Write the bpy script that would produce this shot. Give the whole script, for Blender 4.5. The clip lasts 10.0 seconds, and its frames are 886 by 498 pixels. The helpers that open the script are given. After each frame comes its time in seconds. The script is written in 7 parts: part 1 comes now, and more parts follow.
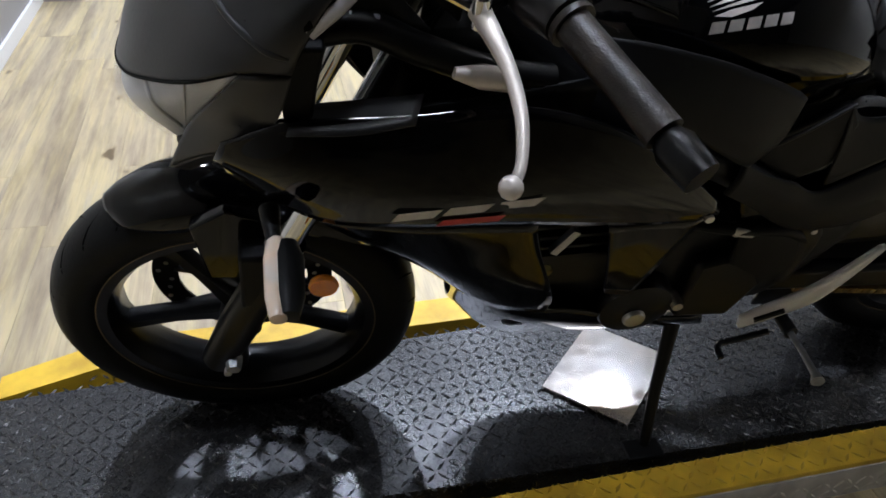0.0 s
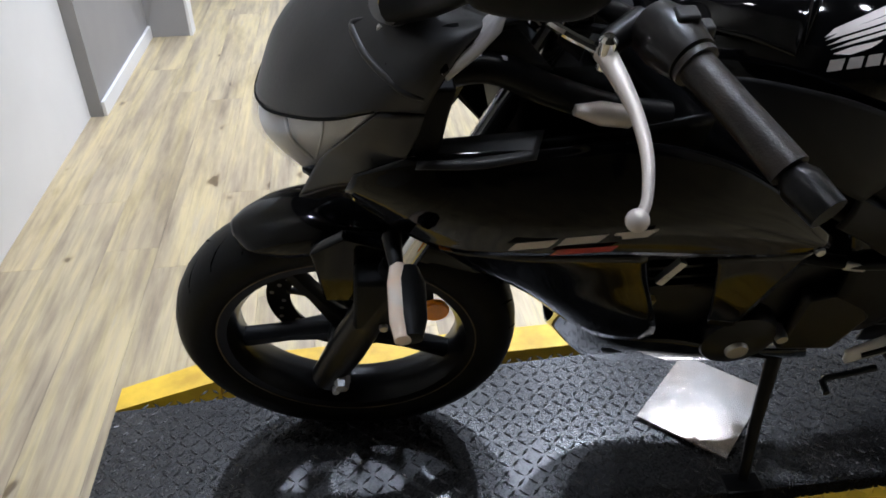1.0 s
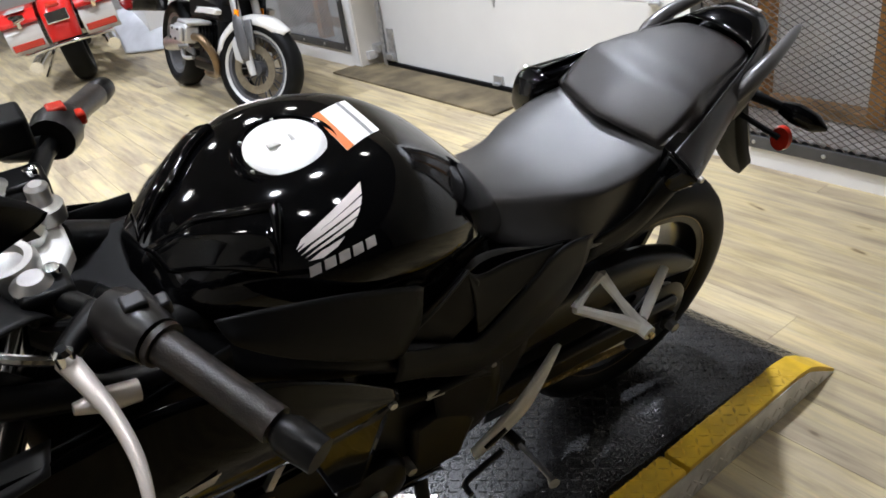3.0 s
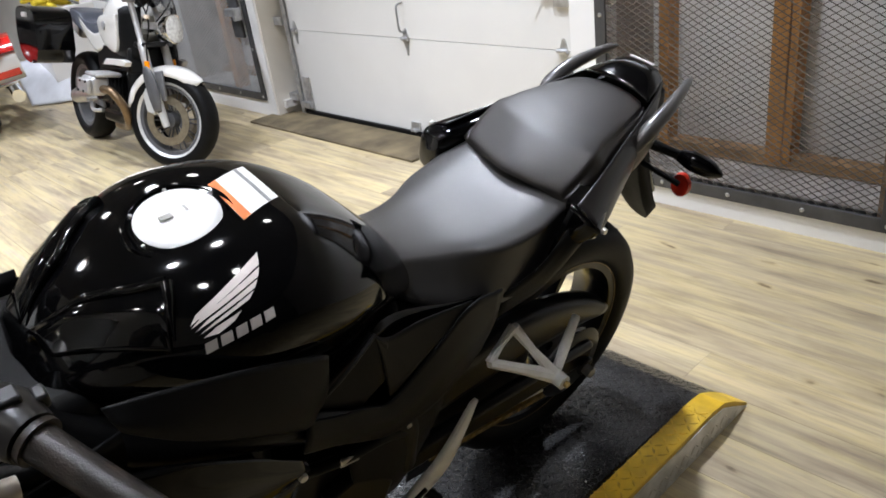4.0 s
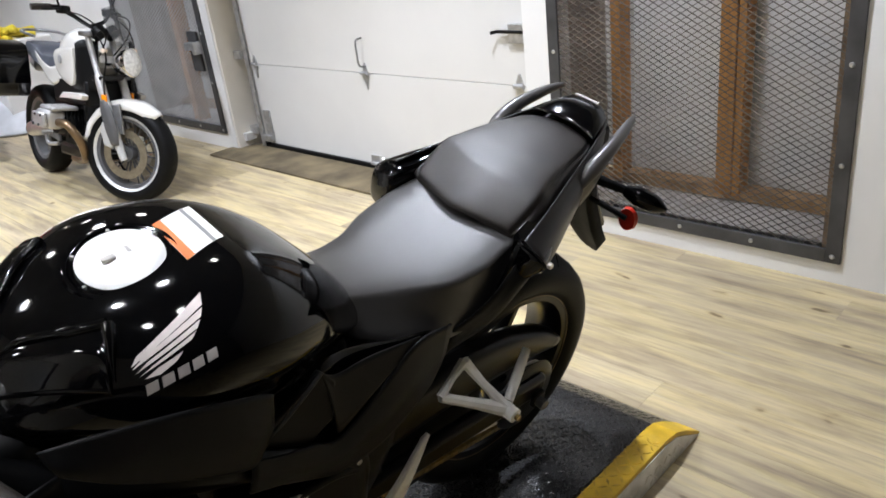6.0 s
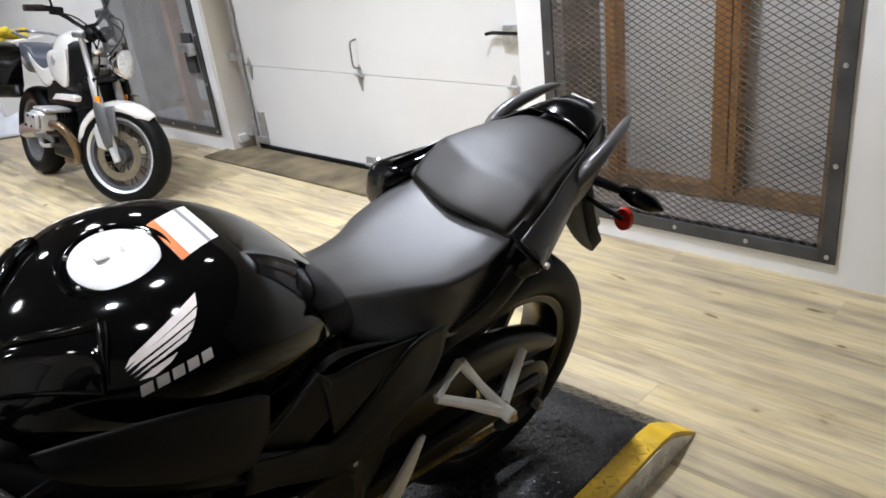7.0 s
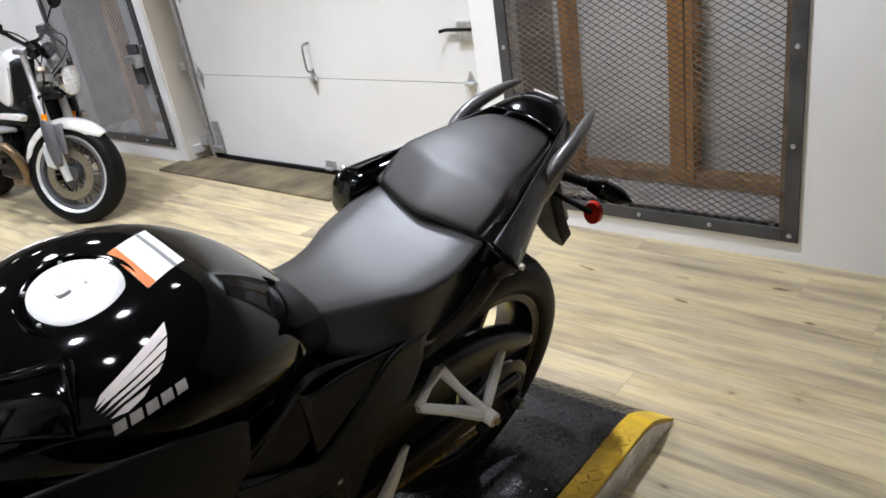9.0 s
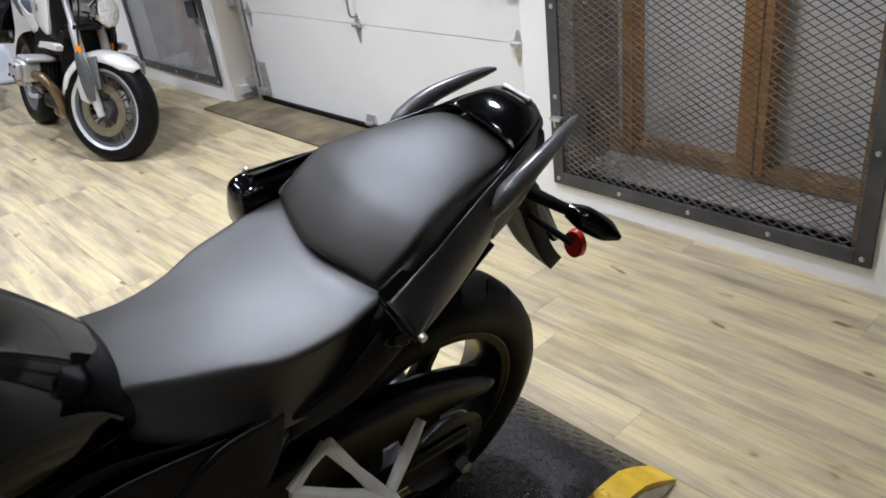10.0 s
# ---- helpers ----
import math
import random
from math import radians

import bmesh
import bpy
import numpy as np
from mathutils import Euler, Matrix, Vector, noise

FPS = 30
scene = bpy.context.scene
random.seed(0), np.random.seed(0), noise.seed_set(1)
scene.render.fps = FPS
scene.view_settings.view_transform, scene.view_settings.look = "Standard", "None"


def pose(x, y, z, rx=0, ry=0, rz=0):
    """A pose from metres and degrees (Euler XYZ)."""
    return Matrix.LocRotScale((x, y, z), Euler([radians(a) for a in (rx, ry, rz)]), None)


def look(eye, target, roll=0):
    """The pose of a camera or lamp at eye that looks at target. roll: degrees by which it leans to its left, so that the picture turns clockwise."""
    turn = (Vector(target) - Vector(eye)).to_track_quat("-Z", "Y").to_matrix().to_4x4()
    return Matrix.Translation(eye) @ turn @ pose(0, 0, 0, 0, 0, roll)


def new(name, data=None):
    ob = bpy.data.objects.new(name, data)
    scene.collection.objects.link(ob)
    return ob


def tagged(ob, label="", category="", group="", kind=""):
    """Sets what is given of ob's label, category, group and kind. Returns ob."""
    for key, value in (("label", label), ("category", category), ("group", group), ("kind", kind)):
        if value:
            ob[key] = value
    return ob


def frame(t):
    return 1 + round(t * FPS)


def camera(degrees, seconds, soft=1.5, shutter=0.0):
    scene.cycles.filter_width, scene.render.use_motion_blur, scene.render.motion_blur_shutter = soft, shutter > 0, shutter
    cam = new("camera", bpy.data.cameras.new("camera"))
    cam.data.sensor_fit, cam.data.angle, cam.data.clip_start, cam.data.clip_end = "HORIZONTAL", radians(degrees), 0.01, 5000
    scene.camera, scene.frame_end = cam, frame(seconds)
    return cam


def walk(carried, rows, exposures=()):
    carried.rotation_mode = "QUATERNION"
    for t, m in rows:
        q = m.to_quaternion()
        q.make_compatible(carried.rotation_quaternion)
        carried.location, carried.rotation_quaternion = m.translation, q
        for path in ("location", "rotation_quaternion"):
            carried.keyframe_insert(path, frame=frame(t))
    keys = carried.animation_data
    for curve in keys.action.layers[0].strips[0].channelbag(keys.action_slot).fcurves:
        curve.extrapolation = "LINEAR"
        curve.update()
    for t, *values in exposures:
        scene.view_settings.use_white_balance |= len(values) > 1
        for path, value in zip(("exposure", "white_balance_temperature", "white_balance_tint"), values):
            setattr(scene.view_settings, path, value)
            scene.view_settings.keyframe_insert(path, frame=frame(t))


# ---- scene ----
cam = camera(60.5, 10.0, soft=1.7)
PATH = [
    (0, (0.109, -1.054, 1.173), (0.503, 0.528, 0.014), 1.8),
    (0.5, (0.065, -1.064, 1.179), (0.304, 0.539, 0.006), 1.4),
    (1, (0.056, -1.076, 1.196), (0.268, 0.579, 0.094), -1.0),
    (1.5, (0.095, -1.079, 1.235), (0.459, 0.599, 0.209), -3.5),
    (2, (0.154, -1.075, 1.291), (0.733, 0.566, 0.305), -7.5),
    (2.5, (0.217, -1.081, 1.314), (1.015, 0.497, 0.379), -7.6),
    (3, (0.261, -1.07, 1.312), (1.246, 0.392, 0.367), -8.6),
    (3.2, (0.272, -1.062, 1.317), (1.182, 0.199, 0.472), -8.5),
    (4.3, (0.307, -1.083, 1.332), (1.436, 0.176, 0.538), -8.1),
    (4.5, (0.31, -1.087, 1.335), (1.54, 0.245, 0.491), -8.2),
    (5, (0.31, -1.101, 1.342), (1.55, 0.233, 0.515), -7.7),
    (5.5, (0.311, -1.104, 1.342), (1.561, 0.226, 0.523), -7.3),
    (7, (0.312, -1.099, 1.337), (1.583, 0.215, 0.526), -7.0),
    (7.5, (0.311, -1.097, 1.335), (1.582, 0.211, 0.516), -6.9),
    (8, (0.308, -1.097, 1.336), (1.583, 0.212, 0.522), -6.9),
    (8.5, (0.306, -1.092, 1.335), (1.598, 0.194, 0.512), -6.9),
    (9, (0.323, -1.071, 1.343), (1.653, 0.17, 0.512), -9.3),
    (9.5, (0.519, -1.071, 1.338), (1.72, 0.304, 0.522), -8.8),
    (10, (0.746, -1.024, 1.307), (1.866, 0.343, 0.372), -7.6),
]
EXPOSE = [(0.0, -0.05, 5750, 10), (1.0, -0.03, 5750, 10), (2.0, 0.08, 6100, 10), (3.0, 0.08, 6150, 10), (4.5, 0.13, 6150, 10), (7.5, 0.18, 6150, 10), (8.5, 0.15, 6150, 10), (9.5, 0.0, 6050, 10), (10.0, -0.1, 6000, 10)]
walk(cam, [(t, look(eye, target, roll)) for t, eye, target, roll in PATH], EXPOSE)

# ---------------------------------------------------------------- light
world = bpy.data.worlds.new("room_dark")
world.use_nodes = True
world.node_tree.nodes["Background"].inputs["Color"].default_value = (0.5, 0.55, 0.6, 1)
world.node_tree.nodes["Background"].inputs["Strength"].default_value = 0.0
scene.world = world
scene.view_settings.exposure = 0.0
LAMPS = [(-0.4, 1.5, 100, 100, 0, 0), (0.45, 1.75, 125, 100, 0, 0), (1.2, 1.75, 130, 104, 0, 0), (2.1, 0.45, 240, 104, 0, -14), (1.9, 1.9, 70, 100, 0, 0), (0.42, 0.03, 80, 46, 0, 0), (1.05, 0.1, 70, 46, 0, 0), (-0.1, 3.3, 115, 120, 0, 0), (1.5, 3.4, 160, 120, 0, 0), (-0.2, 5.4, 180, 120, 0, 0), (1.6, 5.6, 180, 120, 0, 0), (0.4, 7.8, 210, 120, 0, 0), (0.30, -0.95, 9, 40, 16, 0), (1.0, -0.95, 13, 40, 16, 0), (-0.62, -0.5, 60, 52, 0, 0)]
LAMP_TINT = (0.90, 0.93, 1.02)
CEIL = 2.85


# ---------------------------------------------------------------- materials
def mat(name, base, rough=0.5, metal=0.0, var=0.12, scale=8.0, bump=0.0, bscale=60.0, coat=0.0, spec=0.5, second=None, stretch=(1, 1, 1), rvar=0.1):
    """A surface with mottling at two sizes and fine relief."""
    m = bpy.data.materials.new(name)
    m.use_nodes = True
    nt = m.node_tree
    b = nt.nodes["Principled BSDF"]
    b.inputs["Metallic"].default_value = metal
    b.inputs["Specular IOR Level"].default_value = spec
    b.inputs["Coat Weight"].default_value = coat
    b.inputs["Coat Roughness"].default_value = 0.04
    tc = nt.nodes.new("ShaderNodeTexCoord")
    mp = nt.nodes.new("ShaderNodeMapping")
    mp.inputs["Scale"].default_value = stretch
    nt.links.new(tc.outputs["Object"], mp.inputs["Vector"])
    n1 = nt.nodes.new("ShaderNodeTexNoise")
    n1.inputs["Scale"].default_value = scale
    n1.inputs["Detail"].default_value = 6
    n2 = nt.nodes.new("ShaderNodeTexNoise")
    n2.inputs["Scale"].default_value = bscale
    n2.inputs["Detail"].default_value = 3
    for n in (n1, n2):
        nt.links.new(mp.outputs["Vector"], n.inputs["Vector"])
    ramp = nt.nodes.new("ShaderNodeValToRGB")
    lo = [max(0.0, c * (1 - var)) for c in base]
    hi = [min(1.0, c * (1 + var)) for c in (second or base)]
    ramp.color_ramp.elements[0].position, ramp.color_ramp.elements[1].position = 0.3, 0.7
    ramp.color_ramp.elements[0].color = (*lo, 1)
    ramp.color_ramp.elements[1].color = (*hi, 1)
    nt.links.new(n1.outputs["Fac"], ramp.inputs["Fac"])
    nt.links.new(ramp.outputs["Color"], b.inputs["Base Color"])
    rr = nt.nodes.new("ShaderNodeMapRange")
    rr.inputs["To Min"].default_value = max(0.02, rough * (1 - rvar))
    rr.inputs["To Max"].default_value = min(1.0, rough * (1 + rvar))
    nt.links.new(n2.outputs["Fac"], rr.inputs["Value"])
    nt.links.new(rr.outputs["Result"], b.inputs["Roughness"])
    if bump:
        bp = nt.nodes.new("ShaderNodeBump")
        bp.inputs["Strength"].default_value = bump
        bp.inputs["Distance"].default_value = 0.002
        nt.links.new(n2.outputs["Fac"], bp.inputs["Height"])
        nt.links.new(bp.outputs["Normal"], b.inputs["Normal"])
    return m


def glass(name, tint, rough=0.02, weight=1.0, alpha=1.0):
    m = bpy.data.materials.new(name)
    m.use_nodes = True
    b = m.node_tree.nodes["Principled BSDF"]
    b.inputs["Base Color"].default_value = (*tint, 1)
    b.inputs["Roughness"].default_value = rough
    b.inputs["Transmission Weight"].default_value = weight
    b.inputs["IOR"].default_value = 1.3
    b.inputs["Alpha"].default_value = alpha
    return m


def glow(name, color, strength):
    m = bpy.data.materials.new(name)
    m.use_nodes = True
    b = m.node_tree.nodes["Principled BSDF"]
    b.inputs["Emission Color"].default_value = (*color, 1)
    b.inputs["Emission Strength"].default_value = strength
    return m


GLOSS = mat("gloss_black_paint", (0.0018, 0.0018, 0.002), 0.06, var=0.2, scale=30, spec=0.36, bscale=90, rvar=0.3)
SATIN = mat("satin_black_paint", (0.014, 0.014, 0.0147), 0.40, var=0.15, scale=25, spec=0.5, bscale=200, bump=0.05)
MATTE = mat("matt_black_panel_plastic", (0.0055, 0.0055, 0.0057), 0.45, var=0.2, scale=40, bump=0.2, bscale=900, spec=0.16)
PLASTIC = mat("grained_black_plastic", (0.004, 0.004, 0.0042), 0.45, var=0.2, scale=40, bump=0.15, bscale=900, spec=0.15)
DARKMETAL = mat("black_coated_metal", (0.003, 0.003, 0.0032), 0.3, var=0.25, scale=30, bump=0.1, bscale=250, spec=0.22)
RUBBER = mat("tyre_rubber", (0.004, 0.004, 0.004), 0.5, var=0.25, scale=20, bump=0.2, bscale=300, spec=0.13)
GRIPRUB = mat("worn_grip_rubber", (0.006, 0.0055, 0.0055), 0.36, var=0.4, scale=30, bump=0.3, bscale=500, second=(0.024, 0.017, 0.013), spec=0.5)
VINYL = mat("seat_vinyl", (0.030, 0.028, 0.0272), 0.31, var=0.12, scale=14, bump=0.2, bscale=1300, spec=1.0)
PILLVINYL = mat("passenger_seat_vinyl", (0.020, 0.0168, 0.0152), 0.38, var=0.15, scale=14, bump=0.2, bscale=1300, spec=0.7)
ALU = mat("brushed_aluminium", (0.62, 0.60, 0.57), 0.32, metal=0.9, var=0.15, scale=20, bump=0.1, bscale=300, rvar=0.3)
CASTALU = mat("cast_aluminium", (0.93, 0.90, 0.86), 0.4, metal=0.0, var=0.12, scale=25, bump=0.25, bscale=400)
LEVERALU = mat("pale_lever_aluminium", (0.82, 0.75, 0.69), 0.35, metal=0.3, var=0.03, scale=5, bscale=30)
CHROME = mat("chrome", (0.8, 0.8, 0.8), 0.08, metal=1.0, var=0.05, scale=10, bscale=120)
STEEL = mat("dull_steel", (0.25, 0.25, 0.25), 0.4, metal=0.8, var=0.3, scale=30, bump=0.1, bscale=300)
BRONZE = mat("chain_brass", (0.42, 0.30, 0.12), 0.4, metal=0.8, var=0.35, scale=50, bump=0.2, bscale=300)
DECAL = mat("white_decal", (0.80, 0.72, 0.68), 0.35, var=0.06, scale=40, bscale=200)
SILVERDEC = mat("silver_decal", (0.60, 0.56, 0.53), 0.35, metal=0.2, var=0.1, scale=40)
REDDEC = mat("red_decal", (0.55, 0.03, 0.02), 0.35, var=0.1, scale=40)
STICKER = mat("warning_sticker", (0.78, 0.77, 0.74), 0.4, var=0.05, scale=50)
ORANGE = mat("orange_print", (0.75, 0.2, 0.06), 0.4, var=0.08, scale=50)
INK = mat("grey_print", (0.25, 0.25, 0.25), 0.5, var=0.05)
AMBER = mat("amber_lens", (0.85, 0.24, 0.0), 0.15, var=0.1, scale=60, coat=0.5)
REDLENS = mat("red_lens", (0.55, 0.03, 0.015), 0.15, var=0.1, scale=60, coat=0.5)
CLEARLENS = mat("clear_indicator_lens", (0.80, 0.76, 0.70), 0.15, var=0.15, scale=30, second=(0.75, 0.55, 0.38), coat=0.5)
LENS = glass("headlamp_glass", (0.70, 0.70, 0.72), 0.04, 0.0, 0.10)
LAMPGREY = mat("grey_lamp_interior", (0.68, 0.68, 0.69), 0.35, metal=0.1, var=0.08, scale=15)
STAYGREY = mat("pale_grey_bracket", (0.62, 0.61, 0.64), 0.45, var=0.12, scale=20, bump=0.1, bscale=200)
RECESS = mat("deep_black_recess", (0.0015, 0.0015, 0.0015), 0.6, var=0.2, scale=30, spec=0.08)
COWL = mat("semi_gloss_black_cowl", (0.003, 0.003, 0.0032), 0.22, var=0.2, scale=30, spec=0.3)
TAILPAINT = mat("satin_tail_paint", (0.011, 0.0095, 0.009), 0.32, var=0.15, scale=25, spec=0.4, bscale=200, bump=0.04)
REFLECTOR = mat("lamp_reflector", (0.92, 0.91, 0.90), 0.3, metal=0.0, var=0.15, scale=15)
SMOKE = glass("smoked_screen", (0.42, 0.42, 0.42), 0.05, 0.0, 0.16)
DARKSMOKE = glass("dark_smoked_screen", (0.10, 0.10, 0.10), 0.05, 0.0, 0.35)
HEADSILVER = mat("silver_painted_casting", (0.42, 0.41, 0.40), 0.35, metal=0.5, var=0.15, scale=12, bump=0.1, bscale=200)
WHITEPAINT = mat("white_wall_paint", (0.76, 0.75, 0.73), 0.55, var=0.04, scale=3, bump=0.12, bscale=180)
BEIGEPAINT = mat("cream_jamb_paint", (0.72, 0.68, 0.61), 0.55, var=0.06, scale=4, bump=0.12, bscale=180)
GREYPAINT = mat("grey_wall_paint", (0.30, 0.29, 0.28), 0.55, var=0.06, scale=4, bump=0.12, bscale=180)
DOORPAINT = mat("door_panel_enamel", (0.64, 0.63, 0.605), 0.4, var=0.03, scale=2.5, bump=0.05, bscale=120)
CEILING = mat("dark_ceiling_paint", (0.06, 0.058, 0.055), 0.8, var=0.1, scale=3)
BACKWALL = mat("unlit_room_brown", (0.05, 0.043, 0.036), 0.7, var=0.2, scale=3)
FRAME = mat("galvanised_dark_frame", (0.075, 0.075, 0.078), 0.45, metal=0.5, var=0.3, scale=10, bump=0.1, bscale=150)
MESH = mat("expanded_steel", (0.085, 0.08, 0.074), 0.42, metal=0.35, var=0.35, scale=8, second=(0.14, 0.12, 0.10))
PALEMESH = mat("galvanised_expanded_steel", (0.50, 0.50, 0.49), 0.45, metal=0.2, var=0.2, scale=8)
RUST = mat("rusty_steel_post", (0.16, 0.095, 0.05), 0.6, metal=0.2, var=0.4, scale=9, bump=0.3, bscale=160, second=(0.25, 0.17, 0.10))
LEDGE = mat("pale_painted_ledge", (0.62, 0.60, 0.58), 0.6, var=0.18, scale=6, bump=0.1, bscale=90)
TANBOARD = mat("tan_board", (0.36, 0.31, 0.26), 0.65, var=0.15, scale=4, bump=0.05)
STUD = mat("pine_stud", (0.42, 0.19, 0.045), 0.6, var=0.25, scale=7, bump=0.2, bscale=120, stretch=(6, 6, 1))
DUSTYWOOD = mat("dusty_sill_wood", (0.34, 0.20, 0.09), 0.75, var=0.35, scale=9, bump=0.2, bscale=100)
CAGEBACK = mat("grey_board", (0.74, 0.73, 0.725), 0.6, var=0.1, scale=2.2, bump=0.05)
GALV = mat("galvanised_hardware", (0.5, 0.5, 0.5), 0.38, metal=0.8, var=0.25, scale=30)
YELLOW = mat("worn_yellow_paint", (0.60, 0.36, 0.012), 0.45, var=0.2, scale=14, bump=0.2, bscale=220, second=(0.68, 0.44, 0.02))
YELLOWWORN = mat("scuffed_yellow_treads", (0.52, 0.31, 0.012), 0.5, var=0.3, scale=16, second=(0.62, 0.39, 0.02))
PLATE = mat("dark_tread_plate", (0.016, 0.0155, 0.015), 0.28, spec=0.5, var=0.35, scale=9, bump=0.12, bscale=220, rvar=0.35)
TREADEDGE = mat("bare_tread_plate", (0.58, 0.57, 0.56), 0.36, metal=0.35, var=0.3, scale=14, bump=0.1, bscale=220)
POLISHED = mat("polished_steel_plate", (0.90, 0.88, 0.85), 0.16, metal=0.75, var=0.08, scale=7, bscale=40, bump=0.03, rvar=0.5, second=(0.66, 0.56, 0.46))
MATDOOR = mat("brown_doormat", (0.072, 0.055, 0.028), 0.85, var=0.4, scale=5, bump=0.6, bscale=400, second=(0.13, 0.10, 0.054))
WHITEBIKE = mat("pearl_white_paint", (0.66, 0.64, 0.60), 0.2, var=0.03, scale=8, coat=0.6)
REDBIKE = mat("candy_red_paint", (0.58, 0.02, 0.015), 0.2, var=0.08, scale=8, coat=0.6)
DISC = mat("brake_disc_steel", (0.42, 0.37, 0.28), 0.32, metal=0.9, var=0.15, scale=40)
EXHAUST = mat("heat_tinted_steel", (0.17, 0.115, 0.065), 0.35, metal=0.8, var=0.3, scale=12)
GREYLEG = mat("grey_fork_paint", (0.22, 0.22, 0.225), 0.35, metal=0.4, var=0.1, scale=20)
TARP = mat("yellow_straps", (0.7, 0.55, 0.03), 0.6, var=0.2, scale=15, bump=0.3, bscale=90)
BLUE = mat("blue_plastic", (0.04, 0.1, 0.3), 0.4, var=0.15, scale=10)
CLOTH = mat("pale_plastic_sheet", (0.55, 0.56, 0.58), 0.45, var=0.15, scale=6, bump=0.2, bscale=30)
RAILGREY = mat("grey_black_rail_paint", (0.075, 0.07, 0.067), 0.3, var=0.15, scale=25, spec=0.6)
CAPALU = mat("pale_cap_aluminium", (0.9, 0.89, 0.87), 0.42, metal=0.2, var=0.06, scale=30, bscale=160)
GLOWDISC = glow("lamp_face", (1.0, 0.95, 0.88), 60.0)


def plank_material(name, per_object):
    """Weathered oak boards: streaks along y, greyed patches and knots, different on each board."""
    m = bpy.data.materials.new(name)
    m.use_nodes = True
    nt = m.node_tree
    L = nt.links.new
    b = nt.nodes["Principled BSDF"]
    tc = nt.nodes.new("ShaderNodeTexCoord")
    info = nt.nodes.new("ShaderNodeObjectInfo" if per_object else "ShaderNodeNewGeometry")
    rnd = info.outputs["Random" if per_object else "Random Per Island"]
    mul = nt.nodes.new("ShaderNodeVectorMath")
    mul.operation = "MULTIPLY_ADD"
    mul.inputs[1].default_value = (37.0, 91.0, 53.0)
    comb = nt.nodes.new("ShaderNodeCombineXYZ")
    for k in range(3):
        L(rnd, comb.inputs[k])
    L(comb.outputs[0], mul.inputs[0])
    L(tc.outputs["Object"], mul.inputs[2])

    def noise_at(scale, stretch, detail=5, rough=0.6):
        mp = nt.nodes.new("ShaderNodeMapping")
        mp.inputs["Scale"].default_value = stretch
        L(mul.outputs[0], mp.inputs["Vector"])
        n = nt.nodes.new("ShaderNodeTexNoise")
        n.inputs["Scale"].default_value = scale
        n.inputs["Detail"].default_value = detail
        n.inputs["Roughness"].default_value = rough
        L(mp.outputs[0], n.inputs["Vector"])
        return n

    def ramp_of(src, stops):
        r = nt.nodes.new("ShaderNodeValToRGB")
        e = r.color_ramp.elements
        while len(e) < len(stops):
            e.new(0.5)
        for el, (p, c) in zip(e, stops):
            el.position, el.color = p, (*c, 1)
        L(src, r.inputs["Fac"])
        return r
    broad = noise_at(3.0, (6.5, 0.55, 1), 4, 0.6)
    grain = noise_at(26.0, (3.0, 0.12, 1), 8, 0.7)
    knots = noise_at(9.0, (1.6, 0.75, 1), 2, 0.4)
    patch = noise_at(4.0, (2.6, 0.45, 1), 6, 0.65)
    base = ramp_of(broad.outputs["Fac"], [(0.28, (0.26, 0.21, 0.14)), (0.40, (0.37, 0.305, 0.205)), (0.50, (0.45, 0.375, 0.235)), (0.60, (0.53, 0.44, 0.245)), (0.74, (0.44, 0.385, 0.285))])
    streak = ramp_of(grain.outputs["Fac"], [(0.3, (0.74, 0.72, 0.70)), (0.5, (1, 1, 1)), (0.7, (1.08, 1.06, 1.02))])
    knot = ramp_of(knots.outputs["Fac"], [(0.23, (0.30, 0.25, 0.19)), (0.275, (0.92, 0.90, 0.87)), (0.32, (1, 1, 1))])
    worn = ramp_of(patch.outputs["Fac"], [(0.33, (0.66, 0.64, 0.63)), (0.44, (0.86, 0.845, 0.83)), (0.54, (1, 1, 1)), (0.7, (1.05, 1.04, 1.03))])
    tint = ramp_of(rnd, [(0.0, (0.93, 0.92, 0.90)), (0.5, (1.0, 1.0, 1.0)), (1.0, (1.05, 1.03, 0.99))])
    prev = base.outputs["Color"]
    for r in (streak, knot, worn, tint):
        mx = nt.nodes.new("ShaderNodeMix")
        mx.data_type, mx.blend_type = "RGBA", "MULTIPLY"
        mx.inputs["Factor"].default_value = 1.0
        L(prev, mx.inputs["A"])
        L(r.outputs["Color"], mx.inputs["B"])
        prev = mx.outputs["Result"]
    L(prev, b.inputs["Base Color"])
    rr = nt.nodes.new("ShaderNodeMapRange")
    rr.inputs["To Min"].default_value, rr.inputs["To Max"].default_value = 0.3, 0.5
    L(grain.outputs["Fac"], rr.inputs["Value"])
    L(rr.outputs["Result"], b.inputs["Roughness"])
    bp = nt.nodes.new("ShaderNodeBump")
    bp.inputs["Strength"].default_value, bp.inputs["Distance"].default_value = 0.15, 0.002
    L(grain.outputs["Fac"], bp.inputs["Height"])
    L(bp.outputs["Normal"], b.inputs["Normal"])
    return m


PLANK = plank_material("weathered_oak_planks", True)
PLANKFAR = plank_material("weathered_oak_far", False)


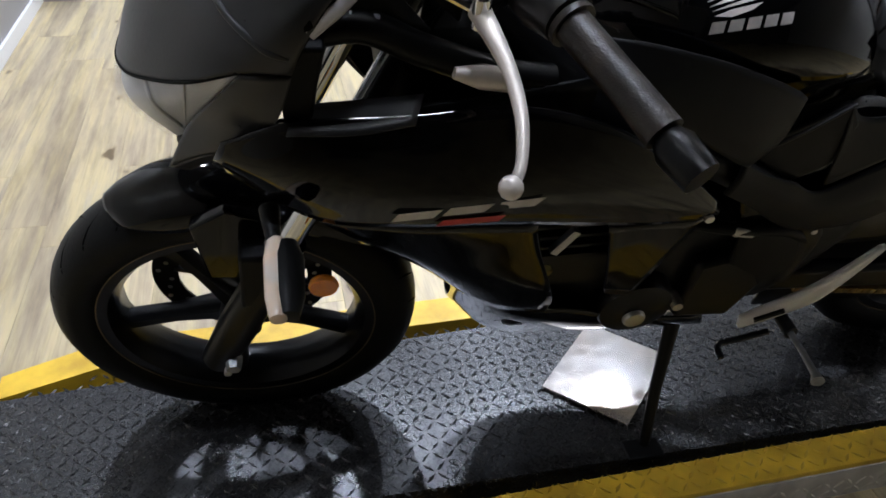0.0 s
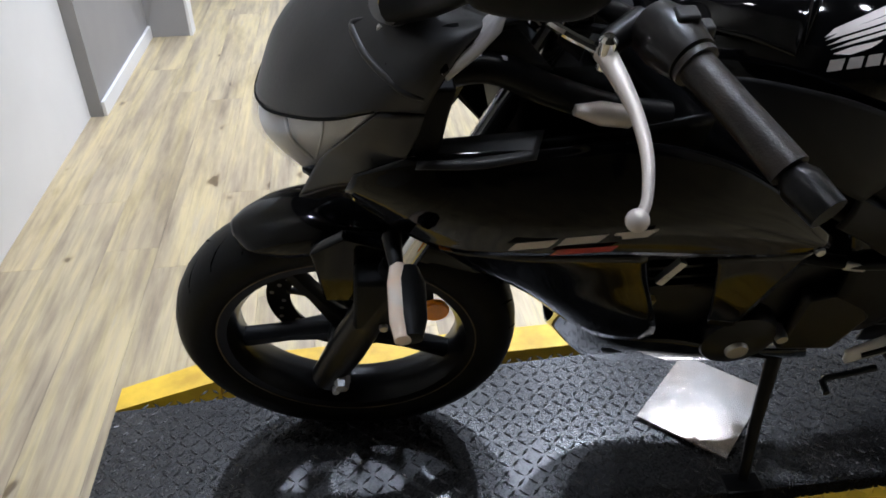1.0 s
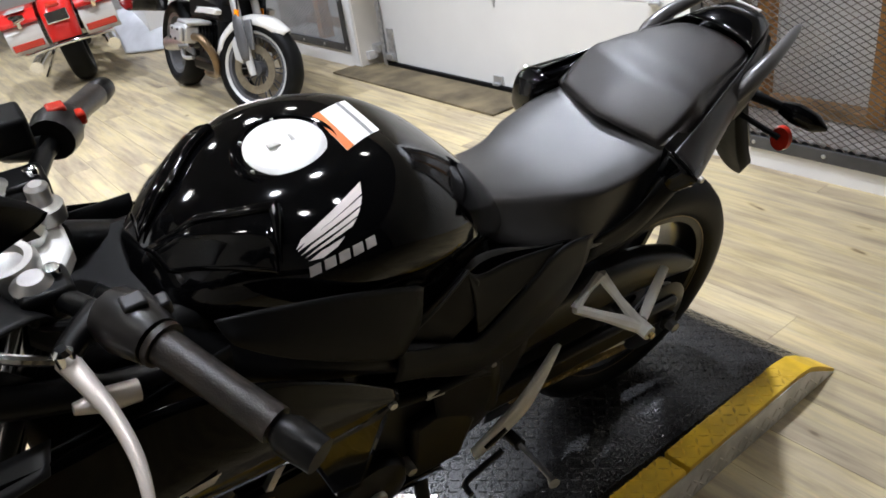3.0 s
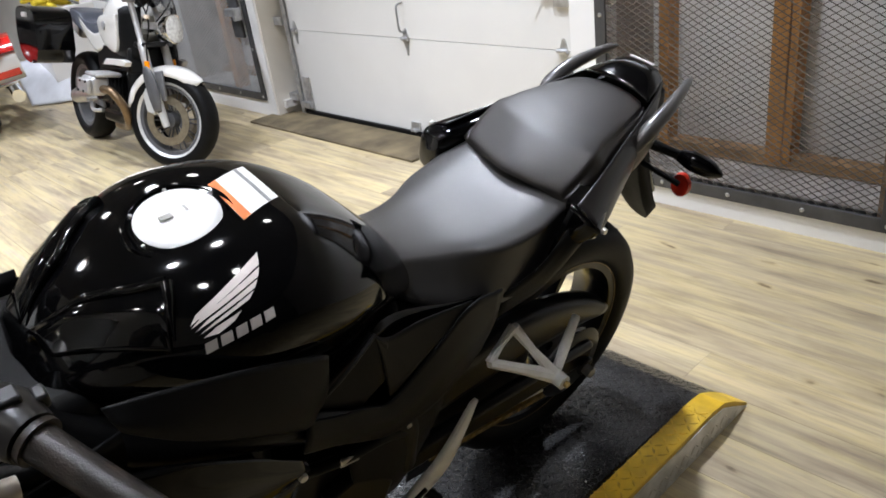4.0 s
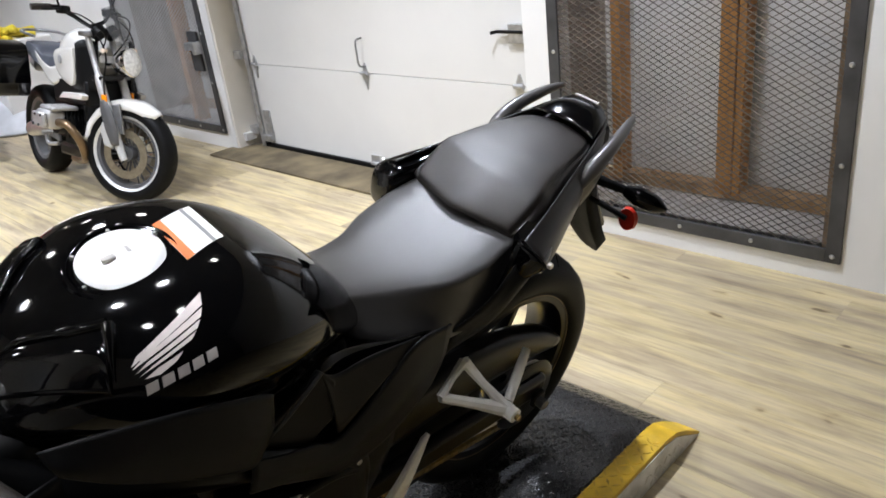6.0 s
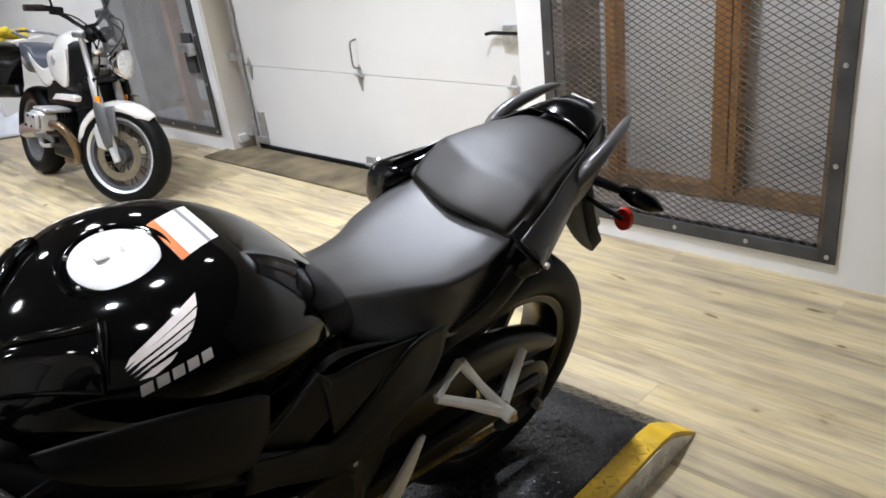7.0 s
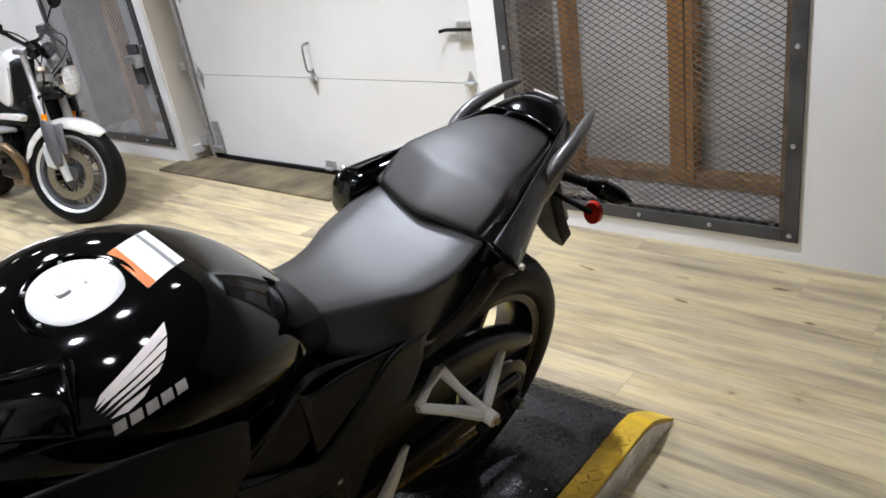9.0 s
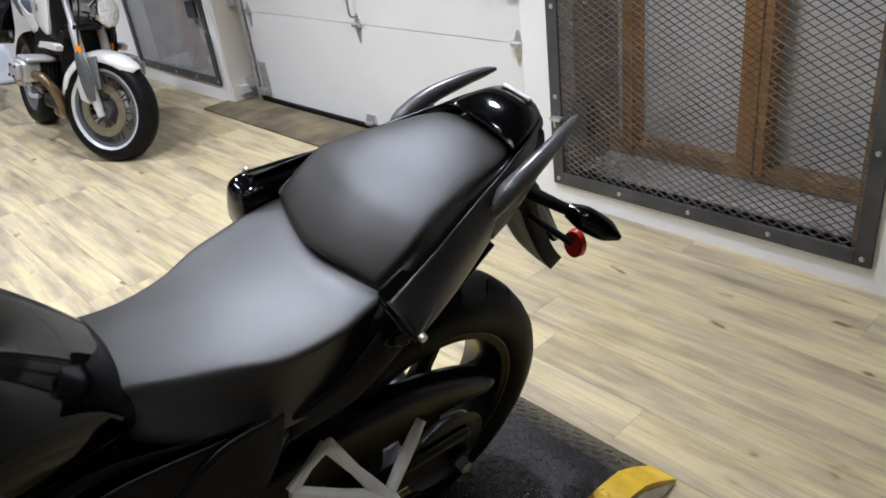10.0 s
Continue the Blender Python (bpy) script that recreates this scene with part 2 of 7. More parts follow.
# ---------------------------------------------------------------- mesh tools
def part(name, bm, material, parent=None, label="", smooth=True, solid=0.0, bevel=0.0):
    me = bpy.data.meshes.new(name)
    bmesh.ops.recalc_face_normals(bm, faces=bm.faces)
    bm.to_mesh(me)
    bm.free()
    for p in me.polygons:
        p.use_smooth = smooth
    me.materials.append(material)
    ob = new(name, me)
    if solid:
        md = ob.modifiers.new("thickness", "SOLIDIFY")
        md.thickness, md.offset = solid, 0.0
    if bevel:
        md = ob.modifiers.new("edges", "BEVEL")
        md.width, md.segments, md.limit_method = bevel, 2, "ANGLE"
    if smooth:
        me.set_sharp_from_angle(angle=radians(38))
    if parent is not None:
        ob.parent = parent
    return tagged(ob, label) if label else ob


def thing(name, label, category, m=None, group="", kind=""):
    ob = new(name)
    if m is not None:
        ob.matrix_world = m
    return tagged(ob, label, category, group, kind)


def box(bm, c, s, m=None):
    mm = Matrix.Translation(c) @ (m or Matrix()) @ Matrix.Diagonal((*s, 1))
    return bmesh.ops.create_cube(bm, size=1, matrix=mm)["verts"]


def boxes(*items):
    bm = bmesh.new()
    for it in items:
        box(bm, *it)
    return bm


def cr(pts, n):
    """Points on a smooth curve through pts."""
    pts = [Vector(p) for p in pts]
    out = []
    ext = [2 * pts[0] - pts[1]] + pts + [2 * pts[-1] - pts[-2]]
    segs = len(pts) - 1
    for k in range(n + 1):
        u = k / n * segs
        i = min(int(u), segs - 1)
        f = u - i
        a, b, c, d = ext[i:i + 4]
        out.append(0.5 * (2 * b + (c - a) * f + (2 * a - 5 * b + 4 * c - d) * f * f + (3 * b - a - 3 * c + d) * f ** 3))
    return out


def tube(pts, r, n=10, smooth=0, bm=None, cap=True):
    bm = bm or bmesh.new()
    pts = cr(pts, smooth) if smooth else [Vector(p) for p in pts]
    m = len(pts)
    rs = [r] * m if not isinstance(r, (list, tuple)) else [float(np.interp(i / (m - 1), np.linspace(0, 1, len(r)), r)) for i in range(m)]
    side = None
    rings = []
    for i, p in enumerate(pts):
        d = (pts[min(i + 1, m - 1)] - pts[max(i - 1, 0)]).normalized()
        if side is None:
            side = d.orthogonal().normalized()
        else:
            side = (side - d * side.dot(d)).normalized()
        o = d.cross(side)
        rings.append([bm.verts.new(p + rs[i] * (math.cos(a) * side + math.sin(a) * o)) for a in [2 * math.pi * k / n for k in range(n)]])
    for a, b in zip(rings, rings[1:]):
        for k in range(n):
            bm.faces.new((a[k], a[(k + 1) % n], b[(k + 1) % n], b[k]))
    if cap:
        bm.faces.new(rings[0][::-1])
        bm.faces.new(rings[-1])
    return bm


def lathe(profile, n=48, centre=(0, 0, 0), axis="y", bm=None, closed=True, turn=None):
    """profile: (radius, along) pairs, turned round the axis; closed joins the last to the first."""
    bm = bm or bmesh.new()
    rings = []
    for k in range(n):
        a = 2 * math.pi * k / n
        ring = []
        for r, h in profile:
            c, s = r * math.cos(a), r * math.sin(a)
            v = Vector({"y": (c, h, s), "x": (h, c, s), "z": (c, s, h)}[axis])
            if turn is not None:
                v = turn @ v
            ring.append(bm.verts.new(v + Vector(centre)))
        rings.append(ring)
    p = len(profile)
    for k in range(n):
        a, b = rings[k], rings[(k + 1) % n]
        for i in range(p if closed else p - 1):
            j = (i + 1) % p
            bm.faces.new((a[i], a[j], b[j], b[i]))
    bmesh.ops.remove_doubles(bm, verts=bm.verts, dist=1e-5)
    return bm


def prism(outline, y0, y1, bm=None, f=None):
    """A polygon given in x, z, thick from y0 to y1. f maps a point to its place."""
    bm = bm or bmesh.new()
    f = f or (lambda v: v)
    a = [bm.verts.new(f(Vector((x, y0, z)))) for x, z in outline]
    b = [bm.verts.new(f(Vector((x, y1, z)))) for x, z in outline]
    n = len(outline)
    bm.faces.new(a)
    bm.faces.new(b[::-1])
    for k in range(n):
        bm.faces.new((a[k], b[k], b[(k + 1) % n], a[(k + 1) % n]))
    return bm


def surf(rows, nu, nv, closed=False, bm=None, caps=False):
    """A smooth sheet through rows of points. closed joins each row's end to its start."""
    bm = bm or bmesh.new()
    rows = [cr(list(r) + ([r[0]] if closed else []), nv) for r in rows]
    cols = [cr([r[j] for r in rows], nu) for j in range(nv + 1)]
    g = [[bm.verts.new(cols[j][i]) for j in range(nv + (0 if closed else 1))] for i in range(nu + 1)]
    w = len(g[0])
    for i in range(nu):
        for j in range(w if closed else w - 1):
            bm.faces.new((g[i][j], g[i][(j + 1) % w], g[i + 1][(j + 1) % w], g[i + 1][j]))
    if caps:
        bm.faces.new(g[0])
        bm.faces.new(g[-1][::-1])
    return bm


def mirrored(row):
    """A row given from the middle to the left edge, continued to the right."""
    return [Vector(p) for p in row[::-1]] + [Vector((p[0], -p[1], p[2])) for p in row[1:]]


# ---------------------------------------------------------------- the room
WX = 2.872          # face of the wall with the cages
DX = 3.015          # face of the roller door
DEEP = 0.14


def wall(name, label, *bx, material=WHITEPAINT):
    return tagged(part(name, boxes(*[((0.5 * (a + b), 0.5 * (c + d), 0.5 * (e + f)), (b - a, d - c, f - e)) for a, b, c, d, e, f in bx]), material, smooth=False), label, "wall", kind="structure")


wall("wall_east", "white painted showroom wall with cage and door openings",
     (WX, WX + DEEP, -4.0, -0.372, 0, CEIL), (WX, WX + DEEP, -0.372, 0.812, 0, 0.078), (WX, WX + DEEP, -0.372, 0.812, 2.1, CEIL),
     (WX, WX + DEEP, 0.812, 0.945, 0, CEIL), (WX, WX + DEEP, 0.945, 3.46, 2.2, CEIL),
     (WX, WX + DEEP, 3.476, 3.566, 0, CEIL), (WX, WX + DEEP, 3.566, 4.85, 0, 0.105), (WX, WX + DEEP, 3.566, 4.85, 2.1, CEIL), (WX, WX + DEEP, 4.85, 10.0, 0, CEIL))
wall("wall_jamb", "cream painted return of the door opening", (WX + 0.004, WX + 0.32, 3.452, 3.474, 0, 2.2), material=BEIGEPAINT)
# Unseen wall, added dark so glossy panels reflect an unlit room.
wall("wall_south", "unseen dark brown wall standing for the unlit room behind", (-3.0, WX + 0.2, -4.2, -4.0, 0, CEIL), material=BACKWALL)
wall("wall_north", "far white showroom wall", (-3.0, WX + 0.2, 10.0, 10.2, 0, CEIL))
wall("wall_west", "white painted side wall with a square end", (-1.10, -0.955, -4.0, 1.87, 0, CEIL))
wall("wall_west_grey", "grey painted wall panel beside the passage", (-1.10, -0.905, 1.872, 2.86, 0, CEIL), (-1.10, -0.705, 2.862, 2.95, 0, CEIL), material=GREYPAINT)
wall("wall_far_west", "white far side wall of the showroom", (-3.1, -2.9, 2.0, 10.0, 0, CEIL), (-2.9, -1.10, 1.9, 2.0, 0, CEIL))
tagged(part("trim_corner", boxes(((-0.700, 2.906, 1.42), (0.014, 0.096, 2.84))), WHITEPAINT, smooth=False), "white corner trim on the wall end", "trim", kind="structure")
tagged(part("baseboard", boxes(((-0.897, 2.366, 0.03), (0.014, 0.985, 0.06))), WHITEPAINT, smooth=False, bevel=0.002), "low white painted baseboard", "baseboard", kind="structure")
tagged(part("ceiling", boxes(((0, 3, CEIL + 0.05), (6.4, 14.6, 0.1))), CEILING, smooth=False), "plain dark painted ceiling", "ceiling", kind="structure")
floor = tagged(part("floor", boxes(((0, 3, -0.06), (6.4, 14.6, 0.1))), mat("floor_screed", (0.05, 0.045, 0.04), 0.8), smooth=False), "weathered oak plank floor", "floor", kind="structure")

# wall box with a yellow cord
cb = thing("wall_socket_box", "black wall box with a hanging yellow cord", "socket box")
part("housing", boxes(((-0.885, 2.66, 0.42), (0.04, 0.10, 0.17))), PLASTIC, cb, bevel=0.006)
part("note", boxes(((-0.76, 2.859, 0.43), (0.13, 0.003, 0.16))), mat("buff_paper", (0.5, 0.42, 0.25), 0.7), cb, "buff paper note", smooth=False)
part("cord", tube([(-0.862, 2.66, 0.45), (-0.85, 2.72, 0.36), (-0.83, 2.80, 0.34), (-0.80, 2.845, 0.42), (-0.79, 2.852, 0.62), (-0.80, 2.852, 0.95)], 0.007, 8, 24), TARP, cb, "thin yellow cord")

# ceiling lamps
def ceiling_lamp(x, y, power, cone, tip, side):
    t = thing("ceiling_spotlight", "round white ceiling spotlight, lit", "ceiling light", pose(x, y, CEIL), group="ceiling spotlights")
    part("housing", lathe([(0.088, 0), (0.098, -0.05), (0.084, -0.055), (0.077, -0.01)], 28, axis="z"), WHITEPAINT, t)
    part("lamp_face", lathe([(0.0, -0.018), (0.075, -0.018), (0.075, -0.014), (0.0, -0.014)], 28, axis="z"), GLOWDISC, t, "glowing lamp face")
    d = bpy.data.lights.new("spot_glow", "SPOT")
    d.energy, d.color, d.shadow_soft_size = power, LAMP_TINT, 0.05
    d.spot_size, d.spot_blend = radians(cone), 0.6
    o = new("spot_glow", d)
    o.location = (x, y, CEIL - 0.11)
    o.rotation_euler = (radians(tip), radians(side), 0)


for lamp_row in LAMPS:
    ceiling_lamp(*lamp_row)


# ---------------------------------------------------------------- caged alcoves
def cage(name, label, y0, y1, z0, z1, studs, strand):
    t = thing(name, label, "mesh panel", kind="structure")
    w = 0.05
    x = WX - 0.006
    for a, b, c, d in ((y0, y0 + w, z0, z1), (y1 - w, y1, z0, z1), (y0 + w, y1 - w, z0, z0 + w), (y0 + w, y1 - w, z1 - w, z1)):
        part("frame_bar", boxes(((x, 0.5 * (a + b), 0.5 * (c + d)), (0.012, b - a, d - c))), FRAME, t, smooth=False, bevel=0.002)
    # expanded metal: two families of slanted strands
    bm = bmesh.new()
    cw, ch = 0.0215, 0.0122
    ya, yb, za, zb = y0 + w * 0.6, y1 - w * 0.6, z0 + w * 0.6, z1 - w * 0.6
    k = ch / cw
    for sgn in (1, -1):
        c = za - (yb - ya) * k - ch
        while c < zb + (yb - ya) * k:
            ends = []
            for yy in (ya, yb):
                zz = c + sgn * k * (yy - (ya if sgn > 0 else ya))
                ends.append((yy, zz))
            (p, q), (r, s) = ends
            lo, hi = (ends[0], ends[1]) if q < s else (ends[1], ends[0])
            if hi[1] > za and lo[1] < zb:
                def cut(pt, other, zlim):
                    f = (zlim - pt[1]) / (other[1] - pt[1])
                    return (pt[0] + f * (other[0] - pt[0]), zlim)
                if lo[1] < za:
                    lo = cut(lo, hi, za)
                if hi[1] > zb:
                    hi = cut(hi, lo, zb)
                d = Vector((0, hi[0] - lo[0], hi[1] - lo[1]))
                if d.length > 0.01:
                    mid = Vector((x + 0.014, 0.5 * (lo[0] + hi[0]), 0.5 * (lo[1] + hi[1])))
                    box(bm, mid, (0.0042, d.length, 0.0027), Matrix.Rotation(math.atan2(d.z, d.y), 4, "X"))
            c += 2 * ch
    me = part("expanded_mesh", bm, strand, t, "grey diamond expanded metal mesh", smooth=False)
    me["kind"] = "stuff"
    # bolts
    bolt = None
    n = max(3, int((z1 - z0) / 0.30))
    spots = [(y0 + w * 0.55, z0 + w * 0.5 + i * (z1 - z0 - w) / n) for i in range(n + 1)] + [(y1 - w * 0.55, z0 + w * 0.5 + i * (z1 - z0 - w) / n) for i in range(n + 1)]
    m = max(2, int((y1 - y0) / 0.28))
    spots += [(y0 + w * 0.55 + i * (y1 - y0 - w * 1.1) / m, z0 + w * 0.5) for i in range(1, m)]
    for yy, zz in spots:
        if bolt is None:
            bolt = part("bolt", lathe([(0.0, -0.006), (0.007, -0.004), (0.009, 0.0), (0.009, 0.004), (0.0, 0.004)], 12, axis="x"), GALV, t)
            bolt.location = (x - 0.006, yy, zz)
        else:
            o = new("bolt", bolt.data)
            o.parent, o.location = t, (x - 0.006, yy, zz)
    # timber behind the mesh
    for yy, xx, ww in studs:
        part("stud", boxes(((xx, yy, 0.5 * (z0 + z1) + 0.02), (0.09, ww, z1 - z0 - 0.02))), STUD, t, smooth=False, bevel=0.002)
    part("sill_plate", boxes(((WX + 0.42, 0.5 * (y0 + y1), z0 + 0.030), (0.09, y1 - y0 + 0.25, 0.05))), DUSTYWOOD, t, smooth=False, bevel=0.003)
    part("ledge", boxes(((WX + 0.26, 0.5 * (y0 + y1), z0 - 0.025), (0.42, y1 - y0 + 0.3, 0.05))), LEDGE, t, smooth=False)
    for yy in (y0 - 0.08, y1 + 0.03):
        part("side_board", boxes(((WX + 0.31, yy, 0.5 * (z0 + z1)), (0.33, 0.03, z1 - z0 + 0.1))), TANBOARD, t, smooth=False)
    part("jamb_post", boxes(((WX + 0.034, y0 + 0.050, 0.5 * (z0 + z1)), (0.05, 0.035, z1 - z0)), ((WX + 0.030, y0 + 0.071, 0.5 * (z0 + z1)), (0.022, 0.006, z1 - z0)), ((WX + 0.030, y0 + 0.036, 0.5 * (z0 + z1)), (0.022, 0.006, z1 - z0))), RUST, t, "rusty brown steel post", smooth=False, bevel=0.002)
    part("back_board", boxes(((WX + 0.485, 0.5 * (y0 + y1), 0.5 * (z0 + z1)), (0.03, y1 - y0 + 0.3, z1 - z0 + 0.1))), CAGEBACK, t, smooth=False)
    return t


c1 = cage("window_1", "dark framed alcove behind grey diamond mesh", -0.372, 0.812, 0.078, 2.1, [(0.725, WX + 0.40, 0.045), (0.22, WX + 0.40, 0.065), (0.165, WX + 0.40, 0.03)], MESH)
part("hinge_clip", boxes(((WX - 0.02, 0.775, 0.35), (0.03, 0.05, 0.012)), ((WX - 0.02, 0.775, 0.335), (0.03, 0.008, 0.03))), GALV, c1, "zinc hinge clip", smooth=False)
part("outlet_box", boxes(((WX + 0.05, 0.70, 0.34), (0.07, 0.07, 0.14))), FRAME, c1, "dark metal box behind the mesh", smooth=False)
c2 = cage("window_2", "narrow dark framed alcove behind grey mesh", 3.566, 4.85, 0.105, 2.1, [(4.05, WX + 0.10, 0.07)], PALEMESH)
part("lock_plate", boxes(((WX - 0.018, 3.70, 0.66), (0.02, 0.12, 0.26))), FRAME, c2, "black lock plate", smooth=False, bevel=0.004)
part("latch", boxes(((WX - 0.05, 3.67, 0.70), (0.05, 0.14, 0.05)), ((WX - 0.05, 3.62, 0.69), (0.06, 0.03, 0.08))), GALV, c2, "steel latch", smooth=False, bevel=0.004)

# ---------------------------------------------------------------- roller door
door = thing("door_1", "white sectional garage door with steel hinges, closed", "garage door", kind="structure")
SEC = 0.53
for k in range(4):
    z0 = 0.035 + k * SEC
    part("door_panel", boxes(((DX + 0.025, 2.155, z0 + SEC / 2 - 0.002), (0.05, 2.36, SEC - 0.003))), DOORPAINT, door, smooth=False, bevel=0.0015)
part("bottom_seal", boxes(((DX + 0.012, 2.155, 0.017), (0.06, 2.34, 0.034))), RUBBER, door, "black rubber bottom seal", smooth=False, bevel=0.004)


def hinge(y, z, parent, flip=1):
    bm = bmesh.new()
    bm = prism([(-0.016, 0.0), (0.016, 0.0), (0.022, 0.012), (0.005, 0.085), (-0.005, 0.085), (-0.022, 0.012)], 0, 0.004, bm, lambda v: Vector((DX - 0.004 + v.y, y + v.x, z - v.z - 0.005)))
    prism([(-0.016, 0.0), (0.016, 0.0), (0.02, 0.012), (0.005, 0.05), (-0.005, 0.05), (-0.02, 0.012)], 0, 0.004, bm, lambda v: Vector((DX - 0.004 + v.y, y + v.x, z + v.z + 0.005)))
    tube([(DX - 0.012, y - 0.028, z), (DX - 0.012, y + 0.028, z)], 0.011, 10, bm=bm)
    return part("hinge", bm, GALV, parent, smooth=False)


for k in (1, 2, 3):
    for yy in (1.095, 2.175, 3.268):
        hinge(yy, 0.033 + k * SEC, door)
part("pull_handle", tube([(DX - 0.004, 2.168, 0.755), (DX - 0.045, 2.168, 0.745), (DX - 0.05, 2.168, 0.68), (DX - 0.045, 2.168, 0.615), (DX - 0.004, 2.168, 0.60)], 0.0055, 10, 20), STEEL, door, "grey steel pull handle")
part("slide_bolt", boxes(((DX - 0.012, 1.085, 0.80), (0.02, 0.085, 0.085))), GALV, door, "zinc slide bolt", smooth=False, bevel=0.003)
part("bolt_rod", tube([(DX - 0.02, 1.04, 0.808), (DX - 0.02, 1.19, 0.808), (DX - 0.05, 1.205, 0.806)], 0.008, 10), DARKMETAL, door, "dark bolt rod")
part("bottom_bracket", boxes(((DX - 0.006, 3.25, 0.15), (0.012, 0.07, 0.22)), ((DX - 0.02, 3.27, 0.075), (0.03, 0.1, 0.04))), GALV, door, smooth=False, bevel=0.003)
part("bottom_bracket", boxes(((DX - 0.006, 2.19, 0.065), (0.012, 0.075, 0.05)), ((DX - 0.02, 2.19, 0.045), (0.03, 0.05, 0.012))), GALV, door, smooth=False, bevel=0.002)
part("door_track", boxes(((DX + 0.01, 3.35, 1.1), (0.06, 0.012, 2.2)), ((DX - 0.018, 3.335, 1.1), (0.006, 0.04, 2.2)), ((DX + 0.038, 3.335, 1.1), (0.006, 0.04, 2.2))), GALV, door, "grey steel door track", smooth=False)
part("track_bracket", boxes(((DX, 3.40, 0.12), (0.08, 0.09, 0.05)), ((DX - 0.03, 3.40, 0.62), (0.02, 0.09, 0.05))), GALV, door, smooth=False, bevel=0.003)
wall("wall_door_pocket", "plain wall closing the door pocket", (DX + 0.30, DX + 0.4, 0.7, 3.6, 0, CEIL))

dm = tagged(part("door_mat", boxes(((2.845, 2.72, 0.007), (0.30, 1.66, 0.014))), MATDOOR, bevel=0.004), "flat brown fibre door mat at the door", "door mat")

# ---------------------------------------------------------------- display platform
PT = 0.085
plat = thing("display_platform", "low dark tread plate platform with yellow edges", "platform")
# deck with a sloping tail and a cut far corner
XF, XR, XT = -0.466, 1.745, 1.865
YN, YF = -0.292, 0.162
RAMP = [(XR - 0.055, PT), (XR, PT - 0.008), (XR + 0.05, PT - 0.034), (XT, 0.004)]


def ramp_height(x):
    """Height of the platform's top over its rounded rear end."""
    for (a, p), (b, q) in zip(RAMP, RAMP[1:]):
        if a < x <= b:
            return p + (q - p) * (x - a) / (b - a)
    return PT


bm = prism([(XF, 0.0), (XF, PT), *RAMP, (XT, 0.0)], YN, YF)
for v in bm.verts:
    if v.co.x < XF + 0.01 and v.co.y > 0:
        v.co.y = 0.105
    if v.co.x < XF + 0.01 and v.co.y < 0:
        v.co.y = -0.235
part("deck", bm, PLATE, plat, smooth=False)


def tread(x0, x1, y0, y1, material, name, f, label=""):
    """Raised lozenges of tread plate in two directions, on one sheet."""
    bm = bmesh.new()
    p = 0.0230
    i = 0
    x = x0 + p / 2
    while x < x1:
        j = 0
        y = y0 + p / 2
        while y < y1:
            a = radians(45 if (i + j) % 2 else -45)
            ca, sa = math.cos(a), math.sin(a)
            L, W, h = 0.0122, 0.0034, 0.0020
            pts = [(-L, 0, 0), (0, -W, 0), (L, 0, 0), (0, W, 0), (-L * 0.6, 0, h), (L * 0.6, 0, h)]
            q = [f(x + ca * u - sa * v, y + sa * u + ca * v, w) for u, v, w in pts]
            if None not in q:
                vs = [bm.verts.new(k) for k in q]
                for t in ((0, 1, 4), (1, 5, 4), (1, 2, 5), (2, 3, 5), (3, 4, 5), (3, 0, 4)):
                    bm.faces.new([vs[k] for k in t])
            y += p
            j += 1
        x += p
        i += 1
    o = part(name, bm, material, plat, label, smooth=False)
    o["kind"] = "stuff"
    return o


def on_deck(x, y, h):
    if x > XT - 0.02 or y < YN + 0.003 or y > YF - 0.003:
        return None
    if x < -0.27 and (y > 0.10 + (x - XF) * 0.29 or y < -0.23 - (x - XF) * 0.29):
        return None
    return Vector((x, y, ramp_height(x) + h))


tread(XF, XT, YN, YF, PLATE, "deck_treads", on_deck, "raised diamond treads")
# yellow edge strips, in two lengths on the near side
for a, b in ((-0.27, 1.264), (1.278, XR - 0.08)):
    part("edge_strip", boxes(((0.5 * (a + b), -0.326, PT / 2 + 0.001), (b - a, 0.066, PT + 0.002))), YELLOW, plat, "chipped yellow painted edge", smooth=False, bevel=0.002)
bm = prism([(XR - 0.08, 0.0), (XR - 0.08, PT + 0.002), *[(x + 0.004, z + 0.002) for x, z in RAMP], (XT + 0.004, 0.0)], -0.359, -0.293)
part("edge_end", bm, YELLOW, plat, "yellow sloping end of the edge", smooth=False)
part("edge_strip", boxes(((0.74, 0.203, PT / 2 + 0.001), (2.01, 0.08, PT + 0.002))), YELLOW, plat, "chipped yellow painted edge", smooth=False, bevel=0.002)
for s, yi, yo in ((1, 0.164, 0.243), (-1, -0.293, -0.359)):
    bm = bmesh.new()
    q = [(-0.268, yi), (-0.268, yo), (XF, yo - s * 0.072), (XF, yi - s * 0.058)]
    lo = [bm.verts.new((x, y, 0)) for x, y in q]
    hi = [bm.verts.new((x, y, PT + 0.002)) for x, y in q]
    bm.faces.new(lo)
    bm.faces.new(hi)
    for k in range(4):
        bm.faces.new((lo[k], lo[(k + 1) % 4], hi[(k + 1) % 4], hi[k]))
    part("edge_corner", bm, YELLOW, plat, "yellow angled corner", smooth=False)
tread(-0.27, XR - 0.05, -0.356, -0.296, YELLOWWORN, "edge_treads", lambda x, y, h: Vector((x, y, PT + 0.002 + h)), "worn treads of the yellow edge")
part("side_plate", prism([(-0.26, 0.0), (-0.26, PT - 0.008), *[(x - 0.004, max(0.002, z - 0.008)) for x, z in RAMP]], -0.363, -0.360), TREADEDGE, plat, "bare tread plate side", smooth=False)
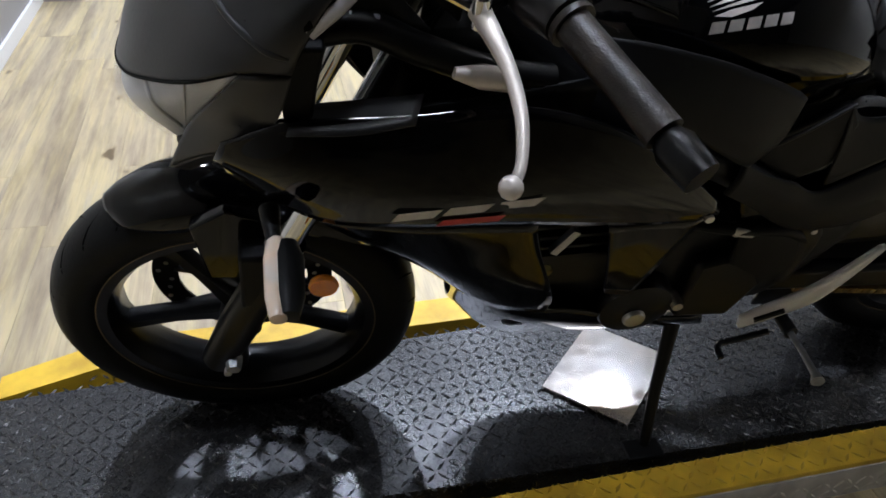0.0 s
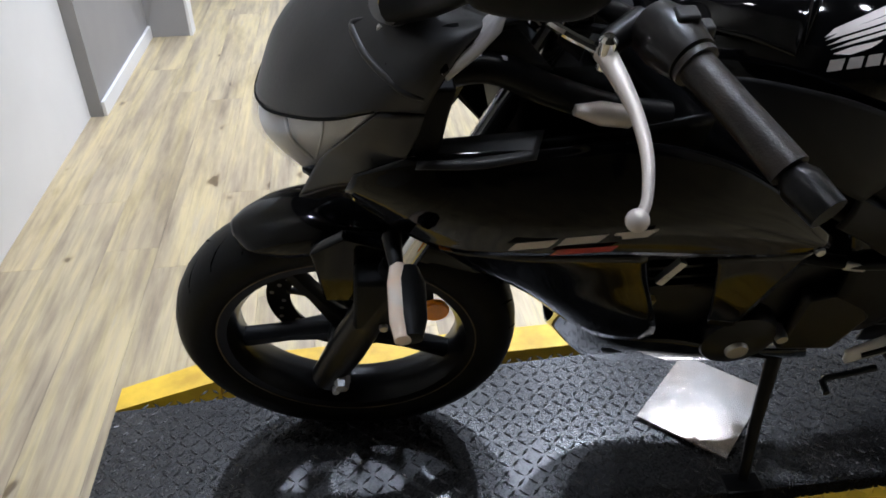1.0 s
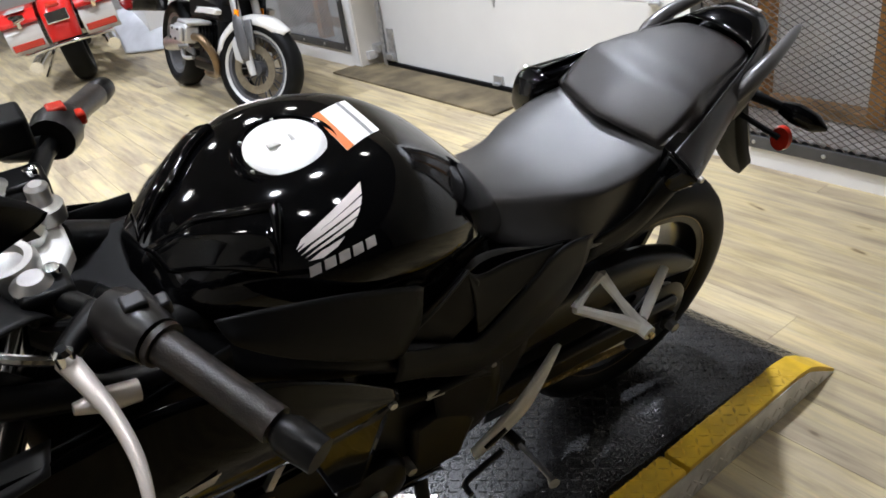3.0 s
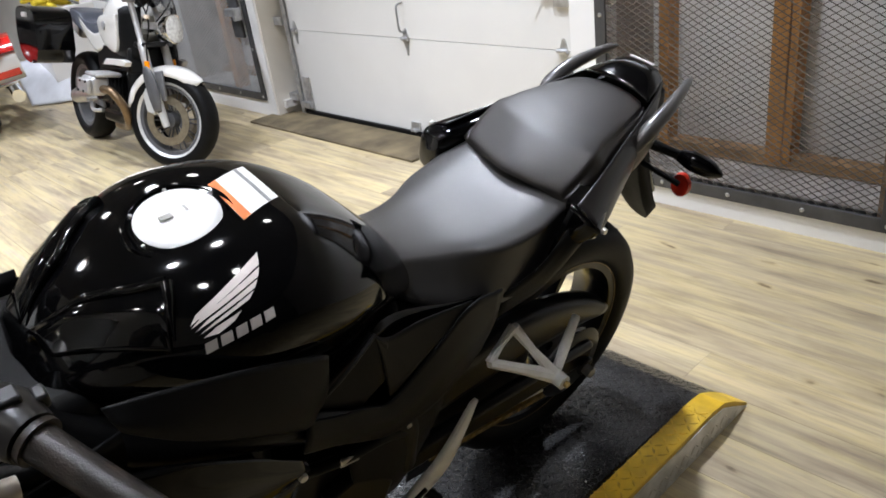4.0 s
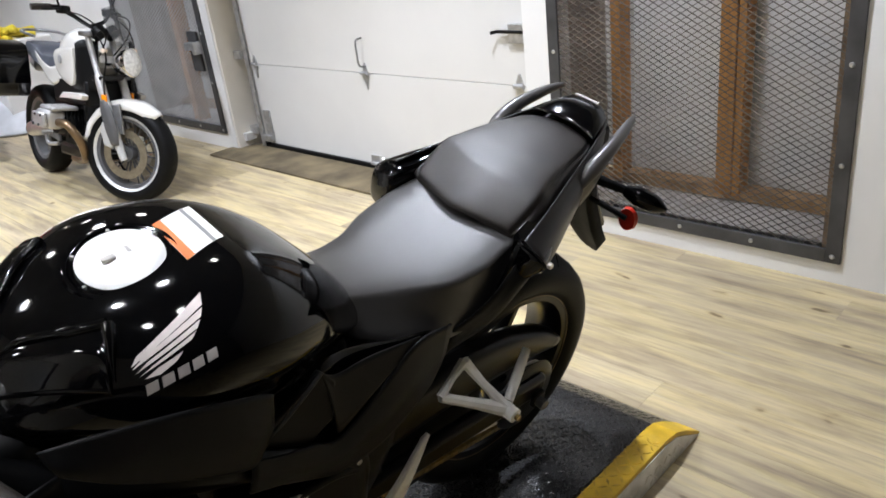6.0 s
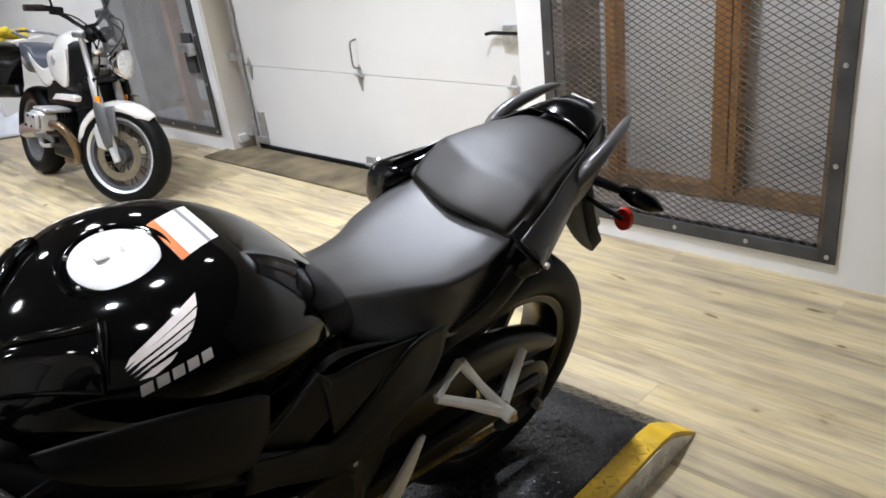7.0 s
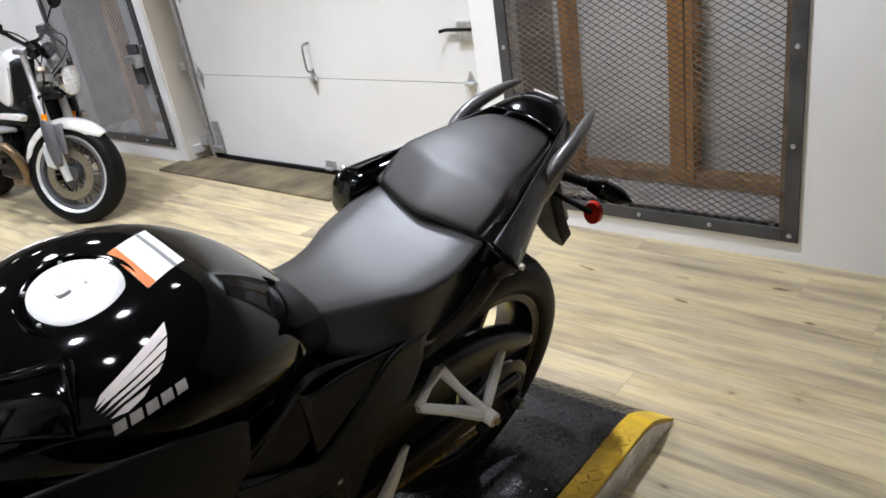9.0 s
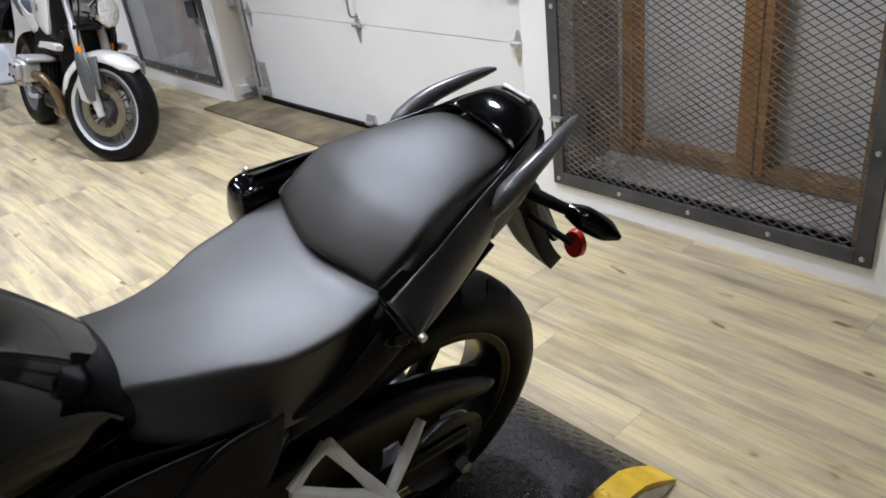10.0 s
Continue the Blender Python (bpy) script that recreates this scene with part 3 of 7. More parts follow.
# Treads get brighter metal than their plate, painting the light they catch.
tread(-0.26, XT - 0.03, 0.004, PT - 0.01, ALU, "side_treads", lambda x, y, h: None if y > ramp_height(x) - 0.016 else Vector((x, -0.363 - h, y)), "bare diamond treads")
bm = boxes(((0, 0, 0.003), (0.18, 0.225, 0.006)))
sp = tagged(part("stand_plate", bm, POLISHED, smooth=False, bevel=0.001), "polished square steel plate on the platform", "steel plate")
sp.matrix_world = pose(0.706, -0.054, PT + 0.002, 0, 0, -45.2)


# ---------------------------------------------------------------- black sports motorcycle
from mathutils.bvhtree import BVHTree

bike = thing("sport_motorcycle", "black faired sports motorcycle leaning on its side stand", "motorcycle", pose(0.0156, 0.049, PT + 0.002, 16.25, 0, 0))
bike.matrix_world = pose(0.0156, 0.049, PT + 0.002, 0, 0, -3.06) @ pose(0, 0, 0, 16.25, 0, 0)


def tyre_profile(R, w, rim):
    h = R - rim
    half = [(rim, 0.40), (rim + 0.18 * h, 0.475), (rim + 0.45 * h, 0.5), (rim + 0.70 * h, 0.455), (rim + 0.87 * h, 0.34), (rim + 0.965 * h, 0.18), (R, 0.0)]
    p = [(r, -w * k) for r, k in half] + [(r, w * k) for r, k in half[-2::-1]]
    return p + [(rim - 0.004, w * 0.36), (rim - 0.004, -w * 0.36)]


def on_tyre(R, w, rim, ang, y, lift):
    pr = tyre_profile(R, w, rim)[:13]
    rr = float(np.interp(y, [q[1] for q in pr], [q[0] for q in pr])) + lift
    return Vector((rr * math.cos(ang), y, rr * math.sin(ang)))


# Grooves are flat strips laid on the tyre, with their shade painted in.
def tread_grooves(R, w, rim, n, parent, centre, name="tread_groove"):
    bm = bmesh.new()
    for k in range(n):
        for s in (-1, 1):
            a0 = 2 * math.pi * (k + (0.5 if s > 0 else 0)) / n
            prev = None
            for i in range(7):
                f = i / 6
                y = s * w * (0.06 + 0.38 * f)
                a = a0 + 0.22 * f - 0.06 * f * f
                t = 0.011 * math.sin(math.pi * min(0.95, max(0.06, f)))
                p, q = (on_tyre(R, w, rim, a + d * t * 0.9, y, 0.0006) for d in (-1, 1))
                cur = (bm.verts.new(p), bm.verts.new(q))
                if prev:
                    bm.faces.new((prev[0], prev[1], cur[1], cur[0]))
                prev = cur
    o = part(name, bm, GROOVE_SHADE, parent, smooth=True)
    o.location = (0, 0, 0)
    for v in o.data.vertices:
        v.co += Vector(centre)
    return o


# Near-black copy of the tyre rubber, standing for shade inside the grooves.
GROOVE_SHADE = mat("tread_groove_shade", (0.001, 0.001, 0.001), 0.95, var=0.1, spec=0.02)


def cast_wheel(parent, name, c, R, w, rim, spokes, pairs, rimmat, hub=0.04, phase=0.2, disc=None, turn=0.0, stripe=None):
    """Tyre with rim, spokes and disc under it, about the local y axis."""
    c = Vector(c)
    T = part(name, lathe(tyre_profile(R, w, rim), 72, c), RUBBER, parent, "black road tyre")
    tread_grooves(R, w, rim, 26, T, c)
    rw = w * 0.40
    part("rim", lathe([(rim + 0.006, -rw), (rim + 0.006, -rw * 0.9), (rim - 0.014, -rw * 0.82), (rim - 0.024, -rw * 0.4), (rim - 0.026, 0), (rim - 0.024, rw * 0.4), (rim - 0.014, rw * 0.82), (rim + 0.006, rw * 0.9), (rim + 0.006, rw), (rim - 0.016, rw * 0.95), (rim - 0.030, rw * 0.5), (rim - 0.032, 0), (rim - 0.030, -rw * 0.5), (rim - 0.016, -rw * 0.95)], 72, c), rimmat, T)
    if stripe is not None:
        part("rim_stripe", lathe([(rim - 0.001, -rw * 1.015), (rim + 0.003, -rw * 1.025), (rim + 0.003, -rw), (rim - 0.001, -rw)], 72, c), stripe, T, "thin gold rim line")
    for k in range(spokes):
        a = phase + 2 * math.pi * k / spokes
        d, o = Vector((math.cos(a), 0, math.sin(a))), Vector((-math.sin(a), 0, math.cos(a)))
        bm = bmesh.new()
        for s in ((-1, 1) if pairs else (0,)):
            ra, rb = hub * 0.8, rim - 0.03
            hw0, hw1 = (0.017, 0.011) if not pairs else (0.010, 0.007)
            off0, off1 = s * 0.012, s * 0.034
            vs = []
            for rr, hw, of, th in ((ra, hw0, off0, 0.022), (0.5 * (ra + rb), hw1, 0.5 * (off0 + off1), 0.016), (rb, hw1 * 1.25, off1, 0.016)):
                vs.append([bm.verts.new(c + d * rr + o * (of + u * hw) + Vector((0, v * th, 0))) for u, v in ((-1, -0.5), (-0.6, -1), (0.6, -1), (1, -0.5), (1, 0.5), (0.6, 1), (-0.6, 1), (-1, 0.5))])
            for p, q in zip(vs, vs[1:]):
                for j in range(8):
                    bm.faces.new((p[j], p[(j + 1) % 8], q[(j + 1) % 8], q[j]))
            bm.faces.new(vs[0])
            bm.faces.new(vs[-1])
        part("spoke", bm, rimmat, T)
    part("hub", lathe([(0.012, -0.055), (hub, -0.05), (hub, 0.05), (0.012, 0.055)], 28, c), rimmat, T)
    if disc:
        yy, rd, dm = disc
        bm = bmesh.new()
        n = 36
        lathe([(rd * 0.72, yy - 0.002), (rd, yy - 0.002), (rd, yy + 0.002), (rd * 0.72, yy + 0.002)], 60, c, bm=bm)
        part("brake_disc", bm, dm, T, "drilled brake disc")
        for k in range(6):
            a = phase + k * math.pi / 3
            p = Vector((math.cos(a), 0, math.sin(a)))
            part("disc_carrier_arm", tube([c + p * hub * 0.9 + Vector((0, yy, 0)), c + p * rd * 0.76 + Vector((0, yy, 0))], [0.010, 0.006], 8), dm, T)
        bm = bmesh.new()
        for k in range(n):
            a = 2 * math.pi * k / n
            rr = rd * (0.80 if k % 3 == 0 else 0.86 if k % 3 == 1 else 0.93)
            lathe([(0.0, -0.0028), (0.0042, -0.0028), (0.0042, 0.0028), (0.0, 0.0028)], 8, c + Vector((rr * math.cos(a), yy, rr * math.sin(a))), bm=bm)
        part("drilled_hole", bm, SILVERDEC, T, "pale drilled holes")["kind"] = "stuff"
    if turn:
        for o in (T, *T.children_recursive):
            o.data.transform(Matrix.Translation(c) @ Matrix.Rotation(turn, 4, "Z") @ Matrix.Translation(-c))
    return T


RIMLINE = mat("dull_gold_rim_line", (0.16, 0.12, 0.07), 0.45, metal=0.5, var=0.2, scale=30)
FA, RA = Vector((0.012, 0, 0.288)), Vector((1.362, 0.028, 0.302))
STEER = radians(-3)
cast_wheel(bike, "front_tyre", FA, 0.288, 0.112, 0.217, 5, False, DARKMETAL, 0.034, radians(46), (0.055, 0.148, DARKMETAL), STEER, RIMLINE)
rw_ = cast_wheel(bike, "rear_tyre", RA, 0.302, 0.142, 0.217, 5, False, DARKMETAL, 0.05, 1.19, None, 0, RIMLINE)
spr = part("sprocket", lathe([(0.03, -0.121), (0.086, -0.121), (0.091, -0.118), (0.086, -0.115), (0.03, -0.115)], 44, RA), DARKMETAL, rw_)
part("sprocket_ring", lathe([(0.070, -0.1225), (0.077, -0.1245), (0.080, -0.1225), (0.075, -0.1205)], 44, RA), STAYGREY, spr, "pale sprocket ring")

# forks, brake and mudguard
for s in (-1, 1):
    y = s * 0.088
    f = part("fork_leg", tube([(-0.028, y, 0.262), (0.012, y, 0.345), (0.105, y, 0.545)], [0.026, 0.031, 0.027], 16), DARKMETAL, bike)
    part("stanchion", tube([(0.105, y, 0.545), (0.303, y, 0.962)], 0.0185, 16), CHROME, f, "bright fork tube")
    part("fork_cap", lathe([(0, 0.0), (0.019, 0.0), (0.021, 0.012), (0.012, 0.02), (0, 0.02)], 16, (0.303, y, 0.962), "z"), ALU, f)
    part("axle_nut", lathe([(0, -0.012), (0.011, -0.012), (0.013, 0.0), (0.013, 0.012), (0, 0.012)], 6, (0.0, y + s * 0.03, 0.290)), STEEL, f)
    part("clamp_bolt", lathe([(0, -0.008), (0.006, -0.008), (0.006, 0.008), (0, 0.008)], 8, (-0.012, y + s * 0.028, 0.268)), ALU, f)
cal = part("brake_caliper", prism([(0.045, 0.36), (0.10, 0.335), (0.155, 0.40), (0.16, 0.47), (0.115, 0.50), (0.075, 0.47)], 0.03, 0.085), DARKMETAL, bike, "black brake caliper", bevel=0.006)
bk = part("caliper_bracket", prism([(0.03, 0.43), (0.115, 0.44), (0.125, 0.535), (0.04, 0.545)], -0.115, -0.055), PLASTIC, bike, bevel=0.006)
for x, z in ((0.11, 0.535), (0.075, 0.44)):
    part("bracket_bolt", lathe([(0, -0.007), (0.006, -0.007), (0.007, 0.0), (0, 0.0)], 10, (x, -0.116, z)), ALU, bk)
part("amber_reflector", lathe([(0, -0.004), (0.018, -0.004), (0.020, 0.0), (0.018, 0.006), (0, 0.008)], 24, (0.148, -0.165, 0.540)), AMBER, bike, "round amber fork reflector")
rows = []
for a, hw, rr in ((25, 0.046, 0.304), (45, 0.056, 0.306), (65, 0.060, 0.308), (85, 0.061, 0.308), (102, 0.058, 0.305), (112, 0.046, 0.302), (117, 0.028, 0.299)):
    a = radians(a)
    row = [(0.0, 0.0), (0.55, -0.006), (0.9, -0.022), (1.0, -0.05 if hw > 0.05 else -0.03)]
    rows.append(mirrored([((rr + dz) * math.cos(a), -hw * k, 0.293 + (rr + dz) * math.sin(a)) for k, dz in row]))
mg = part("front_mudguard", surf(rows, 30, 20), GLOSS, bike, "gloss black front mudguard", solid=0.003)
for s in (-1, 1):
    part("mudguard_stay", prism([(-0.01, 0.46), (0.08, 0.45), (0.11, 0.56), (0.03, 0.60), (-0.02, 0.57)], s * 0.06, s * 0.078), GLOSS, mg, bevel=0.004)

# nose fairing, lamp and screen: rows from the middle to the left edge
R2 = [(-0.057, 0, 0.80), (-0.040, -0.06, 0.815), (-0.002, -0.115, 0.845), (0.042, -0.16, 0.876), (0.093, -0.19, 0.908)]
R3 = [(-0.020, 0, 0.885), (-0.004, -0.06, 0.89), (0.031, -0.115, 0.905), (0.072, -0.16, 0.926), (0.122, -0.19, 0.946)]
R4 = [(0.032, 0, 0.945), (0.045, -0.06, 0.948), (0.071, -0.11, 0.956), (0.106, -0.153, 0.967), (0.155, -0.182, 0.978)]
R5 = [(0.090, 0, 1.0), (0.101, -0.055, 1.0), (0.124, -0.10, 1.0), (0.155, -0.14, 0.998), (0.20, -0.165, 0.99)]
NB = [(0.136, -0.192, 0.905), (0.150, -0.196, 0.940), (0.175, -0.186, 0.975), (0.212, -0.162, 0.988)]
R2[4] = (0.089, -0.184, 0.903)
nose_bm = surf([mirrored(r + [b]) for r, b in zip((R2, R3, R4, R5), NB)], 26, 44)
nose_tree = BVHTree.FromBMesh(nose_bm)
nose = part("nose_fairing", nose_bm, SATIN, bike, "satin black nose fairing", solid=0.004)
# headlamp: a pointed lens between two cheeks
L1 = [(-0.068, 0, 0.765), (-0.057, -0.05, 0.775), (-0.022, -0.10, 0.802), (0.020, -0.138, 0.832), (0.052, -0.156, 0.848)]
L2 = [(-0.056, 0, 0.715), (-0.046, -0.030, 0.722), (-0.026, -0.058, 0.736), (-0.002, -0.080, 0.750), (0.016, -0.090, 0.759)]
L3 = [(-0.030, 0, 0.670), (-0.024, -0.018, 0.680), (-0.012, -0.036, 0.698), (0.000, -0.050, 0.712), (0.010, -0.058, 0.722)]
LAMPROWS = (R2, L1, L2, L3)
lampb = part("headlamp", surf([mirrored([(p[0] + 0.008, p[1] * 0.98, p[2]) for p in r]) for r in LAMPROWS], 14, 40), LAMPGREY, bike, "grey headlamp reflector")
part("headlamp_lens", surf([mirrored(r) for r in LAMPROWS], 18, 44), LENS, lampb, "clear headlamp lens", solid=0.002)
part("lens_gasket", tube([(p[0] - 0.001, p[1], p[2]) for p in mirrored(R2)], 0.0022, 8, 60), RECESS, lampb, "black gasket along the lens")
part("bulb", lathe([(0, 0.0), (0.016, 0.002), (0.018, 0.02), (0.012, 0.03), (0, 0.03)], 20, (-0.025, 0, 0.770), "x"), CHROME, lampb)
for s in (-1, 1):
    bright = []
    for r, u0 in zip(LAMPROWS[:3], (0.42, 0.58, 0.86)):
        c = cr(r, 40)
        bright.append([(c[k].x + 0.005, s * abs(c[k].y) * 0.988, c[k].z) for k in (round(40 * u0), round(20 + 20 * u0), 40)])
    part("side_reflector", surf(bright, 10, 10), REFLECTOR, lampb, "bright silver side reflector", solid=0.001)
    part("lamp_divider", tube([(b[0][0] - 0.004, b[0][1], b[0][2]) for b in bright], 0.0022, 8, 12), WHITEPAINT, lampb, "pale lamp divider")
    part("lamp_divider", tube([(b[1][0] - 0.004, b[1][1], b[1][2]) for b in bright], 0.0014, 8, 12), WHITEPAINT, lampb)
    part("pilot_bulb", lathe([(0, -0.006), (0.007, -0.004), (0.008, 0.004), (0, 0.006)], 14, (-0.008, s * 0.072, 0.818), "x"), CHROME, lampb)
    def q(x, y, z):
        return (x, s * y, z)
    cheek = part("cheek_panel", surf([
        [q(0.090, 0.1845, 0.901), q(0.104, 0.189, 0.903), q(0.120, 0.191, 0.903), q(0.136, 0.190, 0.902)],
        [q(0.055, 0.157, 0.848), q(0.080, 0.175, 0.856), q(0.105, 0.186, 0.863), q(0.126, 0.190, 0.868)],
        [q(0.022, 0.118, 0.786), q(0.055, 0.148, 0.803), q(0.085, 0.170, 0.818), q(0.112, 0.184, 0.830)],
        [q(-0.014, 0.098, 0.707), q(0.028, 0.126, 0.748), q(0.068, 0.154, 0.780), q(0.106, 0.178, 0.806)]], 20, 20), SATIN, bike, "satin black cheek beside the headlamp", solid=0.004)
    part("cheek_lip", surf([
        [q(-0.014, 0.098, 0.706), q(0.028, 0.126, 0.747), q(0.068, 0.154, 0.779), q(0.106, 0.178, 0.805)],
        [q(0.008, 0.098, 0.700), q(0.045, 0.118, 0.735), q(0.080, 0.145, 0.765), q(0.115, 0.165, 0.790)]], 4, 18), SATIN, cheek, solid=0.003)
    # gloss recess with a raised satin lip round the mirror foot
    up_c = [q(0.067, 0.114, 0.960), q(0.084, 0.126, 0.975), q(0.115, 0.140, 0.986), q(0.160, 0.154, 0.993), q(0.205, 0.163, 0.992)]
    lo_c = [q(0.068, 0.118, 0.955), q(0.085, 0.150, 0.944), q(0.107, 0.176, 0.935), q(0.130, 0.192, 0.925), q(0.148, 0.196, 0.920)]
    grid = []
    for k in range(7):
        row = []
        for u, v in zip(cr(up_c, 16), cr(lo_c, 16)):
            g_ = u.lerp(v, k / 6)
            hit, nrm, _, _ = nose_tree.find_nearest(g_)
            row.append(hit + (nrm if nrm.y * s > 0 else -nrm) * 0.0045)
        grid.append(row)
    part("side_recess", surf(grid, 14, 28), RECESS, nose, "black recessed fairing side", solid=0.003)
    part("recess_lip", tube([grid[0][3], grid[0][1], grid[3][0]] + grid[-1][1:15:3], [0.002, 0.004, 0.0045, 0.0045, 0.0045, 0.003], 10, 40), SATIN, nose)
    part("inner_shroud", prism([(0.124, 0.835), (0.150, 0.830), (0.158, 0.880), (0.168, 0.925), (0.120, 0.925)], s * 0.150, s * 0.184), PLASTIC, nose, "black inner shroud", bevel=0.004)
    part("fairing_clip", lathe([(0, -0.004), (0.004, -0.003), (0.004, 0.002), (0, 0.002)], 10, q(0.098, 0.140, 0.966)), ALU, nose)
part("chin_panel", surf([mirrored(r) for r in ([(-0.020, 0, 0.664), (-0.006, -0.045, 0.690), (0.012, -0.092, 0.716)], [(0.06, 0, 0.650), (0.06, -0.06, 0.672), (0.07, -0.125, 0.720)])], 6, 30), PLASTIC, bike, "black chin below the headlamp", solid=0.003)
S0 = [(0.088, 0, 1.002), (0.090, -0.03, 1.004), (0.093, -0.06, 1.009), (0.096, -0.085, 1.018), (0.099, -0.104, 1.029)]
S1 = [(0.136, 0, 1.052), (0.138, -0.035, 1.054), (0.142, -0.070, 1.056), (0.148, -0.098, 1.058), (0.155, -0.117, 1.062)]
S2 = [(0.188, 0, 1.10), (0.190, -0.035, 1.10), (0.196, -0.072, 1.098), (0.206, -0.102, 1.093), (0.216, -0.121, 1.089)]
S3 = [(0.241, 0, 1.143), (0.244, -0.035, 1.142), (0.251, -0.072, 1.135), (0.261, -0.100, 1.123), (0.272, -0.118, 1.110)]
scr = part("windscreen", surf([mirrored(r) for r in (S0, S1, S2, S3)], 24, 36), SMOKE, bike, "smoked clear windscreen", solid=0.003)
part("screen_edge", tube([Vector(p) for p in mirrored(S3)], 0.0035, 8, 30), STICKER, scr, "pale polished screen edge")
for s in (-1, 1):
    def q(x, y, z):
        return (x, s * y, z)
    part("screen_bolt", lathe([(0, -0.004), (0.006, -0.003), (0.007, 0.002), (0, 0.002)], 12, q(0.248, 0.128, 1.080)), ALU, scr)
    cowl_rows = [
        [(0.096, 0.106, 1.028), (0.155, 0.119, 1.064), (0.215, 0.123, 1.090), (0.255, 0.121, 1.106), (0.274, 0.117, 1.111), (0.286, 0.112, 1.104)],
        [(0.102, 0.118, 1.014), (0.160, 0.127, 1.040), (0.222, 0.129, 1.064), (0.268, 0.125, 1.080), (0.300, 0.115, 1.085), (0.320, 0.104, 1.076)],
        [(0.110, 0.132, 1.000), (0.168, 0.134, 1.012), (0.235, 0.130, 1.032), (0.290, 0.120, 1.044), (0.325, 0.106, 1.048), (0.336, 0.098, 1.052)]]
    if s > 0:
        cowl_rows = [[(0.225, 0.118, 1.062), (0.262, 0.120, 1.084), (0.293, 0.118, 1.101), (0.322, 0.110, 1.096)], [(0.235, 0.124, 1.052), (0.268, 0.126, 1.066), (0.298, 0.122, 1.078), (0.324, 0.112, 1.086)]]
    part("side_cowl", surf([[q(*p) for p in r] for r in cowl_rows], 14, 30), COWL, scr, "black side cowl under the screen", solid=0.004)
# dash cowl inside the screen
part("dash_cowl", surf([mirrored(r) for r in ([(0.105, 0, 0.968), (0.135, -0.09, 0.972), (0.19, -0.152, 0.965)], [(0.18, 0, 0.962), (0.20, -0.09, 0.975), (0.25, -0.145, 0.975)], [(0.265, 0, 0.940), (0.275, -0.085, 0.965), (0.305, -0.128, 0.962)], [(0.262, 0, 0.90), (0.27, -0.085, 0.92), (0.30, -0.128, 0.91)])], 16, 28), PLASTIC, bike, "black inner dash cowl", solid=0.003)
dash = part("dash_housing", boxes(((0.232, 0, 0.972), (0.05, 0.15, 0.045), Matrix.Rotation(radians(35), 4, "Y"))), PLASTIC, bike, "black instrument housing", bevel=0.012)
part("dash_face", boxes(((0.250, 0, 0.988), (0.006, 0.125, 0.036), Matrix.Rotation(radians(35), 4, "Y"))), mat("dark_display", (0.012, 0.013, 0.015), 0.15), dash, bevel=0.003)
for s in (-1, 1):
    part("inner_duct", surf([[(0.10, s * 0.172, 0.95), (0.16, s * 0.152, 0.955), (0.23, s * 0.14, 0.96)], [(0.10, s * 0.178, 0.90), (0.18, s * 0.155, 0.915), (0.27, s * 0.14, 0.91)]], 4, 8), PLASTIC, bike, solid=0.004)
    st = part("fairing_stay", tube([(0.135, s * 0.15, 0.915), (0.20, s * 0.15, 0.925), (0.26, s * 0.15, 0.895), (0.34, s * 0.15, 0.862), (0.40, s * 0.15, 0.85)], 0.017, 10, 16), DARKMETAL, bike, "black fairing stay")
    part("stay_end", tube([(0.152, s * 0.186, 0.948), (0.180, s * 0.180, 0.966), (0.200, s * 0.168, 0.984), (0.208, s * 0.164, 0.992)], [0.011, 0.009, 0.011, 0.006], 10), STAYGREY, st, "pale grey stay end")
    part("stay_end", tube([(0.190, s * 0.152, 0.936), (0.214, s * 0.152, 0.928), (0.246, s * 0.150, 0.906)], [0.006, 0.010, 0.008], 10), STAYGREY, st)
    part("stay_end", tube([(0.290, s * 0.170, 0.881), (0.318, s * 0.170, 0.875), (0.350, s * 0.170, 0.868)], [0.006, 0.013, 0.012], 10), LEVERALU, st, "pale aluminium stay plug")
    part("fairing_flange", surf([[(0.125, s * 0.200, 0.838), (0.19, s * 0.206, 0.840), (0.25, s * 0.201, 0.844)], [(0.136, s * 0.166, 0.846), (0.20, s * 0.166, 0.849), (0.262, s * 0.170, 0.856)]], 4, 14), SATIN, bike, "satin black inner flange", solid=0.003)
    part("inner_panel", surf([[(0.08, s * 0.17, 0.83), (0.15, s * 0.175, 0.838), (0.30, s * 0.175, 0.85), (0.45, s * 0.16, 0.86)], [(0.10, s * 0.15, 0.72), (0.17, s * 0.14, 0.72), (0.30, s * 0.14, 0.72), (0.45, s * 0.14, 0.74)]], 6, 14), PLASTIC, bike, solid=0.004)

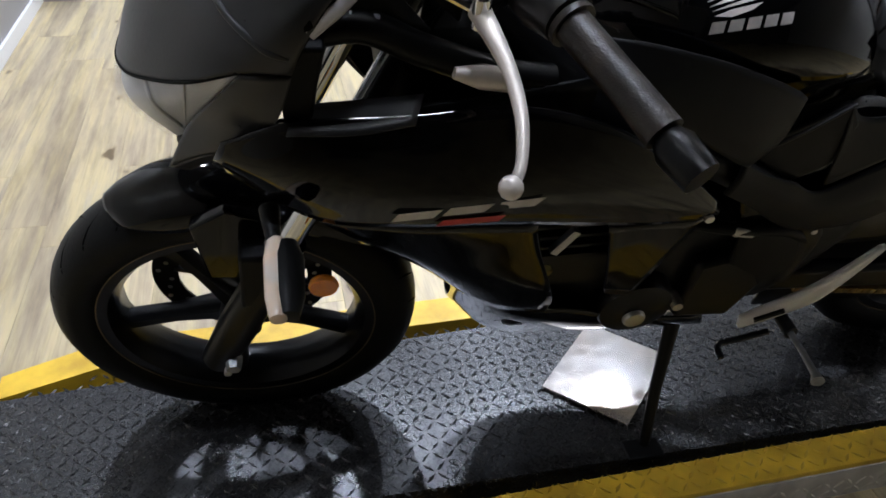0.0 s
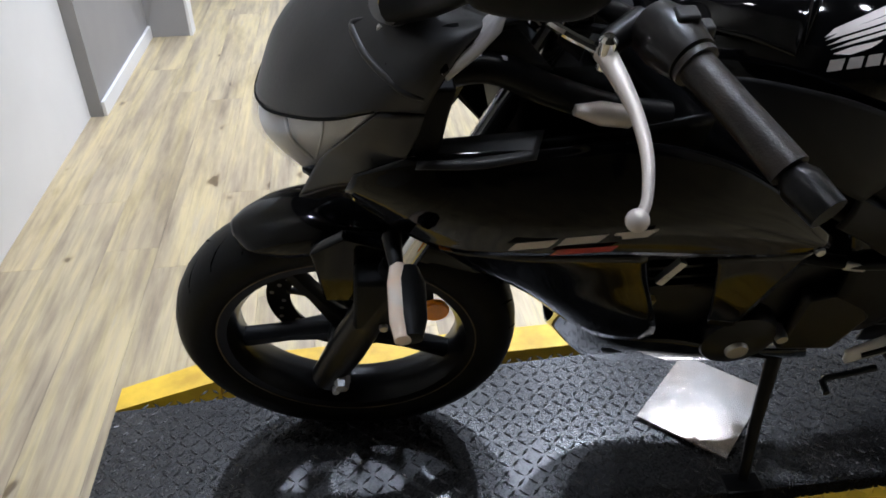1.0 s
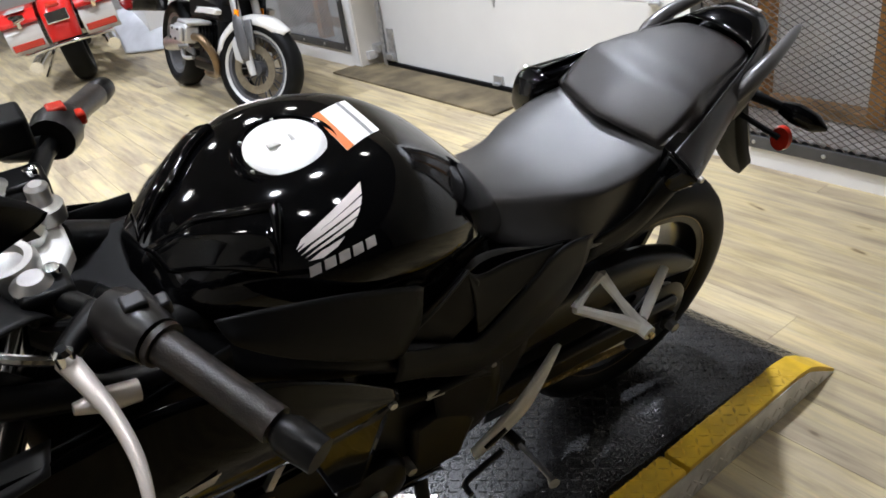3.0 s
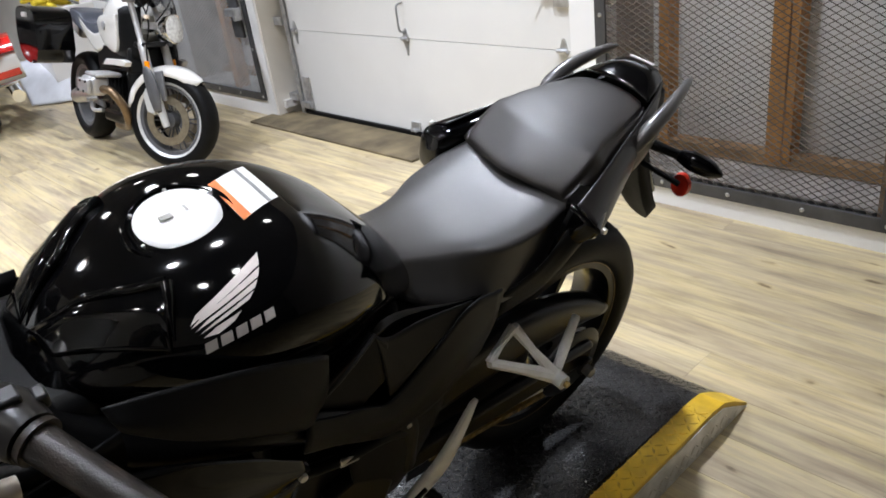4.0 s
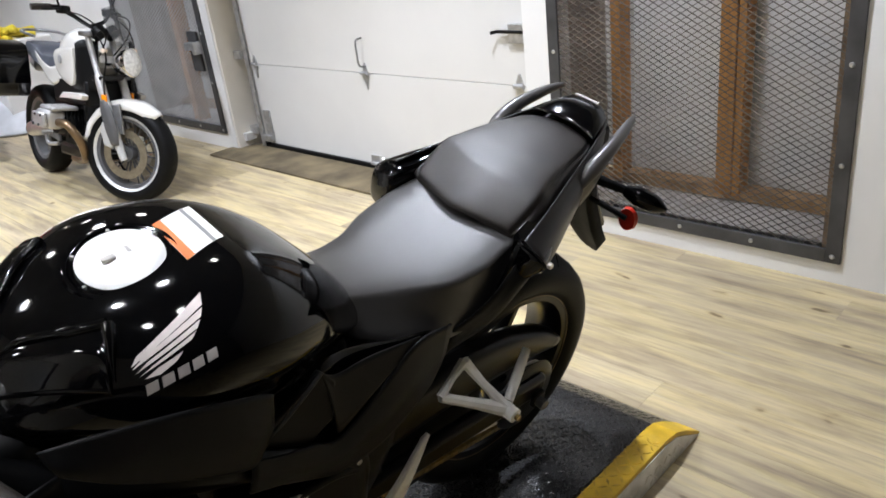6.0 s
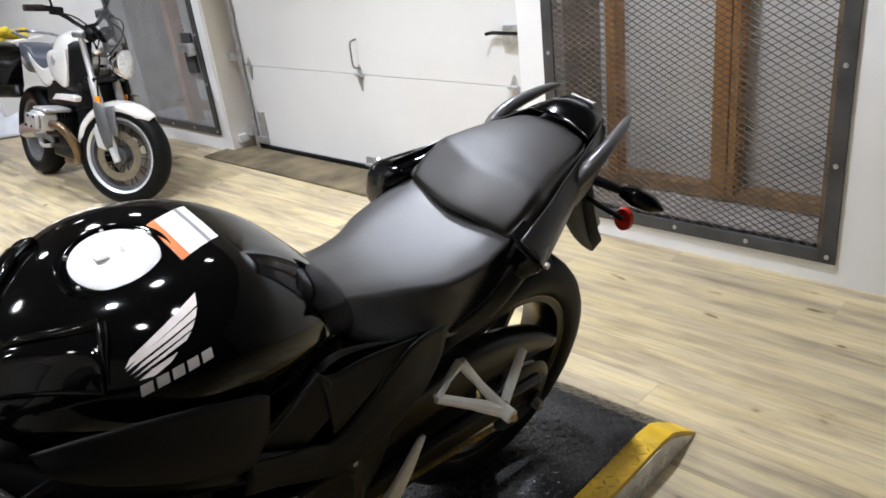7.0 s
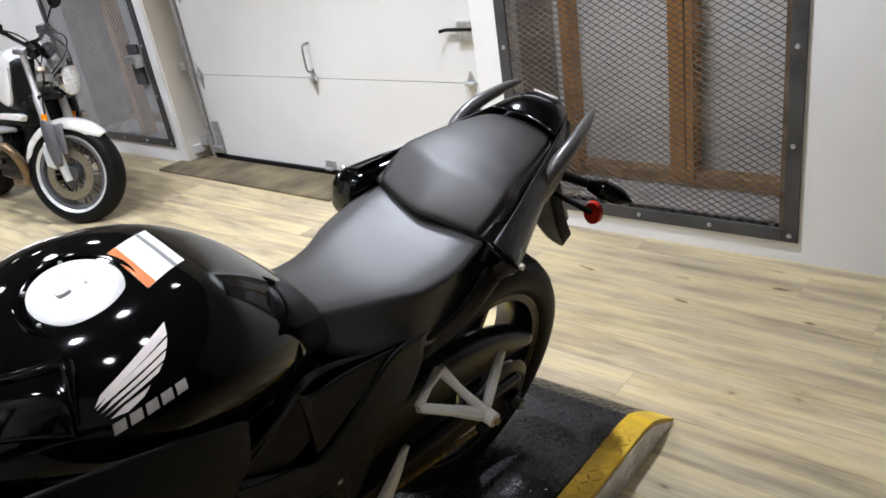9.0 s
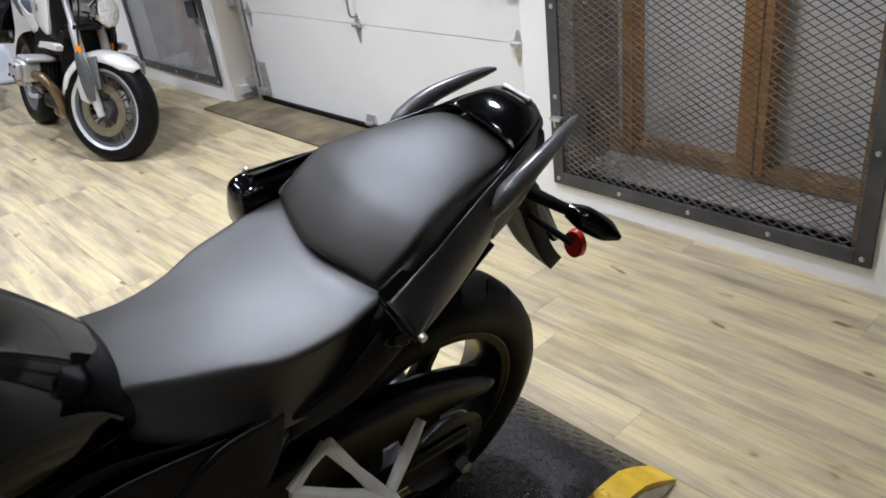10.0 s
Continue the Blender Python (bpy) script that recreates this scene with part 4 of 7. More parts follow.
# side fairings
for s in (-1, 1):
    def q(x, y, z):
        return (x, s * y, z)
    up = part("side_fairing", surf([
        [q(0.06, 0.180, 0.815), q(0.13, 0.188, 0.845), q(0.25, 0.190, 0.848), q(0.36, 0.190, 0.852), q(0.47, 0.190, 0.815), q(0.56, 0.188, 0.75), q(0.645, 0.182, 0.668)],
        [q(0.05, 0.174, 0.79), q(0.13, 0.208, 0.785), q(0.25, 0.221, 0.768), q(0.36, 0.222, 0.762), q(0.47, 0.213, 0.738), q(0.56, 0.200, 0.70), q(0.645, 0.187, 0.655)],
        [q(0.045, 0.16, 0.768), q(0.147, 0.200, 0.715), q(0.25, 0.214, 0.708), q(0.36, 0.214, 0.70), q(0.47, 0.205, 0.675), q(0.56, 0.196, 0.656), q(0.64, 0.185, 0.646)]], 14, 40), GLOSS, bike, "gloss black upper side fairing", solid=0.004)
    lowa = part("lower_fairing", surf([
        [q(0.15, 0.196, 0.708), q(0.25, 0.209, 0.701), q(0.33, 0.209, 0.695), q(0.40, 0.206, 0.684)],
        [q(0.20, 0.178, 0.64), q(0.28, 0.186, 0.62), q(0.36, 0.186, 0.60), q(0.43, 0.184, 0.585)],
        [q(0.247, 0.162, 0.588), q(0.315, 0.166, 0.54), q(0.385, 0.165, 0.50), q(0.470, 0.165, 0.465)],
        [q(0.295, 0.140, 0.52), q(0.345, 0.140, 0.462), q(0.40, 0.140, 0.415), q(0.475, 0.142, 0.395)]], 14, 14), GLOSS, bike, "gloss black lower fairing", solid=0.004)
    part("fairing_rear", surf([
        [q(0.50, 0.192, 0.655), q(0.57, 0.188, 0.650), q(0.636, 0.182, 0.642)],
        [q(0.525, 0.178, 0.56), q(0.565, 0.174, 0.55), q(0.61, 0.170, 0.53)],
        [q(0.55, 0.160, 0.46), q(0.57, 0.158, 0.45), q(0.595, 0.156, 0.44)]], 10, 10), GLOSS, bike, "gloss black rear of the fairing", solid=0.004)
    part("belly_pan", surf([
        [q(0.30, 0.135, 0.515), q(0.42, 0.142, 0.42), q(0.52, 0.146, 0.40), q(0.62, 0.146, 0.36), q(0.76, 0.14, 0.33)],
        [q(0.33, 0.120, 0.46), q(0.42, 0.126, 0.37), q(0.52, 0.128, 0.33), q(0.64, 0.128, 0.30), q(0.775, 0.125, 0.285)],
        [q(0.345, 0.050, 0.33), q(0.43, 0.050, 0.215), q(0.54, 0.050, 0.185), q(0.66, 0.050, 0.185), q(0.78, 0.050, 0.205)],
        [q(0.35, 0.0, 0.31), q(0.435, 0.0, 0.195), q(0.55, 0.0, 0.165), q(0.67, 0.0, 0.165), q(0.78, 0.0, 0.185)]], 12, 20), GLOSS, bike, "gloss black belly pan", solid=0.004)
    part("fairing_bolt", lathe([(0, -0.005), (0.006, -0.004), (0.007, 0.003), (0, 0.003)], 12, q(0.634, 0.190, 0.650)), ALU, up)
    part("fairing_bolt", lathe([(0, -0.005), (0.005, -0.004), (0.006, 0.003), (0, 0.003)], 12, q(0.845, 0.152, 0.555)), ALU, up)
    # front indicator
    ist = part("indicator_stalk", tube([q(0.096, 0.175, 0.709), q(0.100, 0.222, 0.704)], [0.012, 0.008], 10), PLASTIC, bike, "front indicator stalk")
    part("indicator_housing", lathe([(0.0, 0.004), (0.011, 0.004), (0.0165, 0.025), (0.0155, 0.075), (0.010, 0.098), (0.0, 0.100)], 18, q(0.113, 0.218, 0.702), turn=Matrix.Diagonal((1.1, s, 1, 1))), PLASTIC, ist, "dark indicator back")
    part("indicator_lens", lathe([(0.0, 0.0), (0.011, 0.0), (0.0145, 0.025), (0.0135, 0.075), (0.009, 0.10), (0.0, 0.104)], 18, q(0.102, 0.218, 0.702), turn=Matrix.Diagonal((1, s, 1, 1))), CLEARLENS, ist, "clear indicator lens")

# engine and frame
eng = part("engine", boxes(((0.60, 0, 0.43), (0.36, 0.24, 0.24))), DARKMETAL, bike, "black engine block", bevel=0.02)
part("cylinder", boxes(((0.52, 0, 0.60), (0.24, 0.22, 0.22))), DARKMETAL, eng, bevel=0.02)
part("gearbox", boxes(((0.76, 0, 0.42), (0.2, 0.2, 0.2))), DARKMETAL, eng, bevel=0.02)
part("generator_cover", lathe([(0, -0.158), (0.03, -0.158), (0.058, -0.150), (0.064, -0.138), (0.064, -0.11), (0, -0.11)], 36, (0.625, 0, 0.385)), DARKMETAL, eng, "black generator cover")
part("cover_cap", lathe([(0, -0.166), (0.016, -0.166), (0.018, -0.163), (0.018, -0.15), (0, -0.15)], 28, (0.62, 0, 0.378)), ALU, eng, "bright round filler cap")
part("cover_cap", lathe([(0, -0.158), (0.009, -0.158), (0.01, -0.15), (0.01, -0.13), (0, -0.13)], 20, (0.69, 0, 0.392)), ALU, eng)
part("sprocket_cover", prism([(0.70, 0.34), (0.80, 0.33), (0.83, 0.42), (0.78, 0.50), (0.70, 0.48)], -0.145, -0.10), DARKMETAL, eng, bevel=0.01)
part("engine_rib", boxes(*[((0.50, -0.125, 0.52 + 0.022 * k), (0.2, 0.02, 0.006)) for k in range(7)]), DARKMETAL, eng)
part("hose_tag", boxes(((0.455, -0.14, 0.50), (0.026, 0.01, 0.010), Matrix.Rotation(radians(20), 4, "Y"))), mat("yellow_tag", (0.6, 0.5, 0.15), 0.5), eng, "small yellow tag")
part("clip", boxes(((0.47, -0.15, 0.575), (0.012, 0.01, 0.05), Matrix.Rotation(radians(30), 4, "Y"))), ALU, eng, smooth=False)
exh = part("exhaust_pipe", tube([(0.42, 0.02, 0.50), (0.36, 0.0, 0.42), (0.42, -0.01, 0.30), (0.62, 0.0, 0.235), (0.80, 0.06, 0.23), (1.0, 0.12, 0.30)], 0.024, 14, 24), STEEL, bike, "dull steel exhaust pipe")
part("silencer", tube([(0.98, 0.14, 0.30), (1.06, 0.16, 0.34), (1.42, 0.19, 0.50)], [0.03, 0.062, 0.068, 0.06], 20), DARKMETAL, exh, "black silencer")
part("radiator", boxes(((0.33, 0, 0.60), (0.05, 0.26, 0.24))), DARKMETAL, bike, bevel=0.008)
for s in (-1, 1):
    part("frame_beam", tube([(0.34, s * 0.06, 0.90), (0.46, s * 0.13, 0.80), (0.66, s * 0.15, 0.70), (0.84, s * 0.13, 0.56), (0.86, s * 0.12, 0.42)], 0.026, 12, 20), DARKMETAL, bike, "black steel frame beam")
    def q(x, y, z):
        return (x, s * y, z)
    def fc(x, y, z):
        return (x, -y, z) if s < 0 else (x + 0.02, y - 0.03, z - 0.06)
    part("frame_cover", surf([
        [fc(0.436, 0.172, 0.918), fc(0.474, 0.180, 0.916), fc(0.517, 0.185, 0.907), fc(0.571, 0.187, 0.891), fc(0.628, 0.185, 0.867), fc(0.674, 0.179, 0.842), fc(0.690, 0.174, 0.828)],
        [fc(0.440, 0.186, 0.905), fc(0.480, 0.196, 0.885), fc(0.525, 0.199, 0.862), fc(0.582, 0.199, 0.832), fc(0.634, 0.195, 0.803), fc(0.668, 0.186, 0.782), fc(0.684, 0.178, 0.772)],
        [fc(0.446, 0.190, 0.892), fc(0.488, 0.199, 0.856), fc(0.540, 0.201, 0.816), fc(0.593, 0.199, 0.778), fc(0.636, 0.193, 0.748), fc(0.655, 0.184, 0.736), fc(0.664, 0.176, 0.730)]], 14, 30), MATTE, bike, "matt black frame cover", solid=0.004)
    sc = part("side_cover", surf([
        [fc(0.66, 0.150, 0.70), fc(0.76, 0.150, 0.79), fc(0.83, 0.130, 0.785), fc(0.95, 0.125, 0.735), fc(1.08, 0.13, 0.70)],
        [fc(0.70, 0.152, 0.63), fc(0.80, 0.148, 0.66), fc(0.88, 0.140, 0.66), fc(0.97, 0.134, 0.67), fc(1.08, 0.130, 0.68)],
        [fc(0.73, 0.142, 0.55), fc(0.82, 0.142, 0.55), fc(0.90, 0.138, 0.57), fc(0.98, 0.134, 0.60), fc(1.06, 0.125, 0.645)]], 12, 22), GLOSS, bike, "gloss black side cover", solid=0.003)
    part("gloss_inset", prism([(0.662, 0.734), (0.770, 0.803), (0.796, 0.770), (0.792, 0.700), (0.748, 0.672)], s * 0.150 if s < 0 else 0.10, s * 0.160 if s < 0 else 0.11), PLASTIC, sc, "black inset", bevel=0.003)
    part("side_panel", surf([
        [fc(0.652, 0.178, 0.736), fc(0.700, 0.172, 0.704), fc(0.748, 0.168, 0.682), fc(0.800, 0.164, 0.656), fc(0.878, 0.161, 0.704), fc(0.950, 0.154, 0.746), fc(1.035, 0.146, 0.728)],
        [fc(0.648, 0.185, 0.715), fc(0.700, 0.176, 0.676), fc(0.752, 0.172, 0.642), fc(0.805, 0.170, 0.622), fc(0.882, 0.168, 0.640), fc(0.955, 0.158, 0.668), fc(1.025, 0.147, 0.668)],
        [fc(0.640, 0.186, 0.690), fc(0.700, 0.172, 0.645), fc(0.754, 0.162, 0.600), fc(0.805, 0.159, 0.572), fc(0.880, 0.158, 0.572), fc(0.950, 0.150, 0.590), fc(1.005, 0.142, 0.612)]], 14, 34), MATTE, sc, "matt black side panel", solid=0.004)
    part("side_wedge", surf([
        [fc(0.770, 0.158, 0.803), fc(0.800, 0.155, 0.776), fc(0.862, 0.150, 0.768), fc(0.962, 0.148, 0.748)],
        [fc(0.785, 0.162, 0.745), fc(0.806, 0.160, 0.728), fc(0.862, 0.157, 0.730), fc(0.958, 0.150, 0.746)],
        [fc(0.797, 0.163, 0.668), fc(0.810, 0.163, 0.672), fc(0.866, 0.161, 0.706), fc(0.948, 0.152, 0.744)]], 10, 16), MATTE, sc, "satin black side wedge", solid=0.003)
    part("panel_edge", tube([fc(0.662, 0.168, 0.736), fc(0.715, 0.170, 0.770), fc(0.772, 0.162, 0.804)], 0.0028, 8, 10), SATIN, sc)
    part("lower_frame", surf([[(0.72, s * 0.14, 0.63), (0.82, s * 0.14, 0.60), (0.93, s * 0.135, 0.62)], [(0.74, s * 0.145, 0.52), (0.84, s * 0.145, 0.47), (0.93, s * 0.135, 0.53)], [(0.76, s * 0.13, 0.38), (0.84, s * 0.13, 0.37), (0.90, s * 0.125, 0.43)]], 8, 10), PLASTIC, bike, solid=0.006)
part("hose_joint", boxes(((0.731, -0.152, 0.569), (0.036, 0.016, 0.016), Matrix.Rotation(radians(12), 4, "Y"))), ALU, bike, "bright hose clip", bevel=0.003)
part("hose", tube([(0.62, -0.13, 0.58), (0.72, -0.15, 0.571), (0.80, -0.15, 0.56), (0.86, -0.14, 0.52)], 0.010, 10, 14), RUBBER, bike)

# swingarm, chain and pegs
sw = part("swingarm", boxes(((1.13, -0.095, 0.345), (0.56, 0.03, 0.06), Matrix.Rotation(radians(5), 4, "Y")), ((1.13, 0.095, 0.345), (0.56, 0.03, 0.06), Matrix.Rotation(radians(5), 4, "Y")), ((0.90, 0, 0.37), (0.1, 0.2, 0.09))), DARKMETAL, bike, "black swingarm", bevel=0.012)
# Added black sheet, no real part; it closes the see-through gap by the sprocket.
part("inner_mudguard", surf([[(0.93, -0.07, 0.44), (1.08, -0.07, 0.42), (1.25, -0.07, 0.40)], [(0.93, -0.062, 0.33), (1.08, -0.062, 0.31), (1.25, -0.062, 0.29)], [(0.93, -0.058, 0.22), (1.06, -0.058, 0.20), (1.20, -0.058, 0.19)]], 6, 8), PLASTIC, sw, "black inner panel", solid=0.004)
part("axle_block", boxes(((1.372, -0.118, 0.309), (0.036, 0.014, 0.034))), DARKMETAL, sw, bevel=0.004)
part("axle_nut", lathe([(0, -0.146), (0.008, -0.146), (0.013, -0.143), (0.013, -0.124), (0, -0.124)], 6, (1.368, 0, 0.309)), STEEL, sw)
part("chain_guard", surf([[(x, y, z - dz) for x, z in e] for y, dz, e in ((-0.05, -0.002, ((0.95, 0.530), (1.15, 0.518), (1.30, 0.486), (1.42, 0.432), (1.50, 0.376))), (-0.088, 0.0, ((0.95, 0.528), (1.15, 0.516), (1.30, 0.484), (1.42, 0.430), (1.50, 0.374))), (-0.096, 0.0, ((0.95, 0.50), (1.15, 0.480), (1.30, 0.450), (1.40, 0.412), (1.485, 0.370))), (-0.094, 0.0, ((0.95, 0.44), (1.15, 0.425), (1.30, 0.405), (1.38, 0.391), (1.47, 0.366))))], 14, 24), DARKMETAL, bike, "black chain guard", solid=0.003)
ch = part("chain", prism([(0.95, 0.316), (1.355, 0.213), (1.355, 0.227), (0.95, 0.330)], -0.100, -0.088), BRONZE, bike, "brass coloured drive chain", smooth=False)
part("chain_link", boxes(*[((0.955 + 0.016 * k, -0.094, 0.322 - 0.00407 * k), (0.0125, 0.016, 0.012), Matrix.Rotation(radians(14.3), 4, "Y")) for k in range(25)]), BRONZE, ch, smooth=False)["kind"] = "stuff"
part("chain_slider", boxes(((1.195, -0.104, 0.297), (0.185, 0.008, 0.010), Matrix.Rotation(radians(16.5), 4, "Y"))), CASTALU, sw, "bright swingarm edge", bevel=0.002)
for s in (-1, 1):
    def q(x, y, z):
        return (x, s * y, z)
    pb = part("peg_bracket", tube([q(1.035, 0.137, 0.556), q(1.09, 0.165, 0.528), q(1.145, 0.190, 0.497)], [0.009, 0.010, 0.014], 8), CASTALU, bike, "cast aluminium passenger peg bracket")
    part("bracket_arm", tube([q(1.100, 0.124, 0.592), q(1.125, 0.155, 0.545), q(1.15, 0.190, 0.500)], [0.011, 0.008, 0.012], 8), CASTALU, pb)
    part("bracket_arm", tube([q(1.035, 0.137, 0.556), q(1.068, 0.129, 0.575), q(1.100, 0.124, 0.592)], [0.009, 0.007, 0.010], 8), CASTALU, pb)
    part("bracket_boss", lathe([(0, -0.016), (0.014, -0.016), (0.015, 0.016), (0, 0.016)], 14, q(1.154, 0.200, 0.492)), CASTALU, pb)
    part("boss_bolt", lathe([(0, -0.004), (0.006, -0.004), (0.006, 0.004), (0, 0.004)], 10, q(1.156, 0.219, 0.490)), BRONZE, pb)
    part("passenger_peg", tube([q(1.16, 0.190, 0.505), q(1.20, 0.170, 0.525), q(1.245, 0.150, 0.555)], [0.009, 0.010, 0.008], 10), CASTALU, pb, "folded aluminium peg")
    hp = part("heel_guard", surf([[q(1.008, 0.142, 0.488), q(0.993, 0.146, 0.492)], [q(0.975, 0.150, 0.428), q(0.944, 0.152, 0.438)], [q(0.938, 0.154, 0.370), q(0.905, 0.154, 0.400)], [q(0.888, 0.154, 0.336), q(0.870, 0.154, 0.376)], [q(0.826, 0.154, 0.308), q(0.818, 0.154, 0.338)]], 20, 3), CASTALU, bike, "cast aluminium heel guard", solid=0.009)
    part("heel_slot", boxes((q(0.865, 0.160, 0.345), (0.05, 0.006, 0.010), Matrix.Rotation(radians(-25), 4, "Y"))), PLASTIC, hp)
    part("rider_peg", tube([q(0.905, 0.15, 0.315), q(0.902, 0.215, 0.328), q(0.897, 0.27, 0.338), q(0.893, 0.285, 0.341)], [0.006, 0.005, 0.006, 0.011], 10), STEEL, hp, "thin steel foot peg")
    part("peg_rubber", tube([q(0.905, 0.15, 0.315), q(0.904, 0.185, 0.322)], 0.012, 10), RUBBER, hp)
    part("gear_lever", tube([q(0.88, 0.165, 0.30), q(0.83, 0.17, 0.295), q(0.79, 0.175, 0.29), q(0.785, 0.20, 0.29)], 0.006, 8, 8), DARKMETAL, hp)
part("side_stand", tube([(0.735, -0.11, 0.29), (0.715, -0.18, 0.165), (0.70, -0.245, 0.065)], [0.014, 0.011, 0.009], 10), DARKMETAL, bike, "black side stand")
part("stand_foot", boxes(((0.695, -0.252, 0.068), (0.07, 0.045, 0.012), Matrix.Rotation(radians(-16), 4, "X"))), DARKMETAL, bike, bevel=0.003)


# tank
def ring(x, zt, zb, w, flat=0.55, sh=0.045, mid=0.10):
    half = [(0, zt), (w * flat, zt - 0.006), (w * 0.86, zt - sh * 0.75), (w, zt - mid), (w * 0.93, 0.5 * (zt - mid + zb)), (w * 0.80, zb), (w * 0.4, zb - 0.006)]
    pts = [Vector((x, -y, z)) for y, z in half]
    return pts + [Vector((x, 0, zb - 0.008))] + [Vector((x, -p.y, p.z)) for p in pts[:0:-1]]


TANK = [ring(0.385, 0.858, 0.838, 0.05, 0.5, 0.01, 0.014), ring(0.415, 0.893, 0.832, 0.085, 0.55, 0.02, 0.035), ring(0.46, 0.928, 0.825, 0.118, 0.5, 0.035, 0.055), ring(0.53, 0.962, 0.815, 0.155, 0.5, 0.05, 0.085), ring(0.60, 0.976, 0.805, 0.178, 0.5, 0.05, 0.085), ring(0.67, 0.976, 0.79, 0.178, 0.5, 0.055, 0.09), ring(0.735, 0.960, 0.775, 0.166, 0.5, 0.06, 0.095), ring(0.80, 0.921, 0.765, 0.138, 0.5, 0.055, 0.09), ring(0.855, 0.868, 0.755, 0.108, 0.5, 0.045, 0.075), ring(0.90, 0.812, 0.75, 0.080, 0.5, 0.03, 0.045), ring(0.935, 0.764, 0.745, 0.05, 0.5, 0.008, 0.012)]
tb = surf(TANK, 54, 56, True, caps=True)
bmesh.ops.recalc_face_normals(tb, faces=tb.faces)
tree = BVHTree.FromBMesh(tb)
tank = part("fuel_tank", tb, GLOSS, bike, "gloss black fuel tank")


def decal(pts, material, name, parent, direction, lift=0.0009, label=""):
    """A thin print laid on the tank along a direction."""
    bm = bmesh.new()
    bm.faces.new([bm.verts.new(p) for p in pts])
    bmesh.ops.triangulate(bm, faces=bm.faces)
    for _ in range(2):
        bmesh.ops.subdivide_edges(bm, edges=[e for e in bm.edges if e.calc_length() > 0.012], cuts=1)
        bmesh.ops.triangulate(bm, faces=bm.faces)
    d = Vector(direction).normalized()
    for v in bm.verts:
        hit, nrm, _, _ = tree.ray_cast(v.co - d * 0.2, d)
        if hit is not None:
            v.co = hit + (nrm if nrm.dot(d) < 0 else -nrm) * lift
    return part(name, bm, material, parent, label)


# wing mark on both sides, drawn as plain slanted bars with a row of blocks
O, U, V = Vector((0.552, -0.146, 0.905)), Vector((0.082, -0.022, 0.027)), Vector((0.010, 0.053, 0.034))


def on_mark(px, py, s):
    px, py = 833 + (px - 833) * 1.1, 302 + (py - 302) * 1.1
    b = -((py - 430) * 127 + 35 * (px - 735)) / (90 * 127 + 35 * 30)
    a = (px - 735 + 30 * b) / 127
    p = O + U * a + V * b
    return Vector((p.x, s * p.y if s < 0 else -p.y, p.z)) if s > 0 else p


for s in (-1, 1):
    dr = (0, -s * 0.78, -0.62)
    for k, bar in enumerate((((719, 384), (726, 370), (833, 299), (833, 318)), ((721, 388), (735, 374), (833, 321), (829, 335)), ((727, 394), (743, 381), (828, 338), (822, 350)), ((734, 399), (752, 387), (820, 353), (812, 364)), ((741, 404), (760, 392), (798, 377), (788, 389), (765, 402)))):
        decal([on_mark(px, py, s) for px, py in bar], DECAL, "wing_bar", tank, dr, label="pale wing shaped mark" if k == 0 else "")
    for k in range(5):
        a, b = k * 0.2 + 0.012, k * 0.2 + 0.165
        q4 = [O + U * a - V * 0.12, O + U * b - V * 0.12, O + U * b + V * 0.07, O + U * a + V * 0.07]
        decal([Vector((p.x, p.y * (1 if s < 0 else -1), p.z)) for p in q4], SILVERDEC, "mark_block", tank, dr)
# sticker on the top
for k0, k1, m, lift in ((0.0, 1.0, STICKER, 0.0008), (0.0, 0.2, ORANGE, 0.0014), (0.70, 0.79, INK, 0.0014)):
    decal([(0.659 + 0.064 * k, 0.026 + 0.032 * k - w, 1.0) for k, w in ((k0, 0.086), (k1, 0.086), (k1, 0.0), (k0, 0.0))], m, "warning_sticker", tank, (0, 0, -1), lift)
CAP, CAPTURN = Vector((0.602, -0.013, 0.974)), Matrix.Rotation(radians(6), 4, "X") @ Matrix.Rotation(radians(-4), 4, "Y")
cp = part("filler_cap", lathe([(0, 0.0085), (0.012, 0.0085), (0.013, 0.0078), (0.026, 0.0078), (0.027, 0.0088), (0.038, 0.0085), (0.0445, 0.006), (0.0495, 0.003), (0.0495, -0.012), (0, -0.012)], 44, CAP, "z", turn=CAPTURN), CAPALU, tank, "pale aluminium fuel filler cap")
part("cap_rim", lathe([(0.0495, 0.002), (0.053, -0.001), (0.057, 0.000), (0.059, -0.010), (0.0495, -0.010)], 44, CAP, "z", turn=CAPTURN), GLOSS, tank)
for k in range(6):
    a = radians(60 * k + 20)
    part("cap_screw", lathe([(0, 0.0025), (0.0022, 0.0025), (0.0028, -0.003), (0, -0.003)], 10, CAP + CAPTURN @ Vector((0.0535 * math.cos(a), 0.0535 * math.sin(a), 0)), "z"), ALU, cp)
part("key_flap", boxes(((0.588, -0.014, 0.9835), (0.016, 0.009, 0.003)), ((0.613, -0.009, 0.983), (0.005, 0.013, 0.002))), ALU, cp, bevel=0.001)
bowl = bmesh.new()
lathe([(0.056, 0.001), (0.058, -0.002), (0.061, -0.0015), (0.063, -0.0005), (0.065, -0.006), (0.056, -0.010)], 64, CAP + Vector((0, 0, 0.001)), "z", bm=bowl, turn=CAPTURN)
part("cap_bowl", bowl, GLOSS, tank, "shallow gloss bowl round the cap")


def on_tank(x, y, lift):
    hit, nrm, _, _ = tree.ray_cast(Vector((x, y, 1.2)), Vector((0, 0, -1)))
    return hit + nrm * (lift if nrm.z > 0 else -lift)


